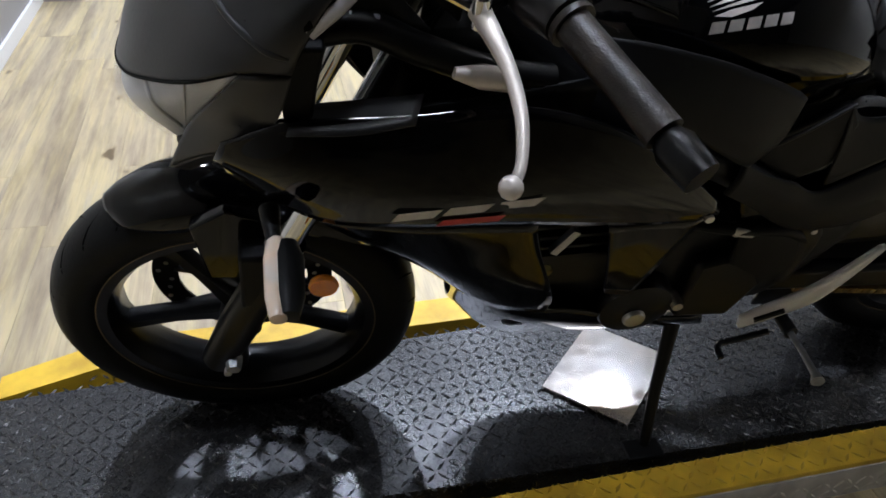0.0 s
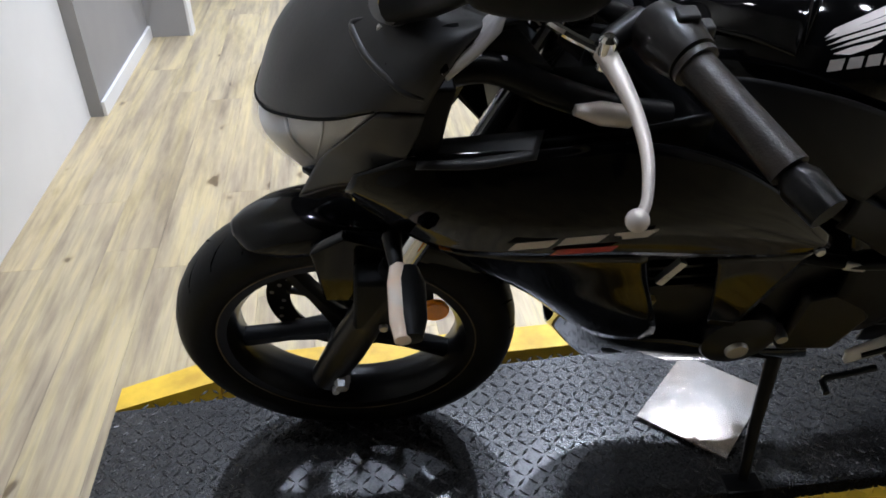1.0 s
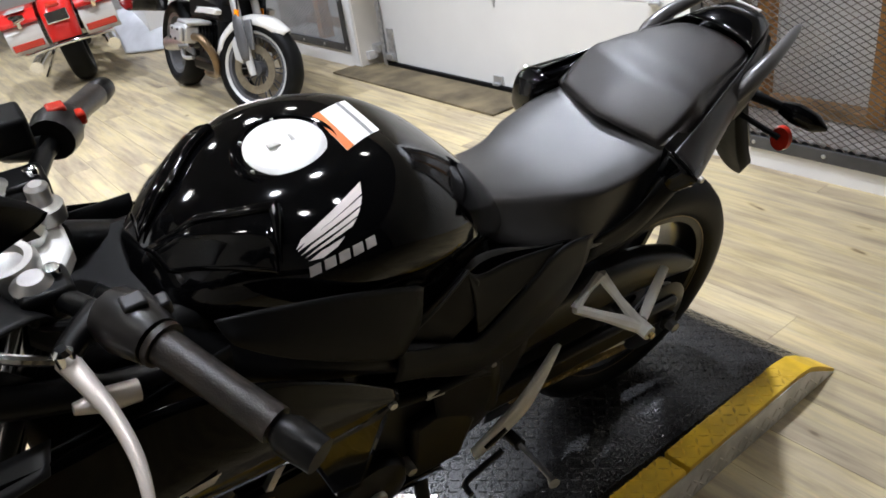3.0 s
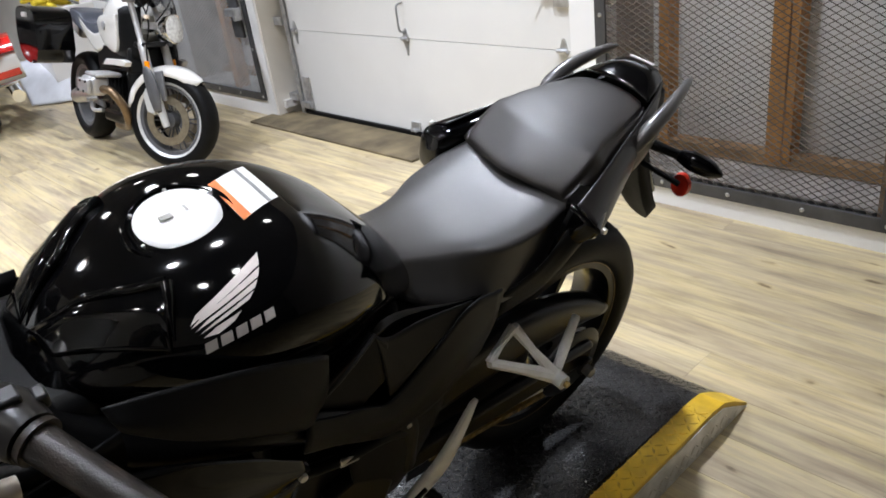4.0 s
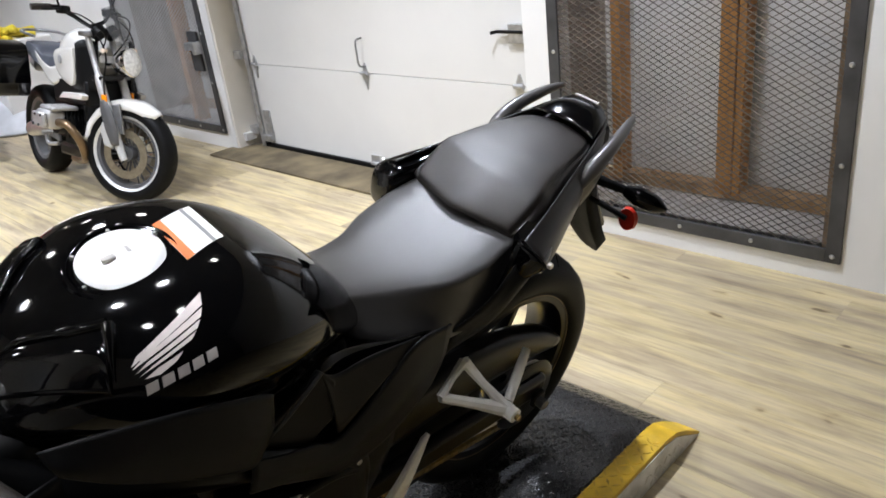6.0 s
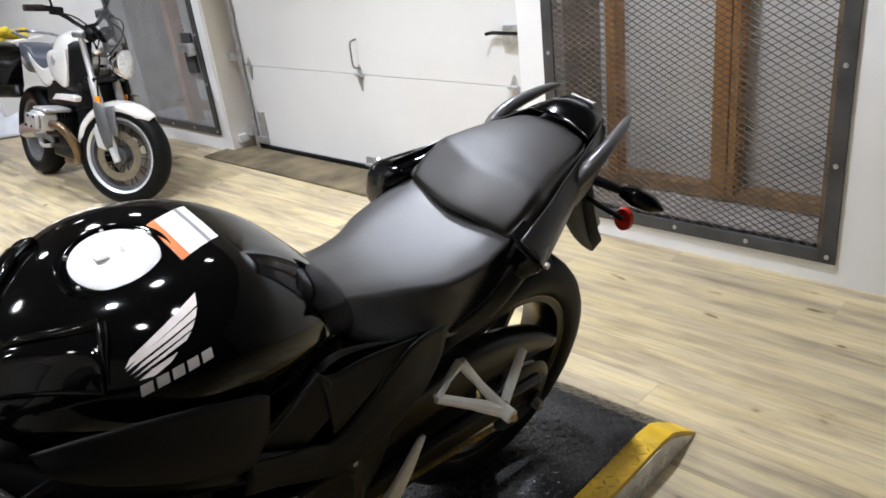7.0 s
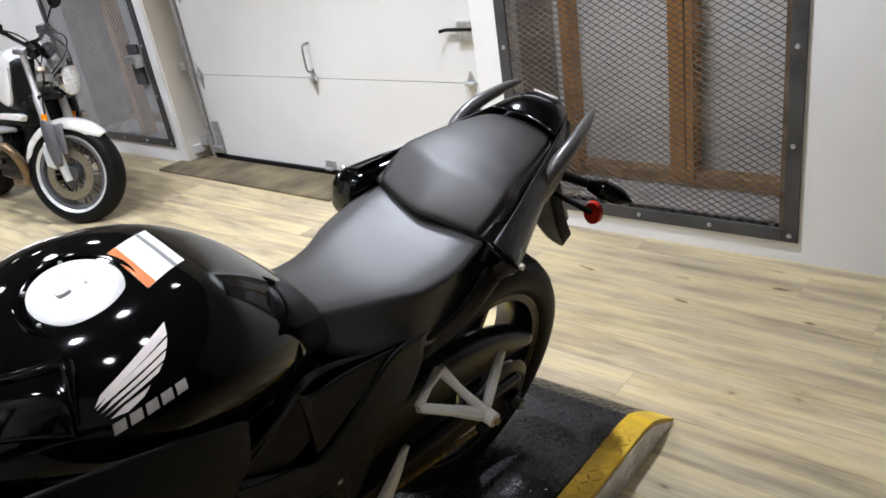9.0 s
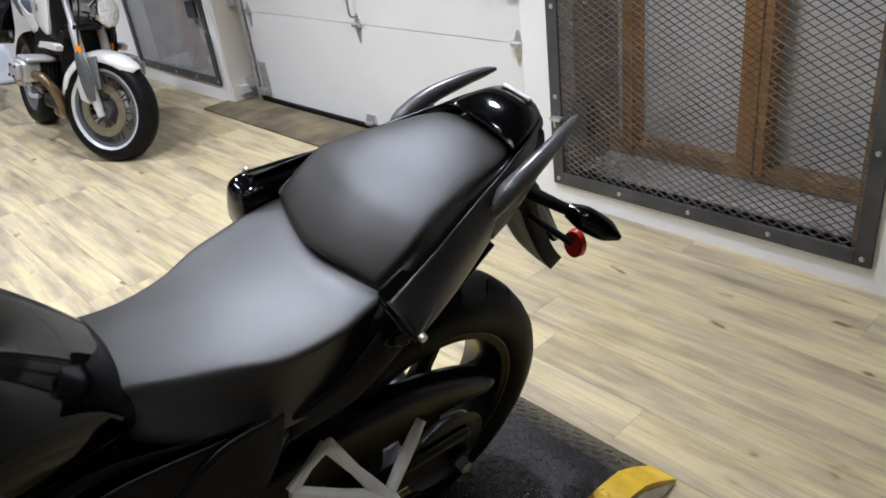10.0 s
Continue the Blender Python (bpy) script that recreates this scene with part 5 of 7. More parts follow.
# shoulder panels with a crisp edge at the front of the tank
for s in (-1, 1):
    edge = [on_tank(x, s * y, 0.004) for x, y in ((0.421, 0.008), (0.455, 0.030), (0.478, 0.040), (0.502, 0.060), (0.523, 0.076), (0.549, 0.090), (0.543, 0.106), (0.536, 0.120), (0.530, 0.136))]
    part("shoulder_edge", tube(edge[:6], [0.0005, 0.004, 0.006, 0.006, 0.006, 0.007], 14, 40), GLOSS, tank)
    part("shoulder_edge", tube(edge[5:], [0.007, 0.006, 0.004, 0.0005], 14, 20), GLOSS, tank)
    lower = [on_tank(x, s * y, 0.0075) for x, y in ((0.428, 0.030), (0.460, 0.052), (0.490, 0.078), (0.512, 0.096), (0.528, 0.112), (0.531, 0.124))]
    foot = [on_tank(x, s * y, 0.004) for x, y in ((0.430, 0.060), (0.458, 0.088), (0.484, 0.110), (0.502, 0.124), (0.516, 0.134), (0.524, 0.140))]
    part("tank_shoulder", surf([edge[:6], lower, foot], 12, 30), GLOSS, tank, "gloss black shoulder panel", solid=0.003)


# seat and tail
def seatring(x, zt, w, zb, dome=0.012, k=0.90):
    half = [(0, zt), (w * k * 0.6, zt - dome * 0.2), (w * k * 0.88, zt - dome * 0.6), (w * k, zt - dome), (w * (0.78 * k + 0.22), zt - dome - 0.012), (w * (0.45 * k + 0.55), zt - 0.5 * dome - 0.45 * (zt - zb)), (w, zb + 0.014), (w * 0.96, zb), (w * 0.5, zb - 0.004)]
    pts = [Vector((x, -y, z)) for y, z in half]
    return pts + [Vector((x, 0, zb - 0.004))] + [Vector((x, -p.y, p.z)) for p in pts[:0:-1]]


SEAT = [seatring(0.845, 0.826, 0.066, 0.765, 0.008, 0.8), seatring(0.875, 0.818, 0.090, 0.748, 0.009, 0.70), seatring(0.93, 0.802, 0.114, 0.722, 0.009, 0.64), seatring(1.00, 0.791, 0.132, 0.694, 0.009, 0.70), seatring(1.06, 0.791, 0.139, 0.682, 0.011, 0.86), seatring(1.12, 0.797, 0.141, 0.686, 0.012, 0.92), seatring(1.16, 0.804, 0.139, 0.695, 0.012, 0.93), seatring(1.225, 0.815, 0.128, 0.735, 0.012, 0.92), seatring(1.262, 0.82, 0.09, 0.77, 0.012, 0.9)]
part("rider_seat", surf(SEAT, 48, 72, True, caps=True), VINYL, bike, "grey-black vinyl rider seat")


def pillring(x, zt, w, zb, dip=0.0):
    half = [(0, zt), (w * 0.3, zt - 0.001), (w * 0.6, zt - 0.004), (w * 0.80, zt - 0.0075), (w * 0.875, zt - 0.011), (w * 0.91, zt - 0.019), (w * 0.97, 0.5 * (zt + zb)), (w, zb + 0.004), (w * 0.6, zb)]
    pts = [Vector((x + dip * (y / w) ** 1.4, -y, z)) for y, z in half]
    return pts + [Vector((x, 0, zb))] + [Vector((p.x, -p.y, p.z)) for p in pts[:0:-1]]


PILL = [pillring(1.166, 0.818, 0.120, 0.800, 0.035), pillring(1.172, 0.828, 0.128, 0.800, 0.034), pillring(1.200, 0.849, 0.134, 0.806, 0.034), pillring(1.230, 0.8675, 0.134, 0.812, 0.032), pillring(1.243, 0.8735, 0.133, 0.815, 0.030), pillring(1.258, 0.8765, 0.131, 0.818, 0.026), pillring(1.29, 0.8795, 0.124, 0.822, 0.012), pillring(1.33, 0.883, 0.117, 0.827), pillring(1.40, 0.886, 0.100, 0.838), pillring(1.455, 0.884, 0.084, 0.848), pillring(1.485, 0.876, 0.066, 0.85), pillring(1.492, 0.865, 0.06, 0.852)]
part("pillion_seat", surf(PILL, 60, 52, True, caps=True), PILLVINYL, bike, "grey-black vinyl passenger seat")
for s in (-1, 1):
    def q(x, y, z):
        return (x, s * y, z)
    tc = part("tail_cowl", surf([
        [q(1.178, 0.158, 0.826), q(1.27, 0.138, 0.842), q(1.36, 0.114, 0.858), q(1.45, 0.090, 0.873), q(1.51, 0.070, 0.883), q(1.562, 0.045, 0.888)],
        [q(1.182, 0.188, 0.812), q(1.27, 0.160, 0.815), q(1.36, 0.132, 0.822), q(1.45, 0.104, 0.838), q(1.51, 0.078, 0.858), q(1.566, 0.048, 0.874)],
        [q(1.190, 0.204, 0.795), q(1.26, 0.174, 0.782), q(1.34, 0.140, 0.775), q(1.42, 0.110, 0.790), q(1.50, 0.080, 0.822), q(1.562, 0.045, 0.855)]], 12, 30), TAILPAINT, bike, "satin black tail cowl", solid=0.003)
    part("cowl_front", surf([[q(1.178, 0.150, 0.828), q(1.181, 0.188, 0.813), q(1.190, 0.204, 0.796)], [q(1.165, 0.146, 0.79), q(1.175, 0.178, 0.775), q(1.205, 0.186, 0.768)], [q(1.15, 0.14, 0.73), q(1.18, 0.155, 0.735), q(1.235, 0.16, 0.745)]], 8, 8), GLOSS, tc, solid=0.003)
    part("cowl_core", surf([[q(1.183, 0.135, 0.824), q(1.186, 0.19, 0.808), q(1.192, 0.200, 0.79), q(1.19, 0.14, 0.74)], [q(1.30, 0.11, 0.838), q(1.30, 0.145, 0.818), q(1.30, 0.15, 0.785), q(1.30, 0.10, 0.75)], [q(1.46, 0.07, 0.868), q(1.46, 0.09, 0.85), q(1.46, 0.09, 0.82), q(1.46, 0.06, 0.79)]], 10, 16, True, caps=True), GLOSS, tc)
    part("cowl_lip", tube([q(1.178, 0.157, 0.829), q(1.183, 0.188, 0.815), q(1.190, 0.205, 0.798)], 0.0022, 8), GLOSS, tc)
    part("cowl_bolt", lathe([(0, -0.004), (0.005, -0.003), (0.006, 0.003), (0, 0.003)], 10, q(1.196, 0.208, 0.80)), ALU, tc)
    part("under_cowl", surf([[q(1.05, 0.138, 0.70), q(1.12, 0.152, 0.735), q(1.178, 0.160, 0.80)], [q(1.05, 0.13, 0.65), q(1.14, 0.150, 0.68), q(1.195, 0.18, 0.775)], [q(1.06, 0.115, 0.62), q(1.18, 0.12, 0.645), q(1.30, 0.135, 0.76)]], 8, 10), PLASTIC, tc, solid=0.003)
    part("grab_rail", tube([q(1.395, 0.113, 0.826), q(1.425, 0.117, 0.853), q(1.475, 0.115, 0.874), q(1.535, 0.104, 0.888), q(1.575, 0.094, 0.895), q(1.596, 0.088, 0.897)], [0.012, 0.016, 0.014, 0.011, 0.008, 0.003], 12, 24), RAILGREY, bike, "satin black passenger grab rail")
    part("rail_foot", surf([[q(1.375, 0.110, 0.838), q(1.42, 0.113, 0.855), q(1.47, 0.108, 0.872)], [q(1.40, 0.114, 0.785), q(1.44, 0.112, 0.808), q(1.50, 0.098, 0.84)]], 6, 10), RAILGREY, bike, solid=0.016)
    ri = part("rear_indicator", tube([q(1.555, 0.045, 0.755), q(1.59, 0.12, 0.742)], [0.012, 0.009], 10), PLASTIC, bike, "rear indicator stalk")
    part("indicator_body", tube([q(1.588, 0.112, 0.742), q(1.598, 0.14, 0.738), q(1.612, 0.175, 0.730), q(1.622, 0.198, 0.724)], [0.012, 0.021, 0.019, 0.004], 16, 10), GLOSS, ri, "black bullet indicator body")
    part("reflector", lathe([(0, -0.006), (0.020, -0.005), (0.022, 0.004), (0, 0.006)], 24, q(1.612, 0.124, 0.668), "x", turn=Matrix.Diagonal((1, 1, 1.25, 1))), REDLENS, bike, "oval red reflector")
    part("reflector_arm", tube([q(1.57, 0.02, 0.70), q(1.604, 0.124, 0.672)], 0.006, 8), PLASTIC, bike)
part("cowl_corner", surf([[(x, y0, z0), (x, 0.5 * (y0 + y1), z0 - 0.004), (x, y1, z0 + 0.006), (x, y1 + 0.002, 0.5 * (z0 + z1)), (x, y1 - 0.006, z1 - 0.004), (x, 0.5 * (y0 + y1), z1 + 0.003), (x, y0, z1), (x, y0 - 0.003, 0.5 * (z0 + z1))] for x, y0, y1, z0, z1 in ((1.150, 0.150, 0.186, 0.745, 0.796), (1.156, 0.142, 0.196, 0.738, 0.808), (1.175, 0.136, 0.200, 0.738, 0.815), (1.225, 0.128, 0.190, 0.745, 0.820), (1.30, 0.110, 0.158, 0.765, 0.834))], 20, 40, True, caps=True), GLOSS, bike, "rounded gloss black cowl corner")
part("tail_top", surf([mirrored(r) for r in ([(1.472, 0, 0.893), (1.472, -0.05, 0.889), (1.472, -0.078, 0.880)], [(1.515, 0, 0.907), (1.515, -0.04, 0.904), (1.515, -0.066, 0.889)], [(1.555, 0, 0.908), (1.555, -0.03, 0.905), (1.555, -0.05, 0.89)], [(1.578, 0, 0.888), (1.575, -0.02, 0.887), (1.572, -0.035, 0.88)])], 14, 20), GLOSS, bike, "gloss black tail top", solid=0.003)
part("tail_strip", boxes(((1.552, 0.0, 0.9105), (0.007, 0.055, 0.003))), SILVERDEC, bike, "pale tail strip", smooth=False)
part("tail_lamp", surf([mirrored(r) for r in ([(1.580, 0, 0.882), (1.573, -0.04, 0.878)], [(1.574, 0, 0.835), (1.564, -0.045, 0.838)])], 4, 10), REDLENS, bike, "red tail lamp", solid=0.004)
hg = part("plate_hanger", surf([mirrored(r) for r in ([(1.47, 0, 0.79), (1.47, -0.05, 0.785)], [(1.55, 0, 0.745), (1.55, -0.05, 0.74)], [(1.605, 0, 0.66), (1.605, -0.04, 0.655)], [(1.665, 0, 0.565), (1.660, -0.036, 0.565)], [(1.715, 0, 0.50), (1.708, -0.030, 0.505)], [(1.738, 0, 0.472), (1.732, -0.016, 0.478)])], 18, 12), RECESS, bike, "black number plate hanger", solid=0.03)
part("hanger_brace", tube([(1.53, 0, 0.745), (1.60, 0, 0.715), (1.67, 0, 0.62), (1.73, 0, 0.54)], [0.03, 0.026, 0.02, 0.012], 10, 12), GLOSS, hg)
part("rear_hugger", surf([mirrored(r) for r in ([(1.10, 0, 0.60), (1.10, -0.07, 0.585)], [(1.22, 0, 0.645), (1.22, -0.075, 0.63)], [(1.36, 0, 0.66), (1.36, -0.075, 0.645)], [(1.48, 0, 0.70), (1.48, -0.06, 0.69)])], 12, 12), PLASTIC, bike, "black inner panel", solid=0.004)
part("subframe", boxes(((1.15, 0, 0.72), (0.4, 0.2, 0.09)), ((1.42, 0, 0.81), (0.3, 0.13, 0.07), Matrix.Rotation(radians(-14), 4, "Y"))), PLASTIC, bike, bevel=0.01)

# controls
yk = part("top_yoke", prism([(0.288, -0.102), (0.322, -0.108), (0.330, -0.06), (0.350, -0.022), (0.352, 0.022), (0.330, 0.06), (0.322, 0.108), (0.288, 0.102), (0.300, 0.06), (0.295, 0.0), (0.300, -0.06)], 0, 0.022, None, lambda v: Vector((v.x, v.z, 0.935 + v.y - 0.15 * (v.x - 0.3)))), CAPALU, bike, "silver top yoke", bevel=0.004)
part("steering_nut", lathe([(0, 0), (0.016, 0), (0.018, 0.012), (0.008, 0.02), (0, 0.02)], 6, (0.318, 0, 0.956), "z"), CHROME, yk)
part("ignition_lock", lathe([(0, 0), (0.02, 0.004), (0.022, 0.012), (0.030, 0.012), (0.034, 0.004), (0.034, -0.02), (0, -0.02)], 28, (0.285, -0.035, 0.962), "z"), ALU, yk, "silver ringed ignition lock")
part("yoke_stud", lathe([(0, 0), (0.020, 0), (0.020, 0.018), (0.012, 0.022), (0.012, 0.042), (0.007, 0.046), (0, 0.046)], 14, (0.342, 0.03, 0.955), "z"), ALU, yk)
for s in (-1, 1):
    def q(x, y, z):
        if s > 0:
            x, z = x + 0.034 + 0.1 * (y - 0.19), z - 0.016 - 0.17 * (y - 0.19)
        return (x, s * y, z)
    clip = part("clip_on_bar", tube([q(0.315, 0.092, 0.955), q(0.34, 0.15, 0.968), q(0.365, 0.20, 0.972)], 0.012, 12), DARKMETAL, bike, "black clip-on handlebar")
    part("bar_clamp", boxes((q(0.31, 0.092, 0.958), (0.05, 0.045, 0.035))), DARKMETAL, clip, "black bar clamp", bevel=0.006)
    part("clamp_bolt", lathe([(0, 0.0), (0.008, 0.0), (0.008, 0.010), (0.005, 0.012), (0, 0.012)], 12, q(0.322, 0.086, 0.974), "z"), CHROME, clip)
    part("switch_box", tube([q(0.352, 0.168, 0.974), q(0.362, 0.192, 0.976), q(0.373, 0.222, 0.974)], [0.027, 0.031, 0.024], 16), TAILPAINT, clip, "black switch housing")
    part("switch_button", boxes((q(0.368, 0.195, 1.003), (0.022, 0.02, 0.010)), (q(0.392, 0.192, 0.985), (0.012, 0.018, 0.016))), SATIN if s < 0 else REDLENS, clip, "switch buttons" if s < 0 else "red kill switch", bevel=0.003)
    g = part("grip", tube([q(0.374, 0.222, 0.972), q(0.40, 0.285, 0.962), q(0.424, 0.343, 0.951)], [0.0175, 0.0165, 0.0175], 18), GRIPRUB, bike, "worn black rubber grip")
    part("grip_ring", tube([q(0.374, 0.221, 0.972), q(0.3765, 0.227, 0.971)], 0.0225, 18), GRIPRUB, g)
    part("bar_end", tube([q(0.4245, 0.3445, 0.9505), q(0.429, 0.355, 0.948), q(0.442, 0.385, 0.943)], [0.013, 0.0185, 0.0165], 16), DARKMETAL, g, "black bar end weight")
    lp = part("lever_perch", tube([q(0.345, 0.155, 0.972), q(0.315, 0.175, 0.968), q(0.298, 0.192, 0.965)], [0.016, 0.013, 0.012], 10), DARKMETAL, bike, "black lever perch")
    part("pivot_bolt", lathe([(0, -0.014), (0.008, -0.014), (0.009, 0.016), (0.005, 0.02), (0, 0.02)], 12, q(0.302, 0.196, 0.966), "z"), CHROME, lp)
    part("lever", tube([q(0.302, 0.190, 0.964), q(0.310, 0.222, 0.958), q(0.318, 0.26, 0.948), q(0.320, 0.30, 0.935), q(0.314, 0.335, 0.921), q(0.306, 0.350, 0.913)], [0.011, 0.009, 0.007, 0.006, 0.005, 0.005], 10, 24), LEVERALU, lp, "pale aluminium hand lever")
    bmq = bmesh.new()
    bmesh.ops.create_uvsphere(bmq, u_segments=16, v_segments=10, radius=0.0105, matrix=Matrix.Translation(q(0.303, 0.352, 0.911)))
    part("lever_ball", bmq, LEVERALU, lp)
    def q(x, y, z):
        return (x, s * y, z)
    # mirror
    if s > 0:
        continue
    ms = part("mirror_stalk", tube([q(0.112, 0.148, 0.996), q(0.140, 0.178, 1.016), q(0.165, 0.225, 1.055), q(0.190, 0.262, 1.090)], [0.019, 0.014, 0.012, 0.012], 14, 14), PLASTIC, bike, "black mirror stalk")
    part("stalk_boss", tube([q(0.118, 0.130, 0.985), q(0.106, 0.154, 1.002)], [0.022, 0.019], 20), GREYLEG, ms)
    part("stalk_bolt", tube([q(0.107, 0.152, 1.000), q(0.104, 0.158, 1.005)], [0.010, 0.008], 8), BRONZE, ms, "small brass bolt")
    HEAD = ((0.163, 1.179), (0.184, 1.177), (0.232, 1.147), (0.259, 1.110), (0.240, 1.082), (0.200, 1.076), (0.163, 1.082), (0.149, 1.108), (0.150, 1.150))
    cx, cz = 0.202, 1.128
    mh = part("mirror_head", surf([[q(cx + (x - cx) * k, yy + 0.25 * (x - cx) * k, cz + (z - cz) * k) for x, z in HEAD] for k, yy in ((0.25, 0.324), (0.75, 0.319), (0.96, 0.308), (1.0, 0.295), (0.98, 0.280), (0.9, 0.272))], 22, 54, True, caps=True), PLASTIC, ms, "black mirror shell")
    part("mirror_glass", surf([[q(cx + (x - cx) * k, 0.2705 + 0.25 * (x - cx) * k, cz + (z - cz) * k) for x, z in HEAD] for k in (0.05, 0.85)], 3, 40, True), CHROME, mh, "mirror glass")
part("brake_reservoir", boxes(((0.336, 0.156, 0.998), (0.058, 0.05, 0.042))), PLASTIC, bike, "black brake fluid reservoir", bevel=0.006)
part("clutch_cable", tube([(0.298, -0.190, 0.966), (0.255, -0.175, 0.985), (0.225, -0.12, 0.985), (0.24, -0.06, 0.94), (0.30, -0.05, 0.86)], 0.005, 8, 24), CHROME, bike, "curved clutch cable")
for k, pts in enumerate(([(0.35, 0.17, 0.97), (0.28, 0.12, 1.0), (0.23, 0.05, 0.95), (0.30, 0.03, 0.86)], [(0.35, -0.17, 0.965), (0.30, -0.12, 0.945), (0.28, -0.05, 0.90), (0.34, -0.03, 0.84)], [(0.36, -0.15, 0.955), (0.33, -0.10, 0.93), (0.35, -0.05, 0.88)])):
    part("cable", tube(pts, 0.005, 8, 18), RUBBER, bike)
# side lettering as plain bars
for s in (-1, 1):
    for k in range(3):
        x0 = 0.225 + 0.056 * k
        part("side_bar", surf([[(x0, s * 0.2235, 0.727 + 0.004 * k), (x0 + 0.046, s * 0.2245, 0.730 + 0.004 * k)], [(x0 + 0.008, s * 0.226, 0.742 + 0.004 * k), (x0 + 0.056, s * 0.2265, 0.745 + 0.004 * k)]], 2, 4), SILVERDEC, up, "pale side mark" if k == 0 else "")
    part("side_bar_red", surf([[(0.275, s * 0.2215, 0.712), (0.345, s * 0.2225, 0.714)], [(0.283, s * 0.2235, 0.724), (0.353, s * 0.2245, 0.726)]], 2, 4), REDDEC, up, "small red side mark")
# filler body under the tank and seat
part("airbox", boxes(((0.70, 0, 0.70), (0.34, 0.20, 0.14)), ((0.93, 0, 0.69), (0.30, 0.19, 0.12))), PLASTIC, bike, "black airbox", bevel=0.02)
part("radiator_shroud", boxes(((0.345, 0, 0.79), (0.22, 0.22, 0.17))), PLASTIC, bike, "black inner shroud", bevel=0.02)
# the right half of the cockpit lies lower and narrower
for o in bike.children_recursive:
    if o.name.split(".")[0] in ("nose_fairing", "side_recess", "recess_lip", "inner_duct", "dash_cowl", "dash_housing", "dash_face", "inner_shroud", "fairing_clip", "fairing_stay", "stay_end", "fairing_flange"):
        for v in o.data.vertices:
            if v.co.y > 0:
                v.co.z -= 0.36 * v.co.y
                v.co.y *= 0.72
# the rear of the bike stands a little to its right
for o in bike.children_recursive:
    if any(v.co.x > 1.0 for v in o.data.vertices) and "tyre" not in o.name and o.name.split(".")[0] not in ("rim", "spoke", "hub", "tread_groove", "rim_stripe", "sprocket", "peg_bracket", "bracket_arm", "bracket_boss", "boss_bolt", "passenger_peg", "axle_nut", "axle_block", "heel_guard", "swingarm"):
        for v in o.data.vertices:
            v.co.y += 0.05 * max(0.0, v.co.x - 0.95)


# ---------------------------------------------------------------- the other motorcycles
def spoke_wheel(parent, name, c, R, w, rim, n, tint, disc=None, turn=0.0):
    c = Vector(c)
    T = part(name, lathe(tyre_profile(R, w, rim), 60, c), RUBBER, parent, "black tyre")
    rw = w * 0.38
    part("rim", lathe([(rim + 0.004, -rw), (rim - 0.012, -rw * 0.8), (rim - 0.018, 0), (rim - 0.012, rw * 0.8), (rim + 0.004, rw), (rim - 0.03, rw * 0.9), (rim - 0.034, 0), (rim - 0.03, -rw * 0.9)], 60, c), tint, T)
    for k in range(n):
        a = 2 * math.pi * k / n
        d, o = Vector((math.cos(a), 0, math.sin(a))), Vector((-math.sin(a), 0, math.cos(a)))
        for k2 in (-1, 1):
            part("spoke", tube([c + d * 0.030 + o * 0.006 * k2, c + d * (rim * 0.55) + o * 0.012 * k2, c + d * (rim - 0.022) + o * 0.022 * k2], [0.007, 0.0045, 0.005], 6), tint, T)
    part("hub", lathe([(0.01, -0.06), (0.045, -0.055), (0.045, 0.055), (0.01, 0.06)], 24, c), tint, T)
    if disc:
        for yy, rd in disc:
            part("brake_disc", lathe([(rd * 0.68, yy - 0.003), (rd, yy - 0.003), (rd, yy + 0.003), (rd * 0.68, yy + 0.003)], 48, c), DISC, T)
    if turn:
        for o in (T, *T.children_recursive):
            o.data.transform(Matrix.Rotation(turn, 4, "Z"))
    return T


def steered(fn, turn):
    """Turn the parts that fn makes about the steering axis."""
    before = set(bpy.data.objects)
    fn()
    for o in set(bpy.data.objects) - before:
        o.data.transform(Matrix.Translation((0.05, 0, 0)) @ Matrix.Rotation(turn, 4, "Z") @ Matrix.Translation((-0.05, 0, 0)))


FORKGREY = mat("dark_grey_fork_paint", (0.10, 0.10, 0.105), 0.35, metal=0.3, var=0.1, scale=20)
SILVERRIM = mat("silver_white_rim", (0.62, 0.62, 0.61), 0.3, metal=0.4, var=0.08, scale=20)
road = thing("roadster_motorcycle", "white naked roadster motorcycle with a black side case", "motorcycle")
road.matrix_world = pose(1.945, 3.16, 0.001, 0, 0, 88.5) @ pose(0, 0, 0, 13, 0, 0) @ Matrix.Scale(0.94, 4)
WB = 1.34


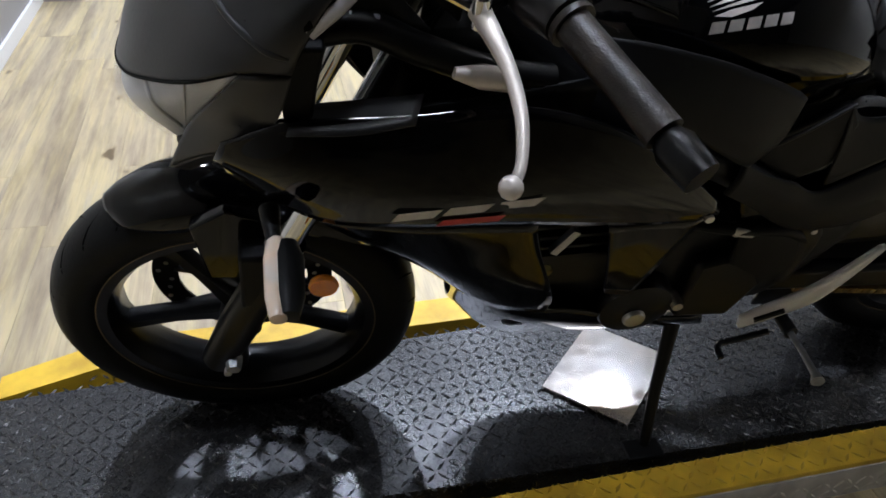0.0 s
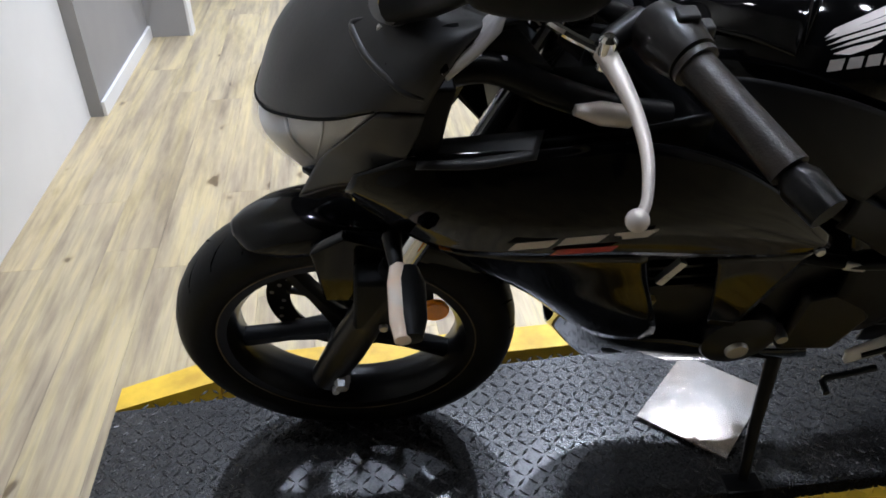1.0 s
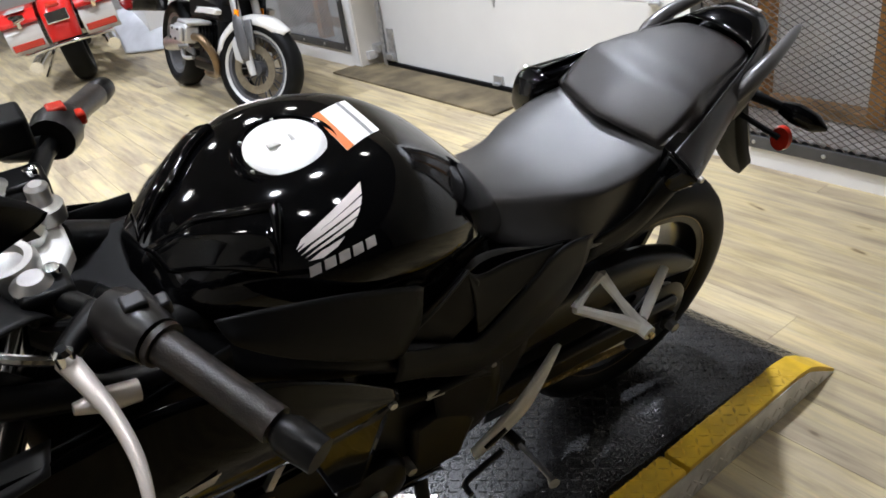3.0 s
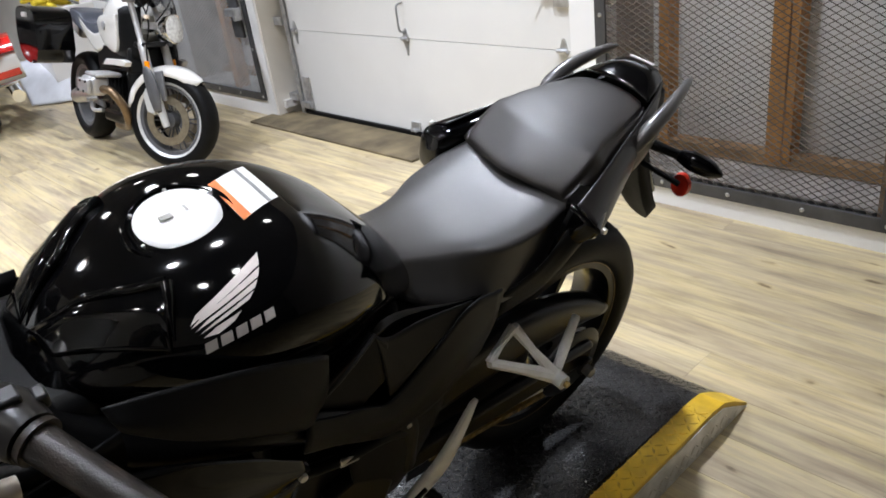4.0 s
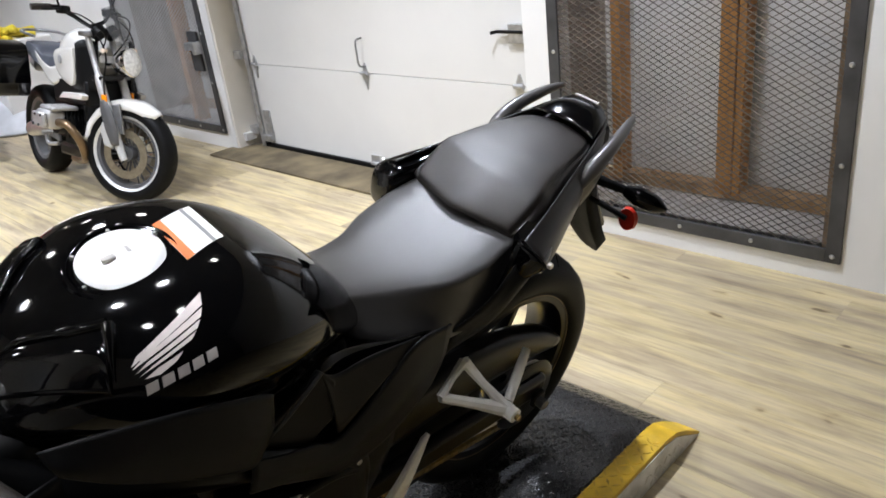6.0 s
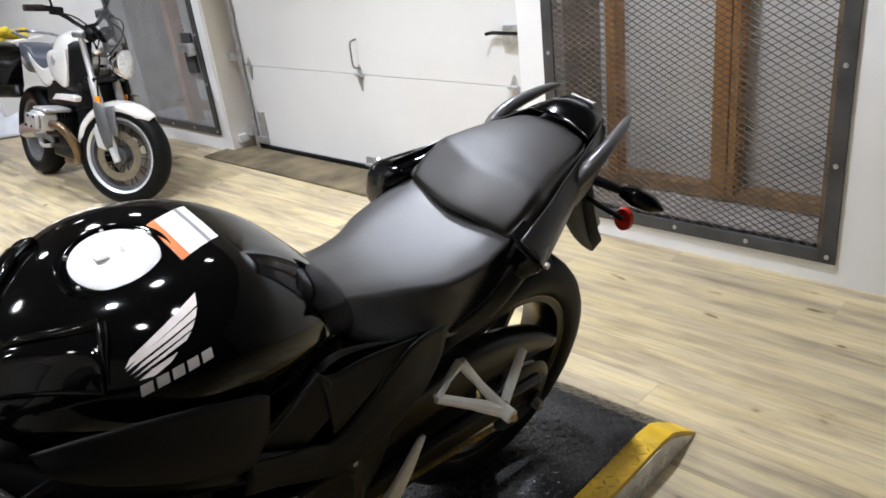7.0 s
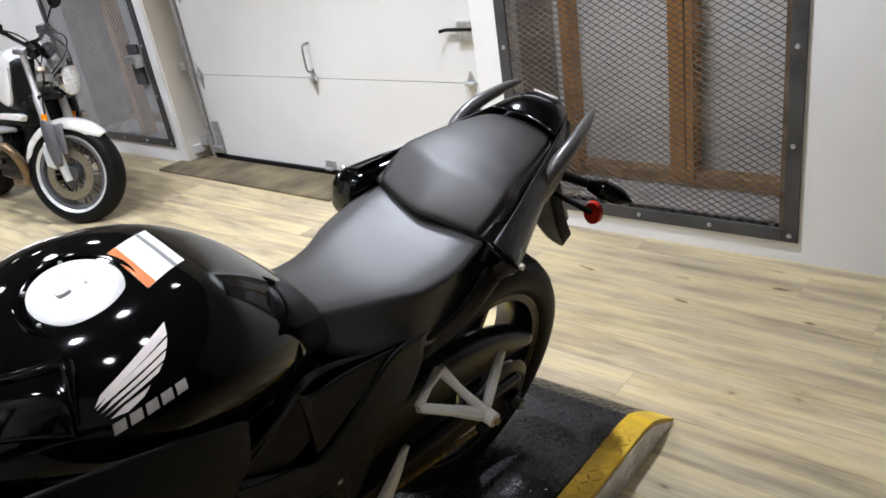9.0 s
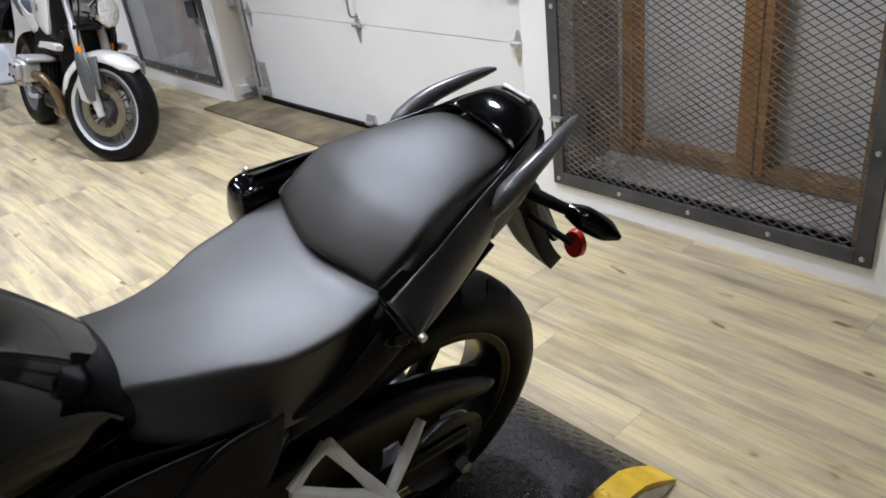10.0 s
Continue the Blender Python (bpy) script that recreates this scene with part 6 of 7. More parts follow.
def road_front():
    T = spoke_wheel(road, "front_tyre", (0, 0, 0.30), 0.30, 0.125, 0.222, 10, FORKGREY, [(-0.06, 0.15), (0.06, 0.15)])
    for y0 in (-1, 1):
        part("rim_line", lathe([(0.213, y0 * 0.050), (0.228, y0 * 0.058), (0.230, y0 * 0.050), (0.213, y0 * 0.044)], 60, (0, 0, 0.30)), SILVERRIM, T, "silver white rim edge")
    for s in (-1, 1):
        f = part("fork_leg", tube([(-0.02, s * 0.10, 0.27), (0.02, s * 0.10, 0.38), (0.085, s * 0.10, 0.60)], [0.020, 0.026, 0.026], 12), SILVERRIM, road, "silver fork leg")
        part("fork_guard", surf([[(-0.005, s * 0.118, 0.36), (0.015, s * 0.128, 0.355), (0.045, s * 0.122, 0.36)], [(-0.005, s * 0.125, 0.46), (0.030, s * 0.138, 0.46), (0.075, s * 0.128, 0.45)], [(0.030, s * 0.125, 0.57), (0.062, s * 0.136, 0.565), (0.100, s * 0.126, 0.555)], [(0.065, s * 0.122, 0.62), (0.082, s * 0.128, 0.62), (0.105, s * 0.122, 0.61)]], 14, 10), FORKGREY, f, "dark grey fork guard", solid=0.006)
        part("stanchion", tube([(0.085, s * 0.10, 0.60), (0.122, s * 0.10, 0.75), (0.126, s * 0.10, 0.765), (0.185, s * 0.10, 1.0)], [0.026, 0.025, 0.017, 0.017], 12), HEADSILVER, f, "silver fork tube")
        part("amber_reflector", boxes(((0.075, s * 0.122, 0.62), (0.035, 0.012, 0.06))), AMBER, f, bevel=0.004)
        part("brake_caliper", prism([(0.055, 0.33), (0.115, 0.35), (0.135, 0.44), (0.12, 0.49), (0.075, 0.48), (0.06, 0.42)], s * 0.062, s * 0.105), SILVERRIM, f, bevel=0.008)
        part("indicator", tube([(0.06, s * 0.09, 0.90), (0.05, s * 0.125, 0.90), (0.045, s * 0.15, 0.90)], [0.006, 0.016, 0.012], 12), CLEARLENS, road, "clear front indicator")
        part("handlebar", tube([(0.24, 0, 1.03), (0.22, s * 0.10, 1.06), (0.26, s * 0.21, 1.125), (0.33, s * 0.31, 1.12)], 0.012, 10, 14), DARKMETAL, road)
        part("grip", tube([(0.29, s * 0.245, 1.126), (0.34, s * 0.335, 1.12)], 0.019, 12), GRIPRUB, road)
        part("lever", tube([(0.24, s * 0.20, 1.12), (0.25, s * 0.27, 1.115), (0.28, s * 0.33, 1.11)], 0.007, 8, 8), DARKMETAL, road)
        m = part("mirror_stalk", tube([(0.26, s * 0.21, 1.125), (0.25, s * 0.26, 1.22), (0.25, s * 0.30, 1.28)], 0.006, 8, 8), DARKMETAL, road)
        part("mirror_head", lathe([(0, -0.02), (0.05, -0.012), (0.06, 0.006), (0, 0.008)], 24, (0.25, s * 0.31, 1.30), "x"), PLASTIC, m)
        part("grip_case", boxes(((0.255, s * 0.19, 1.115), (0.06, 0.06, 0.045))), PLASTIC, road, bevel=0.01)
    rows = []
    for a, hw in ((12, 0.05), (35, 0.062), (60, 0.066), (85, 0.068), (108, 0.064), (124, 0.05), (132, 0.03)):
        a = radians(a)
        rows.append(mirrored([((0.325 + dz) * math.cos(a), -hw * k, 0.30 + (0.325 + dz) * math.sin(a)) for k, dz in ((0, 0), (0.6, -0.006), (1.0, -0.03), (1.05, -0.06))]))
    part("front_mudguard", surf(rows, 24, 18), WHITEBIKE, road, "white front mudguard", solid=0.004)
    for s in (-1, 1):
        part("mudguard_stay", prism([(-0.02, 0.42), (0.06, 0.42), (0.10, 0.58), (0.0, 0.60)], s * 0.075, s * 0.092), GREYLEG, road, bevel=0.006)
    h = part("headlamp", lathe([(0, 0.09), (0.05, 0.07), (0.082, 0.0), (0.086, -0.03), (0.080, -0.035), (0.074, -0.01), (0, 0.03)], 36, (-0.005, 0, 0.83), "x", turn=Matrix.Rotation(radians(8), 4, "Y")), CHROME, road, "round chrome headlamp")
    part("headlamp_lens", lathe([(0, -0.048), (0.05, -0.044), (0.079, -0.03), (0.079, -0.024), (0, -0.04)], 36, (-0.005, 0, 0.83), "x", turn=Matrix.Rotation(radians(8), 4, "Y")), mat("patterned_lamp_glass", (0.78, 0.78, 0.76), 0.1, metal=0.4, var=0.3, scale=60), h, "patterned lamp glass")
    for s in (-1, 1):
        part("lamp_bracket", boxes(((0.06, s * 0.09, 0.85), (0.10, 0.008, 0.04))), GALV, h, smooth=False)
    part("flyscreen", surf([mirrored(r) for r in ([(-0.03, 0, 0.94), (0.0, -0.08, 0.93)], [(0.02, 0, 1.05), (0.05, -0.095, 1.03)], [(0.08, 0, 1.15), (0.10, -0.07, 1.13)])], 10, 16), DARKSMOKE, road, "small smoked flyscreen", solid=0.003)
    for s in (-1, 1):
        part("instrument", lathe([(0, 0.0), (0.045, -0.01), (0.048, 0.03), (0, 0.04)], 24, (0.13, s * 0.055, 0.99), "x", turn=Matrix.Rotation(radians(-40), 4, "Y")), DARKMETAL, road)
    for s in (-1, 1):
        part("brake_hose", tube([(0.25, s * 0.19, 1.10), (0.10, s * 0.16, 1.02), (0.04, s * 0.13, 0.88), (0.07, s * 0.125, 0.70), (0.05, s * 0.11, 0.48)], 0.005, 8, 20), DARKMETAL, road)
        part("cable", tube([(0.26, s * 0.20, 1.11), (0.12, s * 0.19, 1.08), (0.06, s * 0.10, 0.98), (0.14, s * 0.06, 0.86)], 0.004, 8, 18), DARKMETAL, road)
    part("top_yoke", boxes(((0.185, 0, 0.99), (0.08, 0.25, 0.03))), GREYLEG, road, bevel=0.008)
    part("lower_yoke", boxes(((0.13, 0, 0.74), (0.07, 0.24, 0.03))), DARKMETAL, road, bevel=0.008)


steered(road_front, radians(30))
spoke_wheel(road, "rear_tyre", (WB, 0, 0.31), 0.31, 0.16, 0.222, 5, GREYLEG)
RT = [ring(0.22, 0.90, 0.80, 0.11, 0.5, 0.03, 0.05), ring(0.30, 0.985, 0.74, 0.155, 0.5, 0.05, 0.10), ring(0.42, 1.02, 0.70, 0.17, 0.5, 0.06, 0.12), ring(0.54, 1.0, 0.72, 0.165, 0.5, 0.06, 0.12), ring(0.64, 0.93, 0.76, 0.14, 0.5, 0.05, 0.08), ring(0.72, 0.86, 0.78, 0.10, 0.5, 0.03, 0.04)]
rt = part("fuel_tank", surf(RT, 30, 40, True, caps=True), WHITEBIKE, road, "pearl white fuel tank")
for s in (-1, 1):
    part("tank_infill", surf([[(0.12, s * 0.09, 0.95), (0.20, s * 0.145, 0.955), (0.27, s * 0.168, 0.93)], [(0.12, s * 0.10, 0.80), (0.20, s * 0.15, 0.80), (0.27, s * 0.172, 0.80)], [(0.14, s * 0.11, 0.66), (0.24, s * 0.160, 0.66), (0.36, s * 0.165, 0.67)]], 6, 8), PLASTIC, rt, "black tank infill", solid=0.006)
    part("tank_wing", surf([[(x, s * y, z) for x, z in ((0.285, 0.90), (0.40, 0.90), (0.56, 0.88), (0.60, 0.83), (0.54, 0.745), (0.44, 0.70), (0.315, 0.685), (0.275, 0.79))] for y in (0.13, 0.172, 0.184)] + [[(x, s * 0.19, z) for x, z in ((0.30, 0.885), (0.40, 0.885), (0.54, 0.865), (0.575, 0.825), (0.52, 0.765), (0.43, 0.725), (0.33, 0.71), (0.29, 0.79))]], 10, 40, True, caps=True), WHITEBIKE, rt, "white lower tank flank")
    part("tank_badge", lathe([(0, -0.004), (0.026, -0.004), (0.026, 0.004), (0, 0.004)], 20, (0.47, s * 0.192, 0.83)), INK, rt, "dark round badge")
    part("side_panel", surf([[(0.60, s * 0.150, 0.80), (0.74, s * 0.158, 0.77), (0.90, s * 0.155, 0.80), (1.06, s * 0.145, 0.86)], [(0.58, s * 0.150, 0.70), (0.72, s * 0.158, 0.66), (0.88, s * 0.155, 0.73), (1.06, s * 0.145, 0.83)]], 6, 14), WHITEBIKE, road, "white side panel", solid=0.005)
    part("radiator_trim", prism([(0.14, 0.635), (0.20, 0.645), (0.46, 0.635), (0.54, 0.59), (0.40, 0.60), (0.16, 0.605)], s * 0.155, s * 0.195), WHITEBIKE, road, "white trim strip", bevel=0.006)
    cy = part("cylinder", tube([(0.42, s * 0.10, 0.44), (0.41, s * 0.26, 0.46)], [0.08, 0.075], 14), DARKMETAL, road, "black engine cylinder")
    part("cylinder_head", boxes(((0.44, s * 0.28, 0.475), (0.20, 0.11, 0.115))), HEADSILVER, cy, "silver cylinder head", bevel=0.02)
    part("head_shroud", boxes(((0.42, s * 0.235, 0.542), (0.21, 0.16, 0.028))), HEADSILVER, cy, bevel=0.012)
    for k in range(4):
        part("cover_bolt", lathe([(0, -0.004), (0.008, -0.004), (0.008, 0.004), (0, 0.004)], 10, (0.36 + 0.047 * k, s * 0.366, 0.475 + 0.03 * (-1) ** k)), DARKMETAL, cy)
    part("head_cover", boxes(((0.43, s * 0.348, 0.475), (0.19, 0.03, 0.09))), HEADSILVER, cy, bevel=0.012)
    for k in range(5):
        part("cooling_fin", boxes(((0.42, s * (0.13 + 0.022 * k), 0.45), (0.175, 0.006, 0.165))), DARKMETAL, cy, smooth=False)
    part("header_pipe", tube([(0.34, s * 0.27, 0.46), (0.25, s * 0.25, 0.45), (0.21, s * 0.20, 0.36), (0.25, s * 0.16, 0.26), (0.40, s * 0.12, 0.21), (0.60, s * 0.10, 0.20)], 0.025, 12, 24), EXHAUST, road, "heat tinted exhaust header")
    part("foot_peg", tube([(0.78, s * 0.12, 0.36), (0.77, s * 0.24, 0.35)], 0.014, 10), ALU, road)
    cs = part("side_case", surf([[(x, s * y, z) for x, z in ((1.14, 0.64), (1.16, 0.84), (1.24, 0.90), (1.52, 0.91), (1.60, 0.83), (1.58, 0.66), (1.46, 0.56), (1.22, 0.55))] for y in (0.16, 0.20, 0.36, 0.40)], 12, 40, True, caps=True), GLOSS, road, "black hard side case")
    part("case_latch", boxes(((1.36, s * 0.405, 0.86), (0.10, 0.012, 0.03))), SILVERDEC, cs, smooth=False)
part("oil_cooler", boxes(((0.245, 0, 0.50), (0.05, 0.30, 0.26)), ((0.30, 0, 0.34), (0.10, 0.26, 0.20))), DARKMETAL, road, "black oil cooler", bevel=0.012)
part("belly_plate", boxes(((0.55, 0, 0.25), (0.46, 0.26, 0.08))), DARKMETAL, road, bevel=0.02)
for s in (-1, 1):
    part("peg_plate", prism([(0.66, 0.30), (0.84, 0.32), (0.90, 0.48), (0.74, 0.52)], s * 0.15, s * 0.17), STEEL, road, "dull steel peg plate", bevel=0.006)
    part("peg_link", tube([(0.58, s * 0.20, 0.30), (0.70, s * 0.22, 0.29), (0.80, s * 0.20, 0.33)], 0.012, 8, 10), GALV, road)
part("engine", boxes(((0.50, 0, 0.42), (0.42, 0.24, 0.30)), ((0.55, 0, 0.62), (0.36, 0.22, 0.14)), ((0.24, 0, 0.56), (0.05, 0.22, 0.34))), DARKMETAL, road, "black engine block", bevel=0.03)
part("engine_cover", boxes(((0.46, 0, 0.64), (0.56, 0.31, 0.16)), ((0.60, 0, 0.50), (0.40, 0.26, 0.16))), PLASTIC, road, bevel=0.02)
part("frame", tube([(0.22, 0, 0.85), (0.45, 0, 0.66), (0.75, 0, 0.66), (1.30, 0, 0.82)], 0.035, 10, 16), DARKMETAL, road)
part("swingarm", tube([(0.75, 0.08, 0.40), (1.05, 0.11, 0.34), (WB, 0.11, 0.31)], [0.05, 0.045, 0.055], 12), ALU, road)
part("silencer", tube([(0.85, -0.14, 0.30), (1.0, -0.17, 0.34), (1.42, -0.20, 0.46)], [0.03, 0.055, 0.05], 16), CHROME, road)
part("seat", surf([seatring(0.70, 0.855, 0.09, 0.79), seatring(0.82, 0.84, 0.13, 0.76), seatring(0.98, 0.85, 0.15, 0.77), seatring(1.10, 0.90, 0.15, 0.80), seatring(1.35, 0.92, 0.12, 0.84)], 26, 36, True, caps=True), mat("blue_grey_vinyl", (0.06, 0.065, 0.08), 0.45, var=0.15, scale=15, bump=0.2, bscale=800), road, "dark blue-grey stepped seat")
part("luggage_rack", tube([(1.1, -0.13, 0.95), (1.4, -0.12, 0.98), (1.52, 0, 0.99), (1.4, 0.12, 0.98), (1.1, 0.13, 0.95)], 0.010, 8, 20), STEEL, road)
part("rear_mudguard", boxes(((1.42, 0, 0.80), (0.3, 0.16, 0.1), Matrix.Rotation(radians(-20), 4, "Y"))), WHITEBIKE, road, bevel=0.03)
part("side_stand", tube([(0.62, -0.12, 0.28), (0.68, -0.28, 0.03)], 0.013, 8), DARKMETAL, road)

# red and white touring bike, seen from behind
tour = thing("touring_motorcycle", "red and white touring motorcycle with hard saddlebags", "motorcycle")
tour.matrix_world = pose(1.585, 5.55, 0.001, 0, 0, -104) @ pose(0, 0, 0, 6, 0, 0)
# local x runs towards the tail
spoke_wheel(tour, "rear_tyre", (0, 0, 0.32), 0.32, 0.17, 0.21, 9, CHROME)
spoke_wheel(tour, "front_tyre", (-1.62, 0, 0.32), 0.32, 0.13, 0.22, 9, CHROME)
rows = []
for a, hw in ((8, 0.11), (30, 0.115), (60, 0.12), (90, 0.12), (120, 0.12)):
    a = radians(a)
    rows.append(mirrored([((0.375 + dz) * math.cos(a), -hw * k, 0.33 + (0.375 + dz) * math.sin(a)) for k, dz in ((0, 0), (0.6, -0.01), (0.95, -0.05), (1.0, -0.12))]))
part("rear_mudguard", surf(rows, 20, 16), REDBIKE, tour, "candy red rear mudguard", solid=0.004)
part("plate_frame", boxes(((0.335, 0, 0.545), (0.02, 0.16, 0.09), Matrix.Rotation(radians(-30), 4, "Y"))), CHROME, tour, "chrome plate frame", bevel=0.008)
part("tail_lamp", boxes(((0.31, 0, 0.63), (0.03, 0.10, 0.045), Matrix.Rotation(radians(-40), 4, "Y"))), REDLENS, tour, bevel=0.012)
part("bumper_rail", tube([(0.12, -0.36, 0.36), (0.30, -0.30, 0.34), (0.40, -0.10, 0.36), (0.40, 0.10, 0.36), (0.30, 0.30, 0.34), (0.12, 0.36, 0.36)], 0.013, 10, 24), CHROME, tour, "chrome rear rail")
for s in (-1, 1):
    def q(x, y, z):
        return (x, s * y, z)
    bag = part("saddlebag", surf([[q(x, y0 + dy, z) for x, z, dy in ((-0.34, 0.36, 0), (-0.36, 0.52, 0), (-0.2, 0.565, 0), (0.1, 0.56, 0), (0.24, 0.53, 0), (0.26, 0.40, 0), (0.16, 0.33, 0), (-0.2, 0.32, 0))] for y0 in (0.145, 0.17, 0.36, 0.395)], 10, 36, True, caps=True), WHITEBIKE, tour, "white saddlebag with red lid")
    part("bag_lid", surf([[q(x, y0, z) for x, z in ((-0.35, 0.535), (-0.34, 0.60), (-0.15, 0.64), (0.12, 0.635), (0.25, 0.59), (0.255, 0.545), (0.1, 0.565), (-0.2, 0.57))] for y0 in (0.14, 0.17, 0.365, 0.40)], 10, 36, True, caps=True), REDBIKE, bag, "red bag lid")
    part("bag_strip", boxes((q(0.262, 0.27, 0.40), (0.02, 0.22, 0.05))), REDLENS, bag, "red reflector strip", bevel=0.006)
    part("bag_hinge", boxes((q(0.262, 0.27, 0.555), (0.02, 0.03, 0.06))), CHROME, bag, bevel=0.004)
    part("lid_stripe", boxes((q(0.10, 0.27, 0.640), (0.22, 0.14, 0.006))), WHITEBIKE, bag, "white lid stripe", bevel=0.002)
    part("exhaust", tube([q(-0.9, 0.16, 0.22), q(-0.3, 0.27, 0.22), q(0.30, 0.29, 0.24)], [0.03, 0.045, 0.045], 14), CHROME, tour)
    part("lamp_pod", tube([q(0.30, 0.22, 0.60), q(0.34, 0.30, 0.60)], [0.02, 0.035], 12), CHROME, tour)
    part("handlebar", tube([(-1.15, 0, 1.0), q(-1.10, 0.2, 1.08), q(-0.95, 0.38, 1.05)], 0.013, 8, 10), CHROME, tour)
part("engine", boxes(((-0.85, 0, 0.42), (0.5, 0.3, 0.36))), CHROME, tour, bevel=0.05)
part("frame_cover", boxes(((-0.45, 0, 0.55), (0.5, 0.26, 0.22))), DARKMETAL, tour, bevel=0.05)
part("fuel_tank", surf([ring(-1.12, 0.82, 0.70, 0.10), ring(-1.0, 0.90, 0.68, 0.16), ring(-0.8, 0.91, 0.68, 0.17), ring(-0.58, 0.82, 0.68, 0.11)], 16, 30, True, caps=True), REDBIKE, tour, "candy red fuel tank")
part("seat", surf([seatring(-0.60, 0.78, 0.12, 0.68), seatring(-0.4, 0.74, 0.18, 0.64), seatring(-0.15, 0.79, 0.17, 0.68), seatring(0.12, 0.80, 0.12, 0.70)], 16, 30, True, caps=True), VINYL, tour, "black seat")
part("fork", tube([(-1.62, 0.1, 0.32), (-1.32, 0.1, 0.95)], 0.03, 10), CHROME, tour)
part("side_stand", tube([(-0.5, -0.15, 0.25), (-0.42, -0.34, 0.02)], 0.012, 8), CHROME, tour)


# two cruisers further down the room, front wheels towards the door
def cruiser(name, label, m, paint, wheel, legs):
    c = thing(name, label, "motorcycle", m)
    steered_turn = radians(20)

    def front():
        spoke_wheel(c, "front_tyre", (0, 0, 0.33), 0.33, 0.12, 0.25, 10, wheel, [(0.06, 0.14)])
        for s in (-1, 1):
            part("fork_leg", tube([(0, s * 0.10, 0.33), (0.10, s * 0.10, 0.60), (0.24, s * 0.10, 0.98)], [0.032, 0.036, 0.026], 12), legs, c)
            part("handlebar", tube([(0.26, 0, 1.0), (0.28, s * 0.2, 1.08), (0.42, s * 0.40, 1.05)], 0.013, 8, 10), CHROME, c)
        rows = []
        for a, hw in ((30, 0.07), (70, 0.075), (110, 0.075), (140, 0.06)):
            a = radians(a)
            rows.append(mirrored([((0.36 + dz) * math.cos(a), -hw * k, 0.33 + (0.36 + dz) * math.sin(a)) for k, dz in ((0, 0), (0.7, -0.01), (1.0, -0.06))]))
        part("front_mudguard", surf(rows, 16, 14), paint, c, solid=0.004)
        part("headlamp", lathe([(0, 0.08), (0.07, 0.06), (0.10, 0.0), (0.09, -0.02), (0, -0.03)], 28, (0.12, 0, 0.88), "x"), CHROME, c)
    before = set(bpy.data.objects)
    front()
    for o in set(bpy.data.objects) - before:
        o.data.transform(Matrix.Rotation(steered_turn, 4, "Z"))
    spoke_wheel(c, "rear_tyre", (1.6, 0, 0.32), 0.32, 0.16, 0.21, 10, wheel)
    part("engine", boxes(((0.72, 0, 0.42), (0.5, 0.3, 0.4))), CHROME, c, "chrome engine", bevel=0.05)
    part("fuel_tank", surf([ring(0.32, 0.86, 0.74, 0.09), ring(0.45, 0.93, 0.72, 0.15), ring(0.65, 0.93, 0.72, 0.16), ring(0.88, 0.82, 0.72, 0.10)], 16, 30, True, caps=True), paint, c)
    part("seat", surf([seatring(0.85, 0.76, 0.11, 0.66), seatring(1.05, 0.70, 0.17, 0.62), seatring(1.3, 0.76, 0.14, 0.66), seatring(1.5, 0.79, 0.10, 0.70)], 14, 28, True, caps=True), VINYL, c)
    part("rear_mudguard", boxes(((1.62, 0, 0.62), (0.5, 0.18, 0.14))), paint, c, bevel=0.05)
    part("exhaust", tube([(0.5, 0.18, 0.35), (0.7, 0.2, 0.22), (1.7, 0.2, 0.22)], 0.035, 12, 10), CHROME, c)
    part("side_stand", tube([(0.75, -0.14, 0.24), (0.85, -0.36, 0.02)], 0.012, 8), CHROME, c)
    return c


cruiser("cruiser_motorcycle", "black cruiser motorcycle with chrome spoked wheels", pose(0.06, 5.45, 0.001, 0, 0, 78) @ pose(0, 0, 0, 6, 0, 0), GLOSS, CHROME, CHROME)
cruiser("cruiser_motorcycle", "dark red cruiser motorcycle with a silver fork", pose(-0.68, 5.35, 0.001, 0, 0, 82) @ pose(0, 0, 0, 6, 0, 0), mat("dark_red_paint", (0.10, 0.012, 0.012), 0.2, coat=0.5), DARKMETAL, SILVERRIM)
cruiser("cruiser_motorcycle", "black cruiser motorcycle parked deeper in the room", pose(0.75, 7.6, 0.001, 0, 0, 70) @ pose(0, 0, 0, 6, 0, 0), GLOSS, CHROME, DARKMETAL)

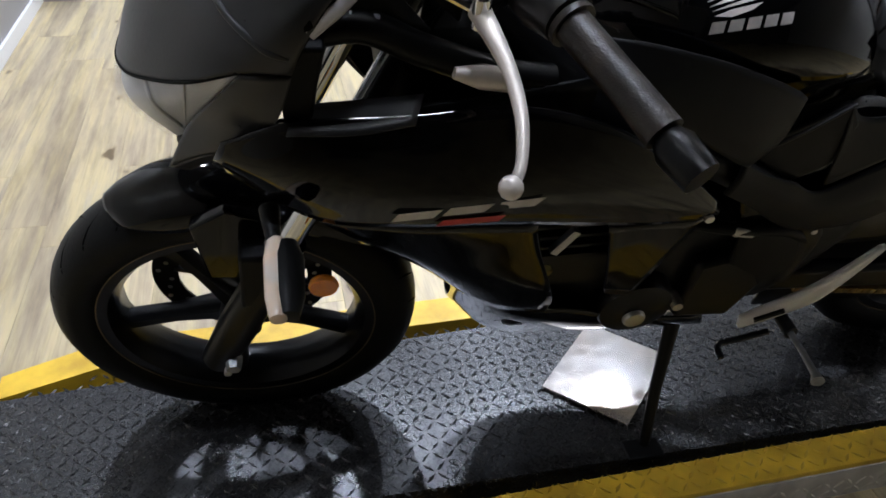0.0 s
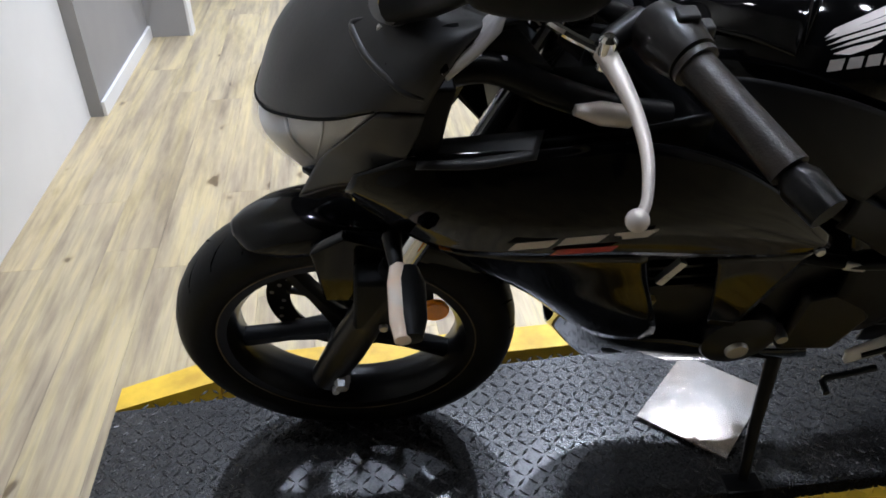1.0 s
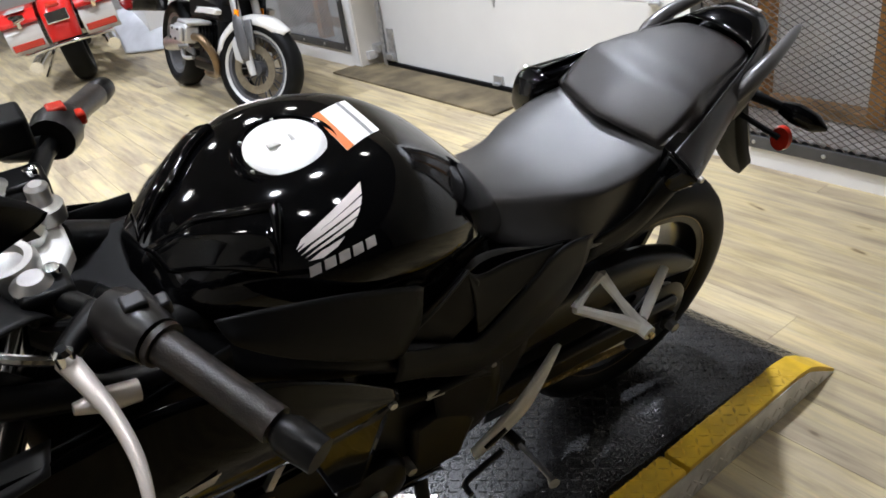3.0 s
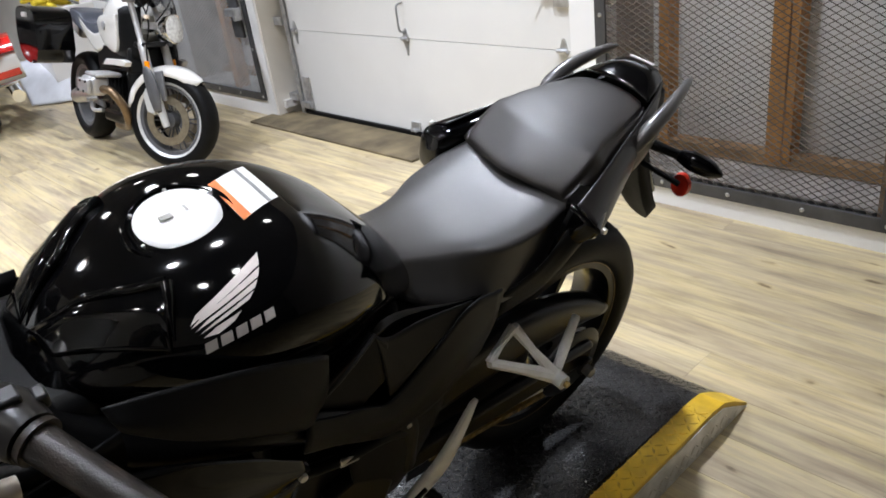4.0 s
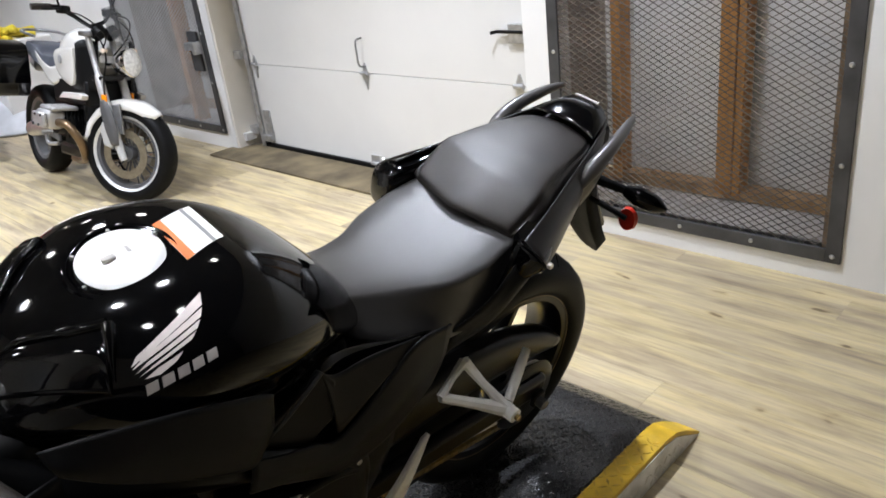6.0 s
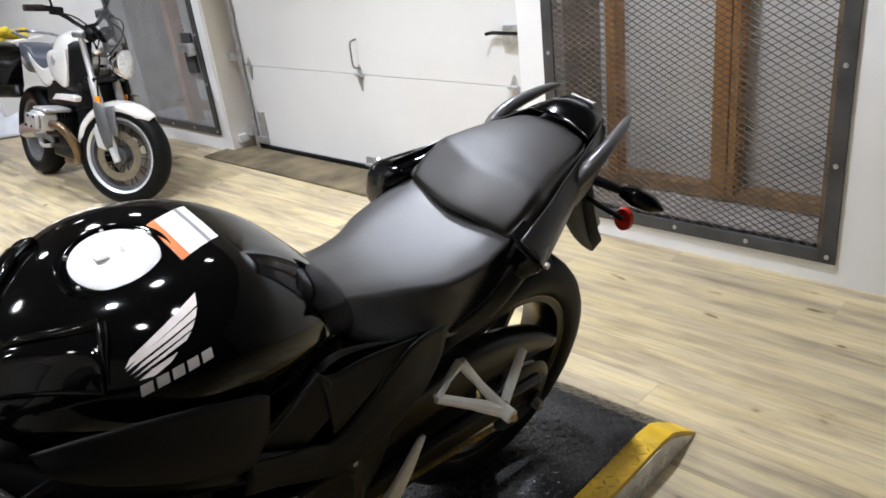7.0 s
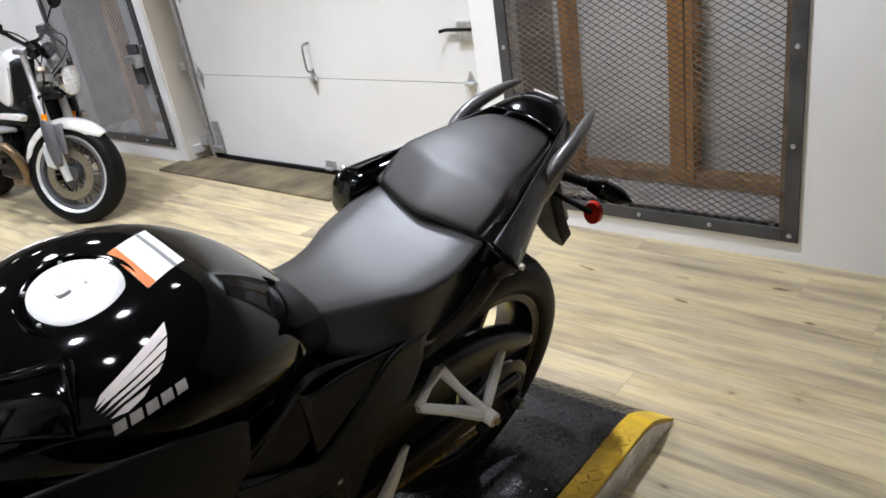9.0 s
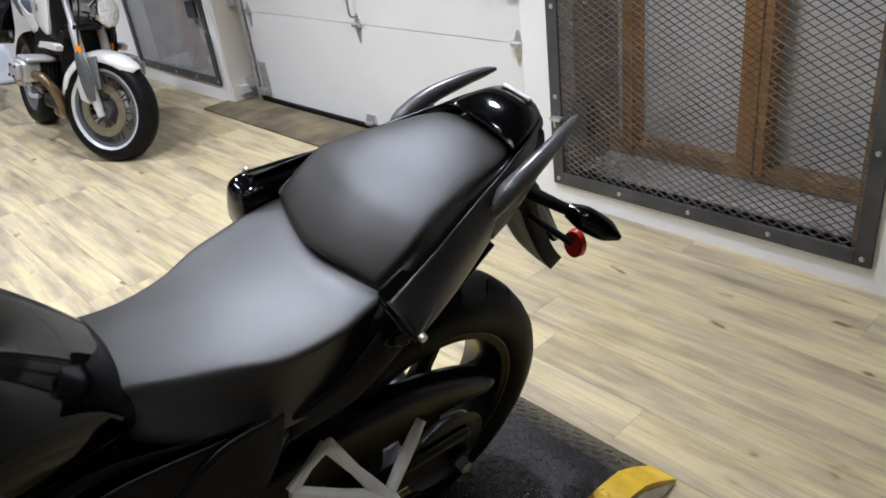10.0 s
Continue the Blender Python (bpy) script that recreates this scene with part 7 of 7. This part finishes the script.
# strap pile and sheet behind the roadster
pile = thing("strap_pile", "yellow tie-down straps heaped on a white box", "strap pile", pose(2.55, 6.3, 0))
part("box", boxes(((0, 0, 0.37), (0.5, 0.5, 0.74))), WHITEPAINT, pile, "white box", bevel=0.01)
rng = random.Random(9)
for k in range(12):
    p = Vector((rng.uniform(-0.15, 0.15), rng.uniform(-0.15, 0.15), 0.76 + rng.uniform(0, 0.08)))
    part("strap", tube([p, p + Vector((rng.uniform(-0.12, 0.12), rng.uniform(-0.12, 0.12), rng.uniform(-0.02, 0.05))), p + Vector((rng.uniform(-0.2, 0.2), rng.uniform(-0.2, 0.2), -0.01))], 0.022, 8, 10), TARP, pile)
part("blue_bundle", tube([(-0.16, 0.05, 0.80), (-0.12, 0.1, 0.90), (-0.05, 0.14, 0.98)], 0.035, 10), BLUE, pile, "blue bundle")
sheet = tagged(part("floor_sheet", surf([[(2.05, 6.1, 0.01), (2.25, 5.9, 0.012), (2.5, 5.8, 0.01)], [(2.08, 6.3, 0.16), (2.28, 6.15, 0.20), (2.55, 6.05, 0.17)], [(2.1, 6.6, 0.30), (2.32, 6.5, 0.33), (2.6, 6.4, 0.30)]], 16, 20), CLOTH, solid=0.004), "crumpled pale plastic sheet on the floor", "plastic sheet")


# ---------------------------------------------------------------- floor boards
def boards():
    """Boards near the bike are parts; the far ones are joined."""
    rng = random.Random(4)
    pw, pl, gap = 0.150, 1.22, 0.0006
    bm = boxes(((0, 0, 0), (pw - gap, pl - gap, 0.008)))
    bmesh.ops.bevel(bm, geom=[e for e in bm.edges if all(v.co.z > 0 for v in e.verts)], offset=0.0005, segments=1, affect="EDGES")
    first = None
    far = bmesh.new()
    x = -1.05
    while x < 3.05:
        y = -3.6 + rng.random() * pl
        while y < 10.2:
            near = -1.2 < y < 4.6 and x > -0.95
            if near and first is None:
                first = part("plank", bm, PLANK, floor, smooth=False)
                first.location = (x, y, -0.004)
            elif near:
                o = new("plank", first.data)
                o.parent = floor
                o.location = (x, y, -0.004)
            else:
                box(far, (x, y, -0.004), (pw - gap, pl - gap, 0.008))
            y += pl
        x += pw
    for i in range(16):
        box(far, (-1.20 - pw * i, 6.0, -0.004), (pw - gap, 8.0, 0.008))
    part("plank_field", far, PLANKFAR, floor, "far boards", smooth=False)["kind"] = "stuff"


boards()
